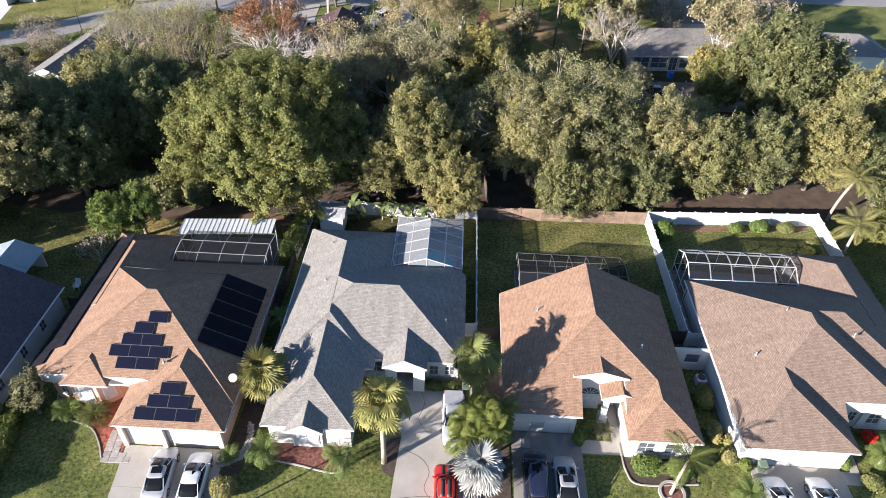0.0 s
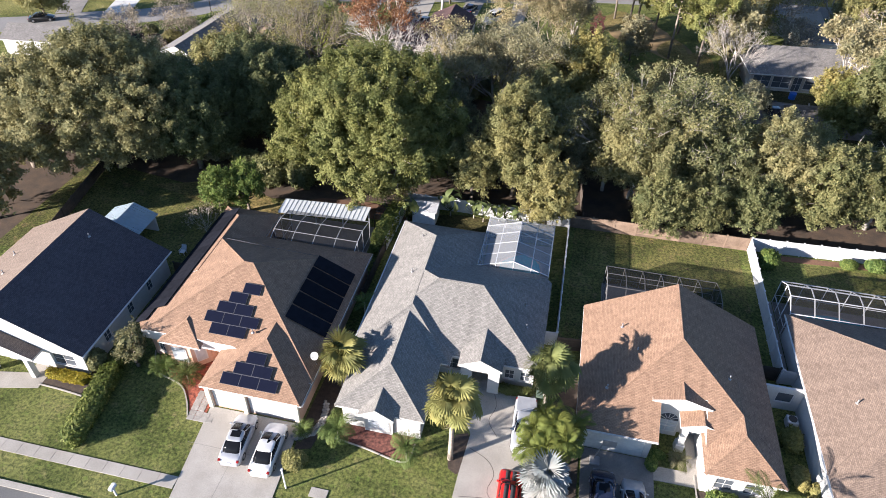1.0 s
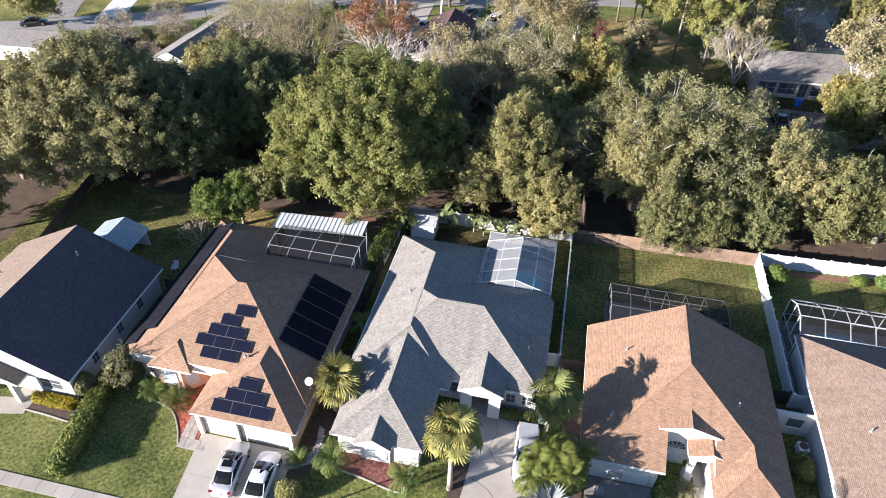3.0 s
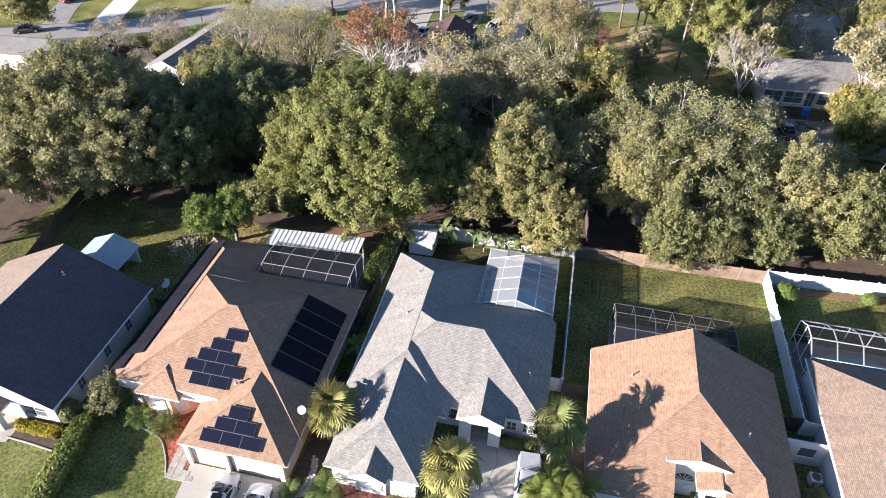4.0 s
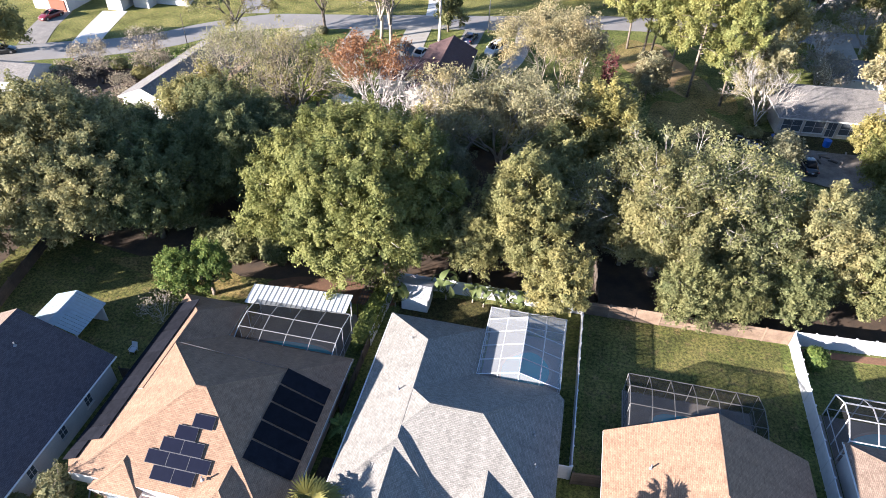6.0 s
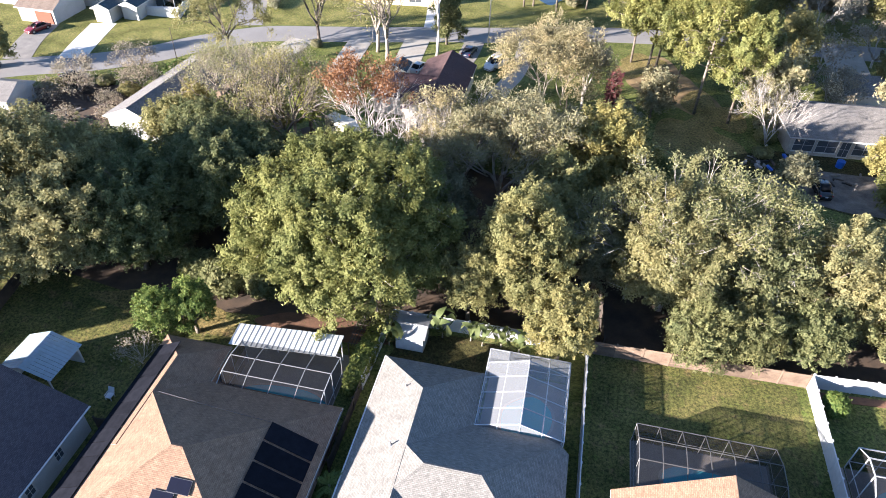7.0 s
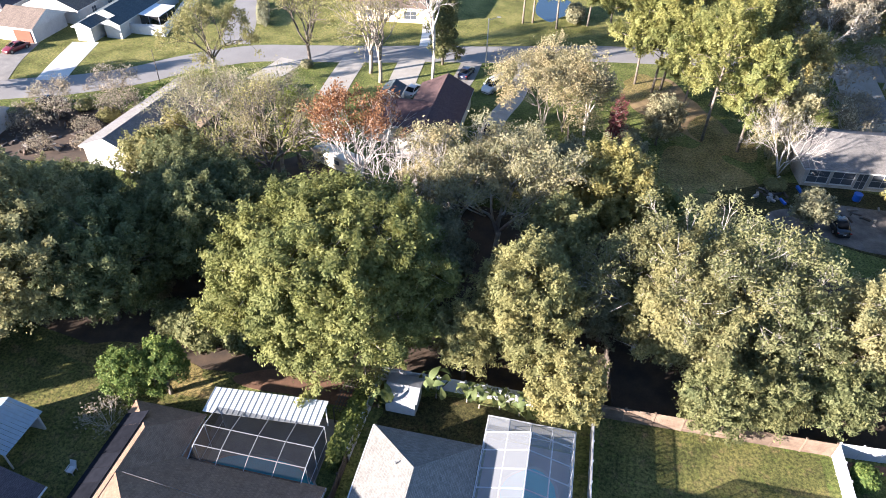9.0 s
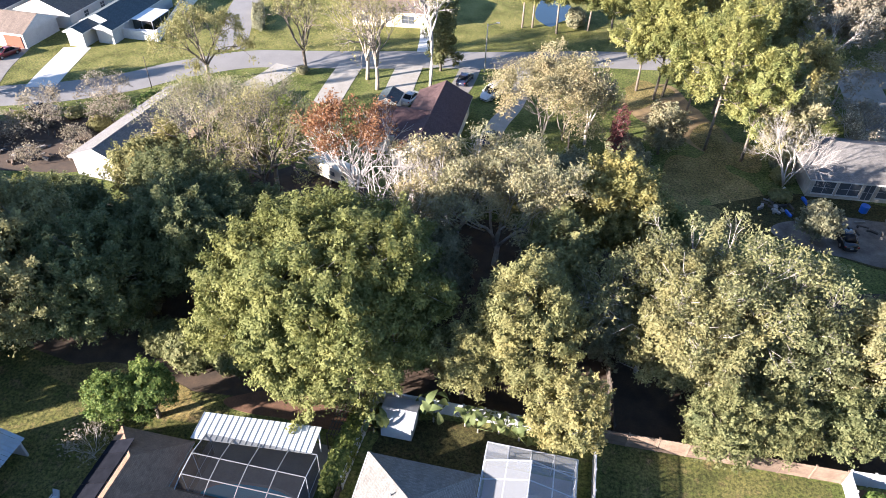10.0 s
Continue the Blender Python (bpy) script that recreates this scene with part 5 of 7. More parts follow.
# lattice of the grape arbour beside the shed
ar = thing("arbour", -16.9, 58, 0, "dark wooden lattice arbour", "arbour")
for i in range(9):
    part("slat", boxed(-18.2 + 0.28 * i, 55.6, 2.0, -18.14 + 0.28 * i, 60.6, 2.06), DARKWOOD, ar)
for i in range(8):
    part("slat", boxed(-18.3, 55.8 + 0.62 * i, 2.07, -15.9, 55.86 + 0.62 * i, 2.12), DARKWOOD, ar)
for x, y in ((-18.2, 55.7), (-16.0, 55.7), (-18.2, 60.5), (-16.0, 60.5)):
    part("post", boxed(x - 0.05, y - 0.05, 0, x + 0.05, y + 0.05, 2.0), DARKWOOD, ar)


# ---- vehicles ----
def loft(bm, rings):
    prev = None
    for r in rings:
        vs = [bm.verts.new(p) for p in r]
        if prev:
            for i in range(len(vs) - 1):
                bm.faces.new((prev[i], prev[i + 1], vs[i + 1], vs[i])).smooth = True
        else:
            bm.faces.new(vs)
        prev = vs
    bm.faces.new(prev[::-1])
    return bm


def car(label, category, x, y, turn, paint, L=4.7, W=1.82, belt=0.95, roof_z=1.45, wind=(0.235, 0.455), back=(0.68, 0.875), hood=0.78, deck=0.92, group="", name="car", bed=False, rack=False, sunroof=False, stripes=False):
    """A parked road vehicle, nose towards +x before it is turned. wind and back: where the windscreen and rear glass stand, as parts of the length from the nose."""
    t = thing(name, x, y, 0.03, label, category, group, turn=turn)
    hw = W / 2

    def X(s):
        return L / 2 - s * L
    prof = [(0.0, 0.52, 0.80), (0.02, 0.62, 0.90), (0.07, hood - 0.06, 0.97), (wind[0] - 0.03, belt - 0.05, 1.0), (wind[0], belt, 1.0), (back[1], belt, 1.0), (min(0.985, back[1] + 0.02), deck, 0.99), (0.965, deck - 0.02, 0.96), (0.99, 0.72, 0.90), (1.0, 0.55, 0.84)]
    n = 34
    at = np.linspace(0, 1, n)
    zz, kk = np.interp(at, [a for a, _, _ in prof], [b for _, b, _ in prof]), np.interp(at, [a for a, _, _ in prof], [c for _, _, c in prof])
    kk = kk * (1 - 0.16 * np.clip(1 - at / 0.09, 0, 1) ** 2 - 0.10 * np.clip((at - 0.93) / 0.07, 0, 1) ** 2)
    for _ in range(2):
        zz[1:-1] = 0.25 * zz[:-2] + 0.5 * zz[1:-1] + 0.25 * zz[2:]
        kk[1:-1] = 0.25 * kk[:-2] + 0.5 * kk[1:-1] + 0.25 * kk[2:]
    rings = []
    for s, z, k in zip(at, zz, kk):
        w = hw * k
        half = [(w * 0.88, 0.20), (w * 0.97, 0.28), (w, 0.42), (w, min(0.58, z - 0.06)), (w * 0.985, z - 0.10), (w * 0.94, z - 0.035), (w * 0.83, z), (w * 0.45, z + 0.028), (w * 0.12, z + 0.034)]
        rings.append([(X(s), -a, b) for a, b in half] + [(X(s), a, b) for a, b in half[::-1]])
    body = bmesh.new()
    loft(body, rings)
    bmesh.ops.recalc_face_normals(body, faces=body.faces)
    for f in body.faces:
        f.smooth = len(f.verts) == 4
    bd = part("body", body, paint, t, free=True)
    part("underbody", boxed(X(0.96), -hw * 0.88, 0.16, X(0.04), hw * 0.88, 0.24), DARK, t, free=True)
    # glasshouse
    lo = [(X(wind[0]), hw * 0.86), (X(back[1]), hw * 0.86)]
    hi = [(X(wind[1]), hw * 0.70), (X(back[0]), hw * 0.70)]

    def oval(x0, x1, w, z, k=1.0, p=5.0):
        cx, hx = (x0 + x1) / 2, (x0 - x1) / 2 * k
        out = []
        for i in range(36):
            c, d = math.cos(i * math.pi / 18), math.sin(i * math.pi / 18)
            out.append((cx + hx * math.copysign(abs(c) ** (2 / p), c), w * k * math.copysign(abs(d) ** (2 / p), d), z))
        return out
    mid = [(a + (b - a) * 0.55, c + (d - c) * 0.42) for (a, c), (b, d) in zip(lo, hi)]
    gl = bmesh.new()
    loft(gl, [oval(lo[0][0], lo[1][0], lo[0][1], belt - 0.02), oval(mid[0][0], mid[1][0], mid[0][1], belt + (roof_z - belt) * 0.5), oval(hi[0][0], hi[1][0], hi[0][1], roof_z - 0.05)])
    bmesh.ops.recalc_face_normals(gl, faces=gl.faces)
    for f in gl.faces:
        f.smooth = len(f.verts) == 4
    cab = part("glasshouse", gl, CARGLASS, t, "dark tinted glass round the cabin", free=True)
    rf = bmesh.new()
    x0, x1, w = hi[0][0] + 0.02, hi[1][0] - 0.02, hi[0][1] + 0.02
    loft(rf, [oval(x0, x1, w, roof_z - 0.07), oval(x0, x1, w, roof_z - 0.035), oval(x0, x1, w, roof_z - 0.005, 0.95), oval(x0, x1, w, roof_z + 0.02, 0.75), oval(x0, x1, w, roof_z + 0.03, 0.35)])
    bmesh.ops.recalc_face_normals(rf, faces=rf.faces)
    for f in rf.faces:
        f.smooth = True
    part("roof_panel", rf, paint, t, free=True)
    for sy in (-1, 1):
        for (xl, yl), (xh, yh) in ((lo[0], hi[0]), (lo[1], hi[1])):
            part("pillar", beam(bmesh.new(), (xl, sy * yl, belt - 0.02), (xh, sy * yh, roof_z - 0.03), 0.055, 0.05), paint, t, free=True)
        xm = X((wind[1] + back[0]) / 2 + 0.01)
        part("pillar", beam(bmesh.new(), (xm, sy * hw * 0.862, belt - 0.02), (xm, sy * hw * 0.705, roof_z - 0.03), 0.07, 0.03), DARK, t, free=True)
        part("mirror", boxed(X(wind[0] + 0.05) - 0.08, sy * hw * 0.95, belt - 0.02, X(wind[0] + 0.05) + 0.06, sy * (hw * 0.95 + 0.2), belt + 0.13, bevel=0.03), paint, t, free=True)
        part("headlight", boxed(X(0.055), sy * hw * 0.52, 0.52, X(0.012), sy * hw * 0.82, 0.645, bevel=0.02), LAMPCLEAR, t, free=True)
        part("taillight", boxed(X(0.992), sy * hw * 0.70, 0.70, X(0.95), sy * hw * 0.93, 0.84, bevel=0.02), LAMPRED, t, free=True)
        for s in (0.18, 0.80):
            wh = bmesh.new()
            bmesh.ops.create_cone(wh, cap_ends=True, segments=20, radius1=0.33, radius2=0.33, depth=0.22, matrix=Matrix.Translation((X(s), sy * (hw - 0.10), 0.33)) @ pose(0, 0, 0, 90))
            ty = part("tyre", wh, TYRE, t, free=True)
            rm = bmesh.new()
            bmesh.ops.create_cone(rm, cap_ends=True, segments=16, radius1=0.2, radius2=0.2, depth=0.03, matrix=Matrix.Translation((X(s), sy * (hw + 0.015), 0.33)) @ pose(0, 0, 0, 90))
            part("rim", rm, RIM, ty, free=True)
    part("bumper", boxed(X(0.012), -hw * 0.7, 0.30, X(0.0) + 0.02, hw * 0.7, 0.45, bevel=0.02), DARK, t, free=True)
    part("number_plate", boxed(X(1.0) - 0.02, -0.16, 0.56, X(1.0) + 0.01, 0.16, 0.68), VINYL, t, "white plate with a dark bar", free=True)
    if sunroof:
        part("sunroof", boxed(X(wind[1] + 0.15), -0.40, roof_z + 0.035, X(wind[1] + 0.03), 0.40, roof_z + 0.052), CARGLASS, t, free=True)
    if stripes:
        for sy in (-0.26, 0.26):
            runs = [[(X(s), z + 0.036) for s, z in zip(at, zz) if 0.06 < s < wind[0] - 0.01], [(x0 - 0.1 + (x1 - x0 + 0.2) * k / 5, roof_z + 0.02 + 0.016 * math.sin(math.pi * k / 5)) for k in range(6)]]
            for run in runs:
                on = bmesh.new()
                loft(on, [[(x, sy - 0.17, z - 0.02), (x, sy - 0.17, z + 0.004), (x, sy + 0.17, z + 0.004), (x, sy + 0.17, z - 0.02)] for x, z in run])
                bmesh.ops.recalc_face_normals(on, faces=on.faces)
                part("stripe", on, DARK, t, "dark painted stripe", free=True)
    if bed:
        part("bed_cover", boxed(X(0.985), -hw * 0.82, deck, X(back[1] + 0.03), hw * 0.82, deck + 0.06, bevel=0.02), bed, t, "flat cover over the load bed", free=True)
    if rack:
        for sy in (-0.55, 0.55):
            part("roof_rail", boxed(X(back[0] - 0.04), sy - 0.02, roof_z + 0.06, X(wind[1] + 0.06), sy + 0.02, roof_z + 0.11), rack, t, free=True)
    return t


car("pearl silver saloon car parked nose-in on the driveway", "car", -20.75, 25.85, 95, CARPEARL, 4.75, 1.84, group="parked cars", sunroof=True)
car("white saloon car parked nose-in on the driveway", "car", -18.0, 25.55, 94, CARWHITE, 4.85, 1.86, group="parked cars")
car("dark blue people carrier parked on the stained driveway", "car", 8.5, 27.2, 89, CARDARK, 5.0, 1.95, belt=1.05, roof_z=1.72, wind=(0.22, 0.36), back=(0.93, 0.975), hood=0.9, deck=1.0, group="parked cars", sunroof=True)
car("silver saloon car parked on the stained driveway", "car", 10.9, 27.0, 91, CARSILVER, 4.75, 1.82, group="parked cars", sunroof=True)
car("small red hatchback with two dark stripes, half under a silver palm", "car", 1.48, 26.1, 91, RED, 4.0, 1.85, belt=0.98, roof_z=1.46, wind=(0.32, 0.45), back=(0.86, 0.95), hood=0.86, deck=0.96, group="parked cars", stripes=True)
car("white pickup with a flat bed cover, half under palms", "pickup", 1.9, 32.4, 272, CARPEARL, 5.4, 1.95, belt=1.08, roof_z=1.75, wind=(0.28, 0.38), back=(0.62, 0.67), hood=1.0, deck=1.05, group="parked cars", bed=CARPEARL)
car("white saloon car parked on the grey driveway", "car", 27.5, 26.2, 94, CARWHITE, 4.8, 1.84, group="parked cars")
car("white saloon car parked on the grey driveway", "car", 31.0, 26.3, 92, CARWHITE, 4.8, 1.84, group="parked cars", sunroof=True)
car("white work van with a ladder rack", "van", -14.6, 123.6, 243, CARWHITE, 5.4, 1.95, belt=1.2, roof_z=2.05, wind=(0.16, 0.30), back=(0.97, 0.985), hood=1.0, deck=1.1, group="far vehicles", rack=ALU, name="van")
car("dark grey car on a far driveway", "car", -20.0, 127.6, 80, CARDARK, 4.6, 1.82, group="far vehicles")
car("white and blue car on a far driveway", "car", -27.0, 118.6, 75, CARPEARL, 4.6, 1.82, group="far vehicles")
car("dark car behind the far house", "car", -13.0, 109.4, 85, CARDARK, 4.6, 1.82, group="far vehicles")
car("red car on a far driveway", "car", -98.0, 116.4, 255, CARMAROON, 4.6, 1.82, group="far vehicles")
car("dark car beside the far road", "car", -79.2, 100.3, 25, CARBLACK, 4.6, 1.82, group="far vehicles")
car("dark car on the far road", "car", -95.5, 100.5, 32, CARBLACK, 4.5, 1.8, group="far vehicles")
car("grey car under trees by the far road", "car", 44.5, 122.0, 60, CARSILVER, 4.6, 1.82, group="far vehicles")

# overgrown yards
def heap(x, y, n, seed, mats, label, spread=1.6):
    """A heap of discarded boards, boxes and tubs."""
    rnd = random.Random(seed)
    h = thing("junk_heap", x, y, 0, label, "junk")
    for i in range(n):
        bm = boxed(-rnd.uniform(0.1, 0.9), -rnd.uniform(0.06, 0.25), 0, rnd.uniform(0.1, 0.9), rnd.uniform(0.06, 0.25), rnd.uniform(0.08, 0.45), bevel=0.03)
        bm.transform(pose(rnd.gauss(0, spread), rnd.gauss(0, spread * 0.7), 0, 0, 0, rnd.uniform(0, 180)))
        part("piece", bm, mats[i % len(mats)], h, free=True)
    return h


fence("dark wooden fence in the overgrown yard", (-82.0, 98.0), (-67.5, 95.6), 1.5, 2.4, DARKWOOD, "wood")
heap(-75.5, 90.0, 22, 1, (DARKWOOD, DARK, DARKWOOD, STAINED, DARK, WOOD), "heap of dark boards and scrap in a far yard", 2.2)
heap(-71.0, 91.5, 14, 2, (DARK, DARKWOOD, DARKWOOD, STAINED), "scattered scrap and white tubs in a far yard", 2.2)
heap(28.6, 102.3, 14, 3, (DARKWOOD, DARK, BLUEBIN, DARKWOOD, STAINED), "garden clutter with a blue tub and a white bucket", 1.8)
heap(34.5, 100.2, 16, 4, (STAINED, DARKWOOD, DARK), "pale boards and scrap on the yard soil", 1.8)
heap(25.0, 102.0, 18, 5, (GREY, DARKWOOD, STAINED), "heap of cut grey branches and boards", 1.5)
car("dark pickup parked in the far yard", "pickup", 32.3, 97.2, 96, CARBLACK, 4.9, 1.85, belt=1.05, roof_z=1.65, group="far vehicles")
# camper in the trees
cp = thing("camper", -31.2, 94.4, 0, "old white camper trailer among trees", "camper", turn=-22)
part("body", boxed(-3.6, -1.15, 0.55, 3.6, 1.15, 2.7, bevel=0.18), CREAM, cp, free=True)
for x in (-2.4, 0.2, 2.2):
    part("window", boxed(x, -1.17, 1.5, x + 0.9, -1.13, 2.1), GLASS, cp, free=True)
for sy in (-1.0, 1.0):
    wh = bmesh.new()
    bmesh.ops.create_cone(wh, cap_ends=True, segments=16, radius1=0.33, radius2=0.33, depth=0.2, matrix=Matrix.Translation((0.3, sy, 0.33)) @ pose(0, 0, 0, 90))
    part("tyre", wh, TYRE, cp, free=True)
part("tow_bar", boxed(3.5, -0.05, 0.4, 4.6, 0.05, 0.56), DARK, cp, free=True)


# ---- street furniture and small things ----
def utility_pole(x, y, h, label, mat, arm=True, r=0.14):
    t = thing("utility_pole", x, y, 0, label, "pole")
    part("pole", tube(bmesh.new(), [(0, 0, 0), (0, 0, h * 0.5), (0, 0, h)], [r, r * 0.85, r * 0.7], 9), mat, t, free=True)
    if arm:
        part("lamp_arm", beam(bmesh.new(), (0, 0, h - 0.3), (1.5, 0.6, h + 0.1), 0.06), GREY, t, free=True)
        part("lamp_head", boxed(1.3, 0.45, h + 0.04, 1.9, 0.75, h + 0.18, bevel=0.03), GREY, t, free=True)
    return t


sg = thing("sign_post", -15.5, 22.85, 0, "thin white post with a small box on the lawn", "post")
part("post", boxed(-15.55, 22.8, 0, -15.45, 22.9, 2.6), VINYL, sg)
part("cap", boxed(-15.59, 22.76, 2.6, -15.41, 22.94, 2.66), VINYL, sg)
utility_pole(-17.4, 132.0, 8.5, "pale street light pole beside the far road", PALEBARK, True, 0.12)
utility_pole(-65.6, 108.6, 7.0, "thin dark street sign pole", DARKWOOD, False, 0.07)
mb = thing("mailbox", -27.8, 19.4, 0, "white mailbox on a post by the kerb", "mailbox")
part("post", boxed(-27.86, 19.34, 0, -27.74, 19.46, 1.0), VINYL, mb)
bx = boxed(-28.0, 19.1, 1.0, -27.6, 19.75, 1.3, bevel=0.08)
part("box", bx, VINYL, mb)
cv = boxed(-13.6, 22.6, 0.0, -12.2, 23.4, 0.06, bevel=0.01)
solo("utility_cover", cv, CONCRETE, "pale concrete utility cover in the lawn", "utility cover")
ch = thing("lawn_chair", -37.2, 46.4, 0, "white plastic lawn chair on the grass", "chair")
part("seat", boxed(-37.5, 46.1, 0.38, -36.9, 46.7, 0.43, bevel=0.01), VINYL, ch)
part("backrest", beam(bmesh.new(), (-37.2, 46.72, 0.43), (-37.2, 46.95, 0.95), 0.58, 0.04), VINYL, ch)
for x in (-37.46, -36.94):
    for y in (46.14, 46.66):
        part("leg", boxed(x - 0.025, y - 0.025, 0, x + 0.025, y + 0.025, 0.38), VINYL, ch)
    part("armrest", boxed(x - 0.03, 46.1, 0.6, x + 0.03, 46.7, 0.64), VINYL, ch)
def bin_at(name, x, y, z, w, d, h, mat, label, lid=None):
    t = thing(name, x, y, z, label, "bin")
    bm = boxed(-w / 2, -d / 2, 0, w / 2, d / 2, h * 0.9)
    for v in bm.verts:
        if v.co.z < 0.01:
            v.co.x *= 0.8
            v.co.y *= 0.8
    part("body", bm, mat, t, free=True)
    part("lid", boxed(-w / 2 - 0.03, -d / 2 - 0.03, h * 0.9, w / 2 + 0.03, d / 2 + 0.05, h, bevel=0.02), lid or mat, t, free=True)
    return t


GREENBIN = plain("green_plastic", (0.10, 0.135, 0.095), 0.5)
bin_at("wheelie_bin", 2.9, 35.6, 0, 0.65, 0.7, 1.1, GREENBIN, "pale green wheelie bin beside the driveway")
bin_at("wheelie_bin", 27.0, 29.45, 0, 0.6, 0.6, 1.0, GREENBIN, "pale green wheelie bin beside the garage")
br = bmesh.new()
bmesh.ops.create_cone(br, cap_ends=True, segments=16, radius1=0.5, radius2=0.55, depth=1.0, matrix=Matrix.Translation((0, 0, 0.5)))
solo("barrel", br, BLUEBIN, "bright blue plastic barrel in a far yard", "barrel", at=pose(36.4, 104.2, 0))
ac = thing("air_conditioner", 24.35, 38.2, 0, "white round-topped air conditioner unit beside the house", "air conditioner")
part("case", boxed(-0.45, -0.45, 0.05, 0.45, 0.45, 0.85, bevel=0.06), ALU, ac, free=True)
gr = bmesh.new()
bmesh.ops.create_cone(gr, cap_ends=True, segments=18, radius1=0.36, radius2=0.36, depth=0.04, matrix=Matrix.Translation((0, 0, 0.87)))
part("fan_grille", gr, DARK, ac, free=True)
# basketball stand lying by the garage
bk = thing("basketball_stand", 8.6, 31.0, 0, "old portable basketball stand by the garage", "basketball stand")
part("base", boxed(7.5, 30.3, 0.05, 8.3, 31.1, 0.3, bevel=0.05), GREY, bk)
part("pole", beam(bmesh.new(), (7.8, 30.8, 0.3), (8.3, 31.0, 2.6), 0.09), GREY, bk)
part("backboard", boxed(8.1, 30.75, 2.3, 9.2, 30.8, 3.0), GREY, bk, "scuffed grey backboard")
# flat white panel in the far yard
solo("white_sheet", boxed(-10.8, 105.0, 0.0, -8.2, 106.6, 0.6, bevel=0.03), VINYL, "white covered trailer in a far garden", "trailer")
solo("garden_clutter", boxed(-30.6, 95.6, 0.0, -28.4, 96.6, 0.9, bevel=0.1), DARKWOOD, "dark stacked clutter under the trees", "clutter")


# ---- plants ----
def quads(name, c, n, size, mat, aspect=1.6, rnd=None, parent=None, label="", free=True):
    """Many small leaves: pointed three-cornered blades at the places c, facing n."""
    k = len(c)
    n = n / np.linalg.norm(n, axis=1, keepdims=True)
    r = rnd.normal(size=(k, 3))
    t = np.cross(n, r)
    t /= np.linalg.norm(t, axis=1, keepdims=True) + 1e-9
    b = np.cross(n, t)
    s = size[:, None]
    v = np.stack([c - t * s * aspect * 0.45 + b * s * 0.5, c + t * s * aspect * 0.65 - n * s * 0.1, c - t * s * aspect * 0.35 - b * s * 0.5], axis=1).reshape(-1, 3)
    me = bpy.data.meshes.new(name)
    me.vertices.add(k * 3)
    me.vertices.foreach_set("co", v.astype(np.float32).ravel())
    me.loops.add(k * 3)
    me.loops.foreach_set("vertex_index", np.arange(k * 3, dtype=np.int32))
    me.polygons.add(k)
    me.polygons.foreach_set("loop_start", np.arange(0, k * 3, 3, dtype=np.int32))
    me.update()
    me.validate()
    me.materials.append(mat)
    ob = new(name, me)
    return tagged(hang(ob, parent, free), label)


def tag_stuff(ob):
    return tagged(ob, kind="stuff")


def crown_puffs(rnd, count, rx, ry, z0, z1, puff, fill=0.55, lumps=0.18):
    """Roots, directions and lengths of the leafy sprays that make up a crown: most near its outside, in boughs with bays between them and shoots that stand out."""
    ph = rnd.uniform(0, 50, 3)
    out = []
    zc, rz = z0 + (z1 - z0) * 0.40, (z1 - z0) * 0.60
    boughs = rnd.normal(size=(max(7, count // 26), 3))
    boughs[:, 2] = np.abs(boughs[:, 2]) * 0.9 - 0.25
    boughs /= np.linalg.norm(boughs, axis=1, keepdims=True)
    reach = rnd.uniform(0.86, 1.10, len(boughs))
    while len(out) < count:
        d = rnd.normal(size=3)
        d /= np.linalg.norm(d)
        if d[2] < -0.6:
            continue
        near = boughs @ d
        i = int(near.argmax())
        k = 0.94 + lumps * 0.9 * noise.noise(Vector(d * 1.7 + ph)) + lumps * 1.0 * noise.noise(Vector(d * 5.0 + ph))
        k *= reach[i] * (1.0 - 1.1 * lumps * min(1.0, math.sqrt(max(0.0, 1 - near[i])) * 1.6))
        r = rnd.uniform(fill, 1.0) ** 0.55 * k
        if rnd.random() < 0.06:
            r = k * rnd.uniform(1.0, 1.12)
        p = np.array([d[0] * rx * r, d[1] * ry * r, zc + d[2] * rz * r])
        if p[2] < z0 or p[2] > z1 * 1.04:
            continue
        out.append((p, puff * rnd.uniform(0.55, 1.5)))
    return out


def leaves_of(rnd, puffs, per, size, centre, droop=0.0):
    """Leaves of every spray: along a shoot that points outward and up, thinning to its tip; each spray has its own tilt to the light."""
    cs, ns, ss = [], [], []
    for p, r in puffs:
        k = int(per * rnd.uniform(0.7, 1.3) * r ** 1.6) + 6
        out = p - centre
        out = out / (np.linalg.norm(out) + 1e-6)
        u = out * 0.75 + np.array([0, 0, 0.55 - 1.4 * droop]) + rnd.normal(size=3) * 0.42
        u /= np.linalg.norm(u)
        f = rnd.beta(1.3, 1.5, (k, 1)) * 2.5 - 1.0
        wide = r * (0.62 - 0.24 * np.clip(f, -0.4, 1.5))
        q = p + u * f * r + rnd.normal(size=(k, 3)) * wide * 0.62
        tilt = out * 0.5 + np.array([0, 0, 0.5]) + rnd.normal(size=3) * 0.40
        n = tilt + rnd.normal(size=(k, 3)) * 0.50 + (q - p) / (r + 1e-6) * 0.28
        cs.append(q)
        ns.append(n)
        ss.append(size * rnd.uniform(0.55, 1.45, k))
    return np.concatenate(cs), np.concatenate(ns), np.concatenate(ss)


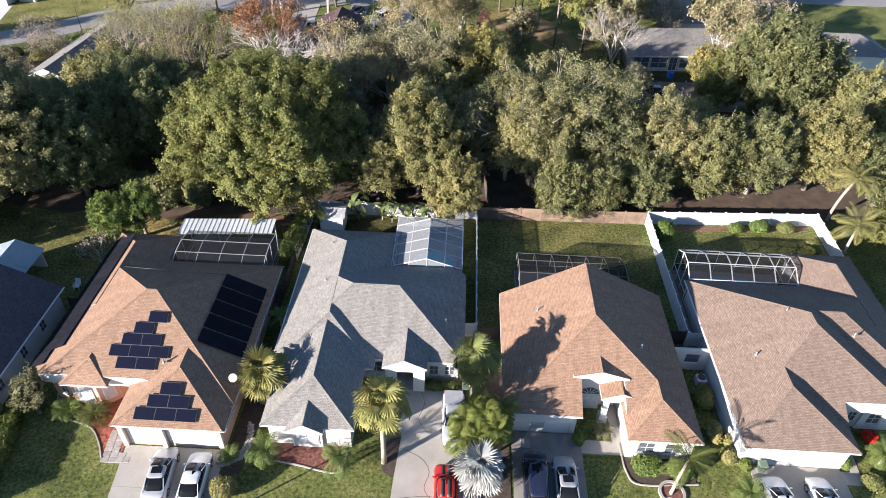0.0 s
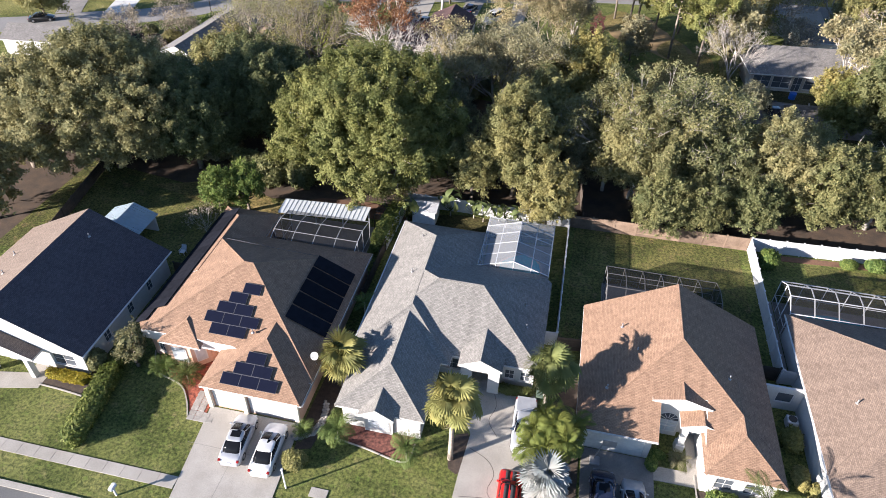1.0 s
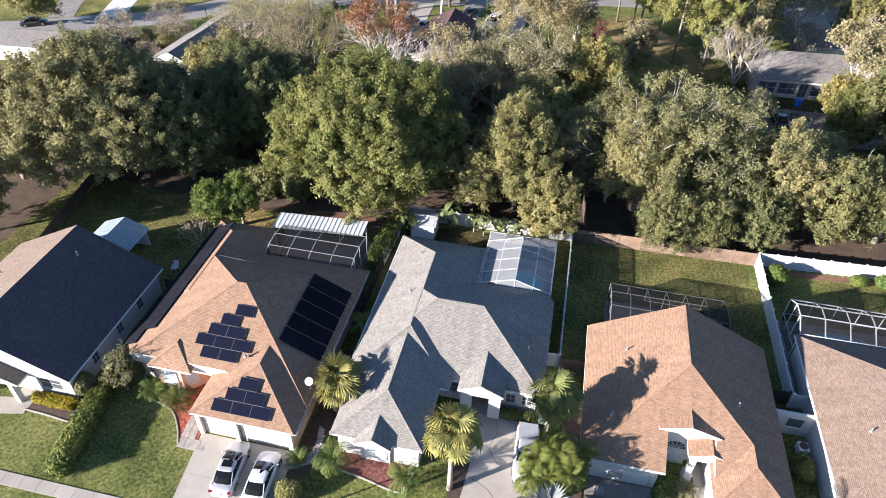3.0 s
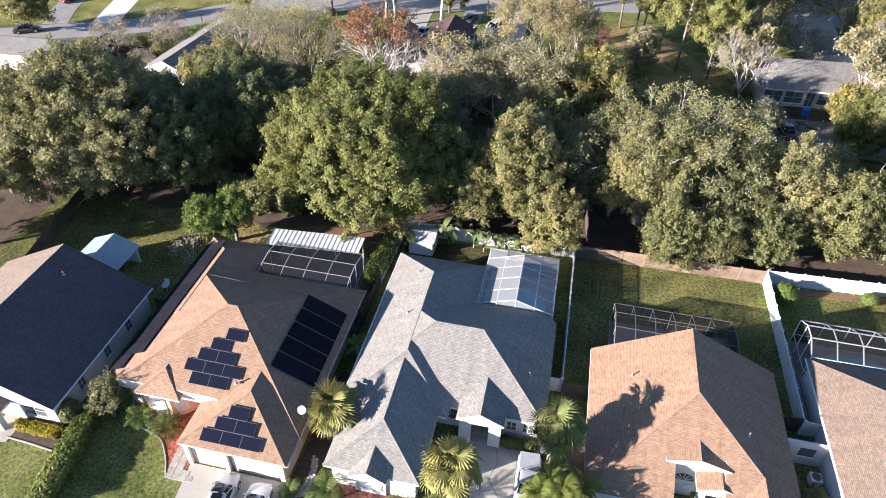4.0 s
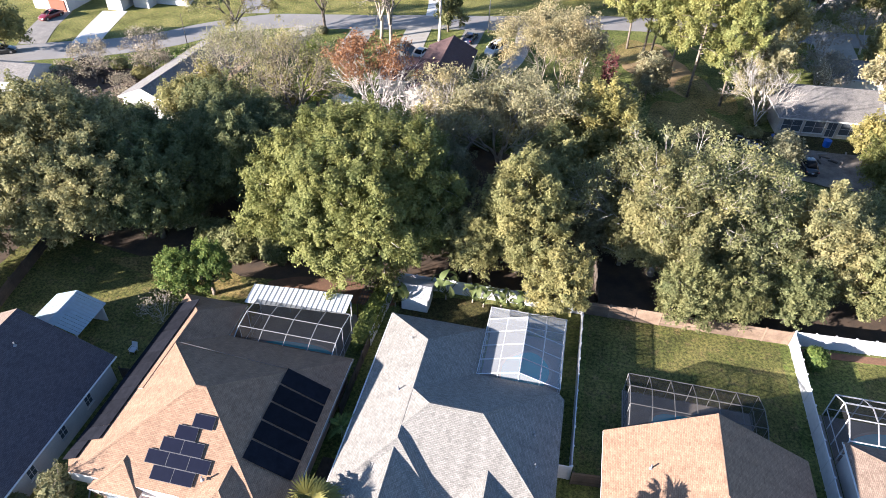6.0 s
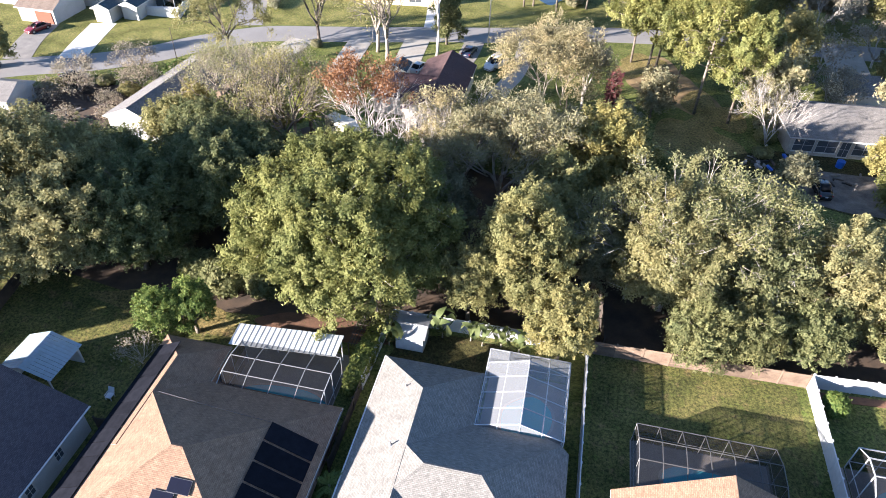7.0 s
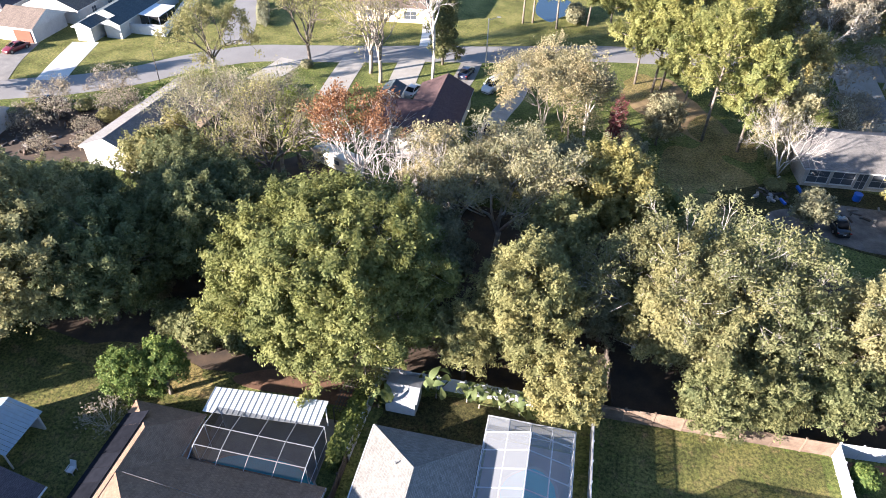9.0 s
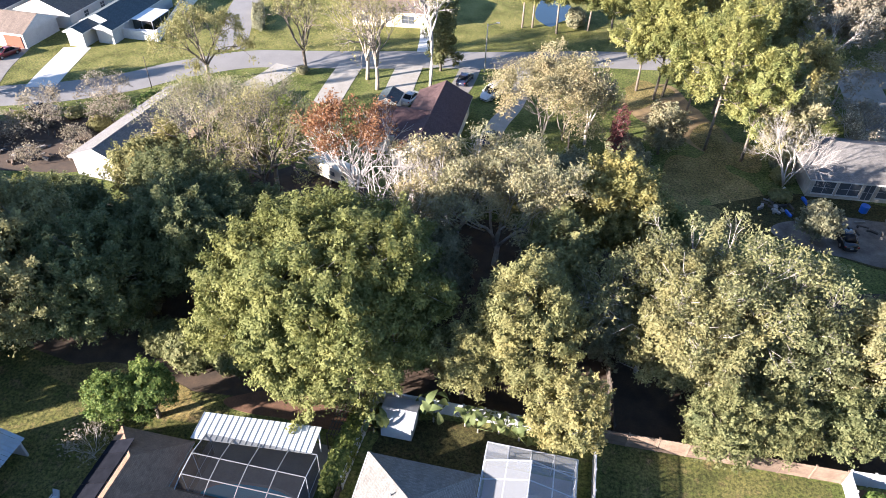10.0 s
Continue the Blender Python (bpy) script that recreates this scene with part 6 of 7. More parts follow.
def inner_leaves(rnd, n, rx, ry, z0, z1, size):
    """The sparse larger leaves deep inside a crown, which close it against the light."""
    d = rnd.normal(size=(n, 3))
    d /= np.linalg.norm(d, axis=1, keepdims=True)
    c = d * rnd.uniform(0.30, 0.62, (n, 1)) * np.array([rx, ry, (z1 - z0) * 0.55])
    c[:, 2] += z0 + (z1 - z0) * 0.42
    c[:, 2] = np.maximum(c[:, 2], z0)
    return c, d + rnd.normal(size=(n, 3)) * 0.5, size * rnd.uniform(0.7, 1.3, n)


def limb(bm, rnd, a, b, r0, r1, n=5, seg=4, sag=0.12):
    a, b = np.array(a, float), np.array(b, float)
    L = np.linalg.norm(b - a)
    pts, rad = [], []
    off = rnd.normal(size=3) * L * sag
    for i in range(seg + 1):
        f = i / seg
        p = a + (b - a) * f + off * math.sin(math.pi * f) + np.array([0, 0, L * 0.06 * math.sin(math.pi * f)])
        pts.append(tuple(p))
        rad.append(r0 + (r1 - r0) * f)
    tube(bm, pts, rad, n)
    return pts


def tree(x, y, H, rx, ry, z0, leaf, seed, label, per=120, size=0.34, puff=1.25, count=90, bark=None, fill=0.68, trunk_r=None, category="tree", group="trees behind the gardens", bare=0, lean=(0, 0), droop=0.0, lumps=0.16):
    """A broad-leaved tree: trunk, limbs that reach into the crown, and a crown of many leaf clumps with gaps."""
    rnd = np.random.default_rng(seed)
    bark = bark or BARK
    t = thing("tree", x, y, 0, label, category, group)
    puffs = crown_puffs(rnd, int(count * 4), rx, ry, z0, H, puff * 0.52, fill, lumps)
    tr = trunk_r or 0.022 * H + 0.05
    fork = max(0.8, z0 * 0.8 + H * 0.1)
    bm = bmesh.new()
    top = (lean[0], lean[1], fork)
    limb(bm, rnd, (0, 0, -0.05), top, tr, tr * 0.75, 8, 4, 0.03)
    part("trunk", bm, bark, t, free=True)
    br = bmesh.new()
    order = sorted(range(len(puffs)), key=lambda i: rnd.random())
    mains = []
    for i in order[:11]:
        p = puffs[i][0]
        e = np.array(top) + (p - np.array(top)) * 0.72
        mains.append((limb(br, rnd, top, e, tr * 0.5, tr * 0.16, 5, 4, 0.09), tr * 0.16))
    for i in order[11:11 + max(24, int(count * 0.7))]:
        p = puffs[i][0]
        src = min((q for m, _ in mains for q in m[1:]), key=lambda q: np.linalg.norm(np.array(q) - p))
        limb(br, rnd, src, p, 0.055, 0.02, 3, 2, 0.1)
    tag_stuff(part("branchwork", br, bark, t, free=True))
    if bare:
        tw = bmesh.new()
        for i in range(bare):
            p, r = puffs[i % len(puffs)]
            for _ in range(4):
                d = rnd.normal(size=3) * r * 0.9
                d[2] = abs(d[2]) * 0.9 + 0.2
                limb(tw, rnd, p - d * 0.3, p + d * 1.2, 0.04, 0.014, 3, 2, 0.10)
        tag_stuff(part("twig_tangle", tw, bark, t, free=True))
    near = y < 76
    c, n, s = leaves_of(rnd, puffs, per * (2.0 if near else 1.05), size * (0.50 if near else 0.66), np.array([0, 0, (z0 + H) * 0.38]), droop)
    c2, n2, s2 = inner_leaves(rnd, int(rx * ry * 54), rx, ry, z0, H, 0.42)
    quads("crown", np.concatenate([c, c2]), np.concatenate([n, n2]), np.concatenate([s, s2]), leaf, 1.5, rnd, t)
    return t


def twiggy(x, y, H, spread, fork, leaf, seed, label, bark, per=8, size=0.16, group="trees behind the gardens", r0=None, levels=5, leafy_from=0.0, category="tree", up=0.55):
    """A leafless or half-bare tree: limbs that fork again and again into fine twigs, with a few leaves left at their ends."""
    rnd = np.random.default_rng(seed)
    t = thing("tree", x, y, 0, label, category, group)
    r0 = r0 or 0.018 * H + 0.04
    part("trunk", limb_bm(rnd, (0, 0, -0.05), (rnd.uniform(-0.3, 0.3), rnd.uniform(-0.3, 0.3), fork), r0, r0 * 0.8), bark, t, free=True)
    bm = bmesh.new()
    tips = []

    def grow(p, d, ln, r, lev):
        e = p + d * ln
        limb(bm, rnd, p, e, r, r * 0.62, 4 if lev < 2 else 3, 3 if lev < 2 else (2 if lev < 4 else 1), 0.06)
        if lev == levels:
            tips.append(e)
            return
        for k in range(3 if lev else 4):
            v = d + rnd.normal(size=3) * 0.42 + np.array([0, 0, 0.16 * up])
            v /= np.linalg.norm(v)
            grow(p + d * ln * rnd.uniform(0.7, 1.0), v, ln * rnd.uniform(0.58, 0.8), r * 0.58, lev + 1)
    first = (H - fork) * 0.36
    for k in range(5):
        a = k * 1.257 + rnd.uniform(-0.3, 0.3)
        d = np.array([math.cos(a) * spread / (H - fork), math.sin(a) * spread / (H - fork), up + rnd.uniform(0, 0.45)])
        d /= np.linalg.norm(d)
        grow(np.array([0, 0, fork * rnd.uniform(0.8, 1.0)]), d, first, r0 * 0.6, 1)
    tag_stuff(part("branchwork", bm, bark, t, free=True))
    pts = np.array([q for q in tips if q[2] > fork + (H - fork) * leafy_from])
    if per and len(pts):
        c = np.repeat(pts, per, axis=0) + rnd.normal(size=(len(pts) * per, 3)) * 0.34
        n = rnd.normal(size=c.shape) * 0.9 + np.array([-0.12, -0.12, 0.45])
        quads("crown", c, n, size * rnd.uniform(0.55, 1.45, len(c)), leaf, 1.7, rnd, t)
    return t


def limb_bm(rnd, a, b, r0, r1):
    bm = bmesh.new()
    limb(bm, rnd, a, b, r0, r1, 8, 5, 0.01)
    return bm


tree(-53.6, 60.2, 18.4, 11.2, 10.0, 2.2, L_DEEP, 11, "large olive-green oak with a broad ragged crown", 135, 0.33, 1.5, 200, lumps=0.12)
# added crown in dark leaves: paints the self-shaded half of the oak above
tree(-43.6, 62.6, 14.0, 6.2, 6.6, 2.0, L_BELT, 111, "dark-leaved tree added for the shaded east side of the large oak", 125, 0.33, 1.3, 90, lumps=0.14)
tree(-21.0, 65.6, 17.6, 11.6, 9.8, 2.0, L_OAK, 12, "large green oak with a dense domed crown behind the pool", 150, 0.33, 1.45, 270, PALEBARK, lumps=0.11)
tree(-3.6, 66.5, 14.2, 5.2, 6.0, 2.5, L_OLIVE, 13, "olive-green tree with a tall loose crown", 150, 0.30, 1.15, 110)
tree(1.0, 60.0, 10.2, 3.3, 3.0, 1.6, L_OLIVE, 14, "small olive-green tree over the white fence", 130, 0.28, 0.85, 52)
tree(-8.2, 63.2, 10.2, 3.4, 3.0, 1.8, L_OLIVE, 15, "small green tree behind the white fence", 120, 0.28, 0.95, 60)
tree(10.8, 69.5, 15.0, 8.2, 7.4, 2.2, L_GREY, 16, "large grey-green oak with pale bare branches in its top", 130, 0.31, 1.3, 130, PALEBARK, bare=70, lumps=0.24)
for i, (x, y, H, sp) in enumerate(((7.4, 70.4, 16.0, 4.6), (13.4, 72.2, 17.6, 5.6), (18.6, 71.4, 15.8, 5.2))):
    twiggy(x, y, H, sp, 4.0, L_GREY, 116 + i, "pale half-bare tree standing in the grey-green oak", PALEBARK, 26, 0.15, r0=0.24, levels=5)
tree(19.4, 69.0, 11.8, 5.6, 5.2, 1.6, L_GREY, 17, "grey-green tree with pale branches", 120, 0.30, 1.15, 80, PALEBARK, bare=50, lumps=0.24)
tree(13.6, 62.6, 8.6, 3.6, 2.6, 0.8, L_BELT, 18, "bushy green tree leaning over the wooden fence", 120, 0.28, 0.95, 60)
tree(18.0, 63.6, 8.0, 3.2, 2.4, 0.8, L_BELT, 19, "bushy dark green tree behind the wooden fence", 120, 0.28, 0.95, 50)
tree(26.6, 70.0, 14.6, 5.4, 5.2, 1.6, L_DEEP, 20, "green oak behind the white fence", 140, 0.30, 1.1, 95)
tree(24.0, 65.3, 8.6, 3.4, 2.8, 0.8, L_BELT, 21, "dark green bushy tree behind the fence", 120, 0.28, 0.95, 55)
tree(32.0, 68.2, 12.4, 4.8, 4.4, 1.2, L_BELT, 22, "green oak behind the white fence", 130, 0.30, 1.1, 80)
tree(38.5, 70.0, 12.6, 4.8, 4.6, 1.2, L_BELT, 23, "grey-green tree behind the white fence", 120, 0.30, 1.1, 75, PALEBARK, bare=20)
tree(46.5, 71.5, 13.5, 5.2, 4.8, 1.5, L_OLIVE, 24, "olive-green tree beyond the garden corner", 120, 0.30, 1.15, 90)
tree(54.0, 68.5, 11.0, 4.6, 4.4, 1.0, L_BELT, 64, "dark green tree beyond the garden corner", 110, 0.30, 1.15, 70)
tree(52.0, 60.5, 6.5, 3.4, 3.0, 0.6, L_OAK, 65, "bushy green tree beside the white fence", 110, 0.28, 1.0, 50)
tree(51.0, 53.5, 5.0, 2.8, 2.6, 0.5, L_BELT, 66, "low bushy tree beside the brown-roofed house", 110, 0.28, 0.95, 40)
tree(-64.0, 57.5, 14.0, 6.8, 6.0, 1.0, L_DEEP, 98, "olive-green tree beside the large oak", 110, 0.33, 1.3, 95)
tree(-62.0, 66.0, 10.5, 5.0, 5.0, 1.2, L_BELT, 99, "dark green undergrowth tree beside the oak", 100, 0.32, 1.2, 60)
# darker leaf colour here stands in for the neighbouring oak's shade
tree(-37.8, 72.5, 13.6, 7.6, 7.6, 1.6, L_BELT, 25, "oak with leaves coloured dark green for deep shade", 130, 0.34, 1.45, 130)
tree(-33.0, 76.5, 9.5, 5.0, 5.0, 2.0, L_BELT, 26, "dark green tree in the belt of trees", 110, 0.34, 1.4, 85)
tree(-53.0, 72.0, 10.0, 6.0, 5.5, 2.0, L_BELT, 27, "dark green tree behind the oak", 110, 0.34, 1.45, 95)
tree(-33.6, 55.4, 8.0, 2.1, 2.0, 1.2, L_BRIGHT, 28, "small bright green tree in the back garden", 140, 0.24, 0.75, 40)
tree(-36.2, 53.8, 7.3, 1.9, 1.8, 1.2, L_BRIGHT, 29, "small bright green tree in the back garden", 140, 0.24, 0.75, 34)
twiggy(-36.6, 50.6, 3.6, 1.8, 0.4, L_TAN, 30, "leafless grey shrub with fine twigs", PALEBARK, 3, 0.12, r0=0.07, levels=4, category="shrub")
twiggy(-8.2, 82.5, 16.2, 5.6, 3.0, L_TAWNY, 31, "pale grey-green half-bare tree with fine shoots", PALEBARK, 24, 0.14, levels=6)
twiggy(-13.0, 82.0, 15.4, 5.0, 3.0, L_TAWNY, 131, "pale grey-green half-bare tree with fine shoots", PALEBARK, 24, 0.14, levels=6)
tree(3.4, 85.0, 15.0, 6.2, 5.4, 2.5, L_YELLOW, 32, "yellow-green tree with loose clumps", 120, 0.30, 1.2, 105, lumps=0.24)
tree(-1.6, 76.0, 13.2, 4.4, 4.2, 2.0, L_OLIVE, 33, "green tree in the belt of trees", 110, 0.30, 1.15, 60)
tree(-13.5, 73.5, 10.5, 4.5, 4.5, 1.5, L_DARK, 34, "dark green undergrowth tree in shade", 110, 0.30, 1.2, 65)
tree(4.0, 71.0, 9.5, 3.4, 3.6, 1.5, L_DARK, 35, "dark green undergrowth tree in shade", 110, 0.30, 1.1, 50)
twiggy(-24.6, 84.0, 18.5, 4.0, 4.0, L_RUST, 36, "maple with rust-red autumn leaves and white limbs", WHITEBARK, 26, 0.15, leafy_from=0.7, up=1.1, r0=0.3)
twiggy(-19.6, 80.0, 16.5, 4.6, 3.0, L_TAN, 37, "leafless white-barked tree with bright limbs", WHITEBARK, 0, up=0.95, levels=5, r0=0.18)
twiggy(-16.6, 81.0, 14.5, 3.6, 2.0, L_TAN, 137, "leafless white-barked tree with bright limbs", WHITEBARK, 0, up=0.95, levels=5, r0=0.15)
twiggy(-37.0, 86.5, 16.0, 8.0, 4.0, L_OLIVE, 38, "half-bare grey-brown tree with fine twigs", BARK, 4, 0.13, levels=6)
twiggy(-38.0, 91.5, 14.0, 5.5, 3.0, L_TAWNY, 138, "half-bare grey-brown tree with fine twigs", TWIG, 3, 0.12, levels=6)
twiggy(-46.5, 91.0, 14.0, 6.5, 3.0, L_TAWNY, 39, "half-bare tan tree with fine twigs", TWIG, 3, 0.12, levels=6)
twiggy(-43.0, 98.5, 13.0, 6.0, 3.0, L_TAWNY, 139, "half-bare tan tree with fine twigs", TWIG, 3, 0.12, levels=6)
twiggy(-52.5, 99.0, 11.0, 5.0, 2.5, L_OLIVE, 140, "half-bare olive tree with fine twigs", TWIG, 4, 0.12, levels=6)
tree(-51.5, 84.5, 9.0, 4.4, 4.2, 1.5, L_OLIVE, 40, "olive-green tree beside the far house", 90, 0.30, 1.2, 60)
tree(-36.4, 93.6, 12.5, 2.2, 2.2, 2.0, L_LIME, 41, "narrow yellow-green tree by the far house", 130, 0.28, 0.8, 44)
tree(4.4, 105.5, 11.0, 1.4, 1.4, 3.0, L_CRIMSON, 42, "slim crimson autumn tree beside dark bushes", 60, 0.2, 0.6, 30, group="far trees")
for i, (x, y, H, sp) in enumerate(((-5.6, 111.0, 13.6, 4.2), (-2.6, 112.4, 12.6, 3.6))):
    twiggy(x, y, H, sp, 0.9, L_TAWNY, 43 + 400 * i, "olive-tan half-bare tree beside the far driveway", TWIG, 16, 0.14, "far trees", levels=6, up=0.85, r0=0.14)
twiggy(0.6, 112.0, 12.0, 2.6, 3.0, L_TAN, 44, "half-bare tan tree with fine twigs", PALEBARK, 12, 0.2, "far trees", levels=4, up=0.9)
tree(2.0, 99.5, 4.5, 3.0, 3.0, 0.8, L_DARK, 45, "dark green bushy tree", 100, 0.30, 1.1, 45, group="far trees")
twiggy(26.4, 105.6, 12.0, 5.4, 1.4, L_TAN, 46, "leafless pale tree beside the far house", PALEBARK, 0, 0.14, "far trees", r0=0.15, levels=6, up=1.0)
tree(27.0, 113.0, 14.0, 4.6, 4.4, 2.0, L_TAWNY, 47, "tawny olive tree behind the leafless tree", 95, 0.30, 1.05, 70, lumps=0.3, group="far trees")
twiggy(43.5, 105.0, 14.0, 4.6, 3.0, L_TAWNY, 48, "tall tan autumn tree beside the far house", PALEBARK, 40, 0.22, "far trees")
tree(40.8, 101.5, 7.5, 2.8, 2.8, 0.8, L_YELLOW, 49, "yellow-green shrubby tree beside the far house", 100, 0.28, 0.95, 40, group="far trees")
tree(47.5, 90.0, 16.5, 8.2, 7.8, 1.6, L_BELT, 50, "large dark oak beyond the gardens", 120, 0.34, 1.5, 150, group="far trees")
tree(57.0, 84.0, 11.5, 5.5, 5.0, 1.2, L_OLIVE, 51, "olive-green tree beyond the gardens", 100, 0.33, 1.3, 70, group="far trees")
twiggy(-60.5, 116.5, 14.0, 7.6, 3.0, L_OLIVE, 52, "loose olive-green street tree with open gaps", BARK, 24, 0.16, "far trees", levels=5, up=0.6)
twiggy(-46.9, 124.4, 15.0, 4.4, 4.0, L_OLIVE, 54, "thin street tree with sparse leaves", BARK, 5, 0.16, "far trees", levels=5, up=0.8)
twiggy(-35.9, 124.1, 17.0, 3.6, 4.0, L_OLIVE, 55, "tall slim half-bare street tree with pale trunk", TWIG, 5, 0.16, "far trees", levels=5, up=0.95)
twiggy(-33.3, 121.0, 16.5, 3.2, 4.0, L_OLIVE, 56, "tall slim half-bare tree by the far drive", TWIG, 4, 0.16, "far trees", levels=5, up=0.95)
twiggy(-24.9, 122.7, 19.5, 3.4, 10.0, L_OLIVE, 57, "tall pale-trunked tree by the far road", WHITEBARK, 3, 0.16, "far trees", levels=5, up=0.95, r0=0.27)
twiggy(-70.0, 104.0, 6.0, 3.2, 1.0, L_TAN, 58, "leafless brown shrubs by the far house", BARK, 1, 0.15, "far trees", levels=6)
twiggy(-66.5, 99.5, 5.2, 3.0, 1.0, L_TAN, 158, "leafless brown shrubs by the far house", BARK, 1, 0.15, "far trees", levels=6)
twiggy(-78.0, 100.0, 5.0, 3.2, 0.8, L_TAN, 59, "leafless brown shrubs by the far road", BARK, 1, 0.15, "far trees", levels=6)
twiggy(-74.0, 95.0, 6.0, 3.6, 0.8, L_TAN, 159, "leafless brown shrubs in a far yard", BARK, 3, 0.15, "far trees", levels=4)
tree(-95.0, 101.0, 9.0, 4.0, 4.0, 1.5, L_OLIVE, 60, "green-brown tree by the far road", 70, 0.32, 1.2, 45, group="far trees")
twiggy(54.0, 118.0, 13.0, 6.0, 3.0, L_TAN, 61, "tan half-bare tree beyond the far house", PALEBARK, 16, 0.22, "far trees", levels=4)
twiggy(42.0, 150.0, 13.0, 6.5, 3.0, L_TAN, 62, "brown half-bare tree on the far bank", PALEBARK, 14, 0.24, "far trees", levels=4)
twiggy(50.0, 141.0, 10.0, 5.5, 1.5, L_TAN, 162, "brown half-bare tree on the far bank", PALEBARK, 10, 0.22, "far trees", levels=4)
twiggy(38.5, 121.5, 8.0, 5.0, 1.2, L_TAN, 164, "brown half-bare tree by the far drive", PALEBARK, 6, 0.18, "far trees", levels=5)
twiggy(40.0, 136.0, 9.0, 5.0, 1.2, L_TAN, 163, "brown half-bare tree by the far drive", PALEBARK, 8, 0.22, "far trees", levels=4)
for i, (x, y, H, r, lf, w) in enumerate(((34.0, 158.0, 13.0, 6.5, L_OLIVE, "olive-green"), (46.0, 160.0, 14.0, 7.0, L_TAN, "grey-brown"), (58.0, 160.0, 13.0, 7.0, L_OLIVE, "olive-green"), (70.0, 152.0, 13.0, 7.0, L_TAN, "grey-brown"), (24.0, 166.0, 15.0, 7.5, L_OLIVE, "olive-green"), (40.0, 176.0, 15.0, 8.0, L_DARK, "dark green"))):
    tree(x, y, H, r, r * 0.9, 1.5, lf, 340 + i, w + " tree far beyond the road", 42, 0.42, 1.6, 60, PALEBARK, bare=40, group="far trees")
tree(58.0, 138.0, 14.0, 8.0, 7.0, 2.0, L_OLIVE, 63, "olive trees on the far side", 70, 0.36, 1.7, 75, group="far trees")


for i, (x, y, H, r, lf, w) in enumerate(((-6.0, 92.0, 10.0, 4.0, L_OLIVE, "olive-green"), (9.0, 88.0, 8.5, 4.0, L_OAK, "green"), (13.0, 82.0, 7.5, 3.6, L_OLIVE, "olive-green"), (7.0, 105.0, 4.0, 2.6, L_DARK, "dark green"), (-1.0, 99.0, 6.5, 3.0, L_DARK, "dark green"),
                                         (21.5, 79.5, 7.5, 3.6, L_OAK, "green"), (31.0, 77.0, 9.5, 4.0, L_OLIVE, "olive-green"), (-15.5, 90.0, 11.0, 4.2, L_GREY, "grey-green"), (-42.0, 92.0, 8.0, 3.0, L_OLIVE, "olive-green"), (-44.0, 79.0, 12.5, 5.5, L_BELT, "dark green"),
                                         (-51.0, 90.0, 8.5, 3.2, L_OLIVE, "olive-green"), (-60.0, 75.5, 7.0, 4.0, L_OAK, "green"), (28.5, 96.0, 5.0, 2.6, L_DARK, "dark green"),
                                         (40.0, 92.0, 10.0, 4.0, L_OAK, "green"), (11.0, 112.0, 8.0, 3.0, L_DARK, "dark green"), (32.0, 130.0, 13.0, 5.0, L_OLIVE, "olive-green"), (50.0, 128.0, 12.0, 5.5, L_OLIVE, "olive-green"), (28.0, 152.0, 14.0, 6.0, L_YELLOW, "yellow-green"), (12.0, 156.0, 15.0, 6.0, L_OLIVE, "olive-green"))):
    half = lf in (L_GREY, L_TAN)
    tree(x, y, H, r, r * 0.92, 1.2, lf, 300 + i, w + " tree in the thicket behind the gardens", 60 if half else 95, 0.29, 1.2, int(r * r * 3.4), PALEBARK if half else BARK, bare=int(r * 12) if half else 0, group="thicket trees")


# two trees out of view, added only to throw shade eastward
tree(-61.6, 46.6, 12.0, 6.0, 5.4, 1.2, L_DEEP, 95, "unseen tree added to shade the back gardens", 40, 0.45, 1.3, 50)
tree(-77.0, 55.0, 18.0, 8.0, 7.0, 3.0, L_DEEP, 97, "unseen oak added to shade the western trees", 60, 0.4, 1.6, 90)


def pine(x, y, H, r, seed, label, leaf=None, start=0.36):
    """A tall pine: bare straight trunk, whorls of level boughs with rounded needle clumps near the top."""
    rnd = np.random.default_rng(seed)
    t = thing("pine_tree", x, y, 0, label, "tree", "far trees")
    part("trunk", limb_bm(rnd, (0, 0, 0), (rnd.uniform(-0.4, 0.4), rnd.uniform(-0.4, 0.4), H * 0.96), 0.22, 0.06), BARK, t, free=True)
    puffs, br = [], bmesh.new()
    for i in range(30):
        z = H * (start + (0.98 - start) * (i / 30))
        a = i * 2.4 + rnd.uniform(-0.4, 0.4)
        ln = r * (1.1 - 0.75 * (i / 30)) * rnd.uniform(0.55, 1.1)
        e = np.array([math.cos(a) * ln, math.sin(a) * ln, z + ln * 0.2])
        limb(br, rnd, (0, 0, z), e, 0.07, 0.025, 4, 3, 0.06)
        for f in (0.45, 0.6, 0.75, 0.9, 1.0):
            puffs.append((np.array([0, 0, z]) * (1 - f) + e * f + rnd.normal(size=3) * 0.45, rnd.uniform(0.4, 0.95)))
    tag_stuff(part("branchwork", br, BARK, t, free=True))
    c, n, s = leaves_of(rnd, puffs, 230, 0.17, np.array([0, 0, H * 0.45]))
    quads("crown", c, n, s, leaf or L_PINE, 2.2, rnd, t)
    return t


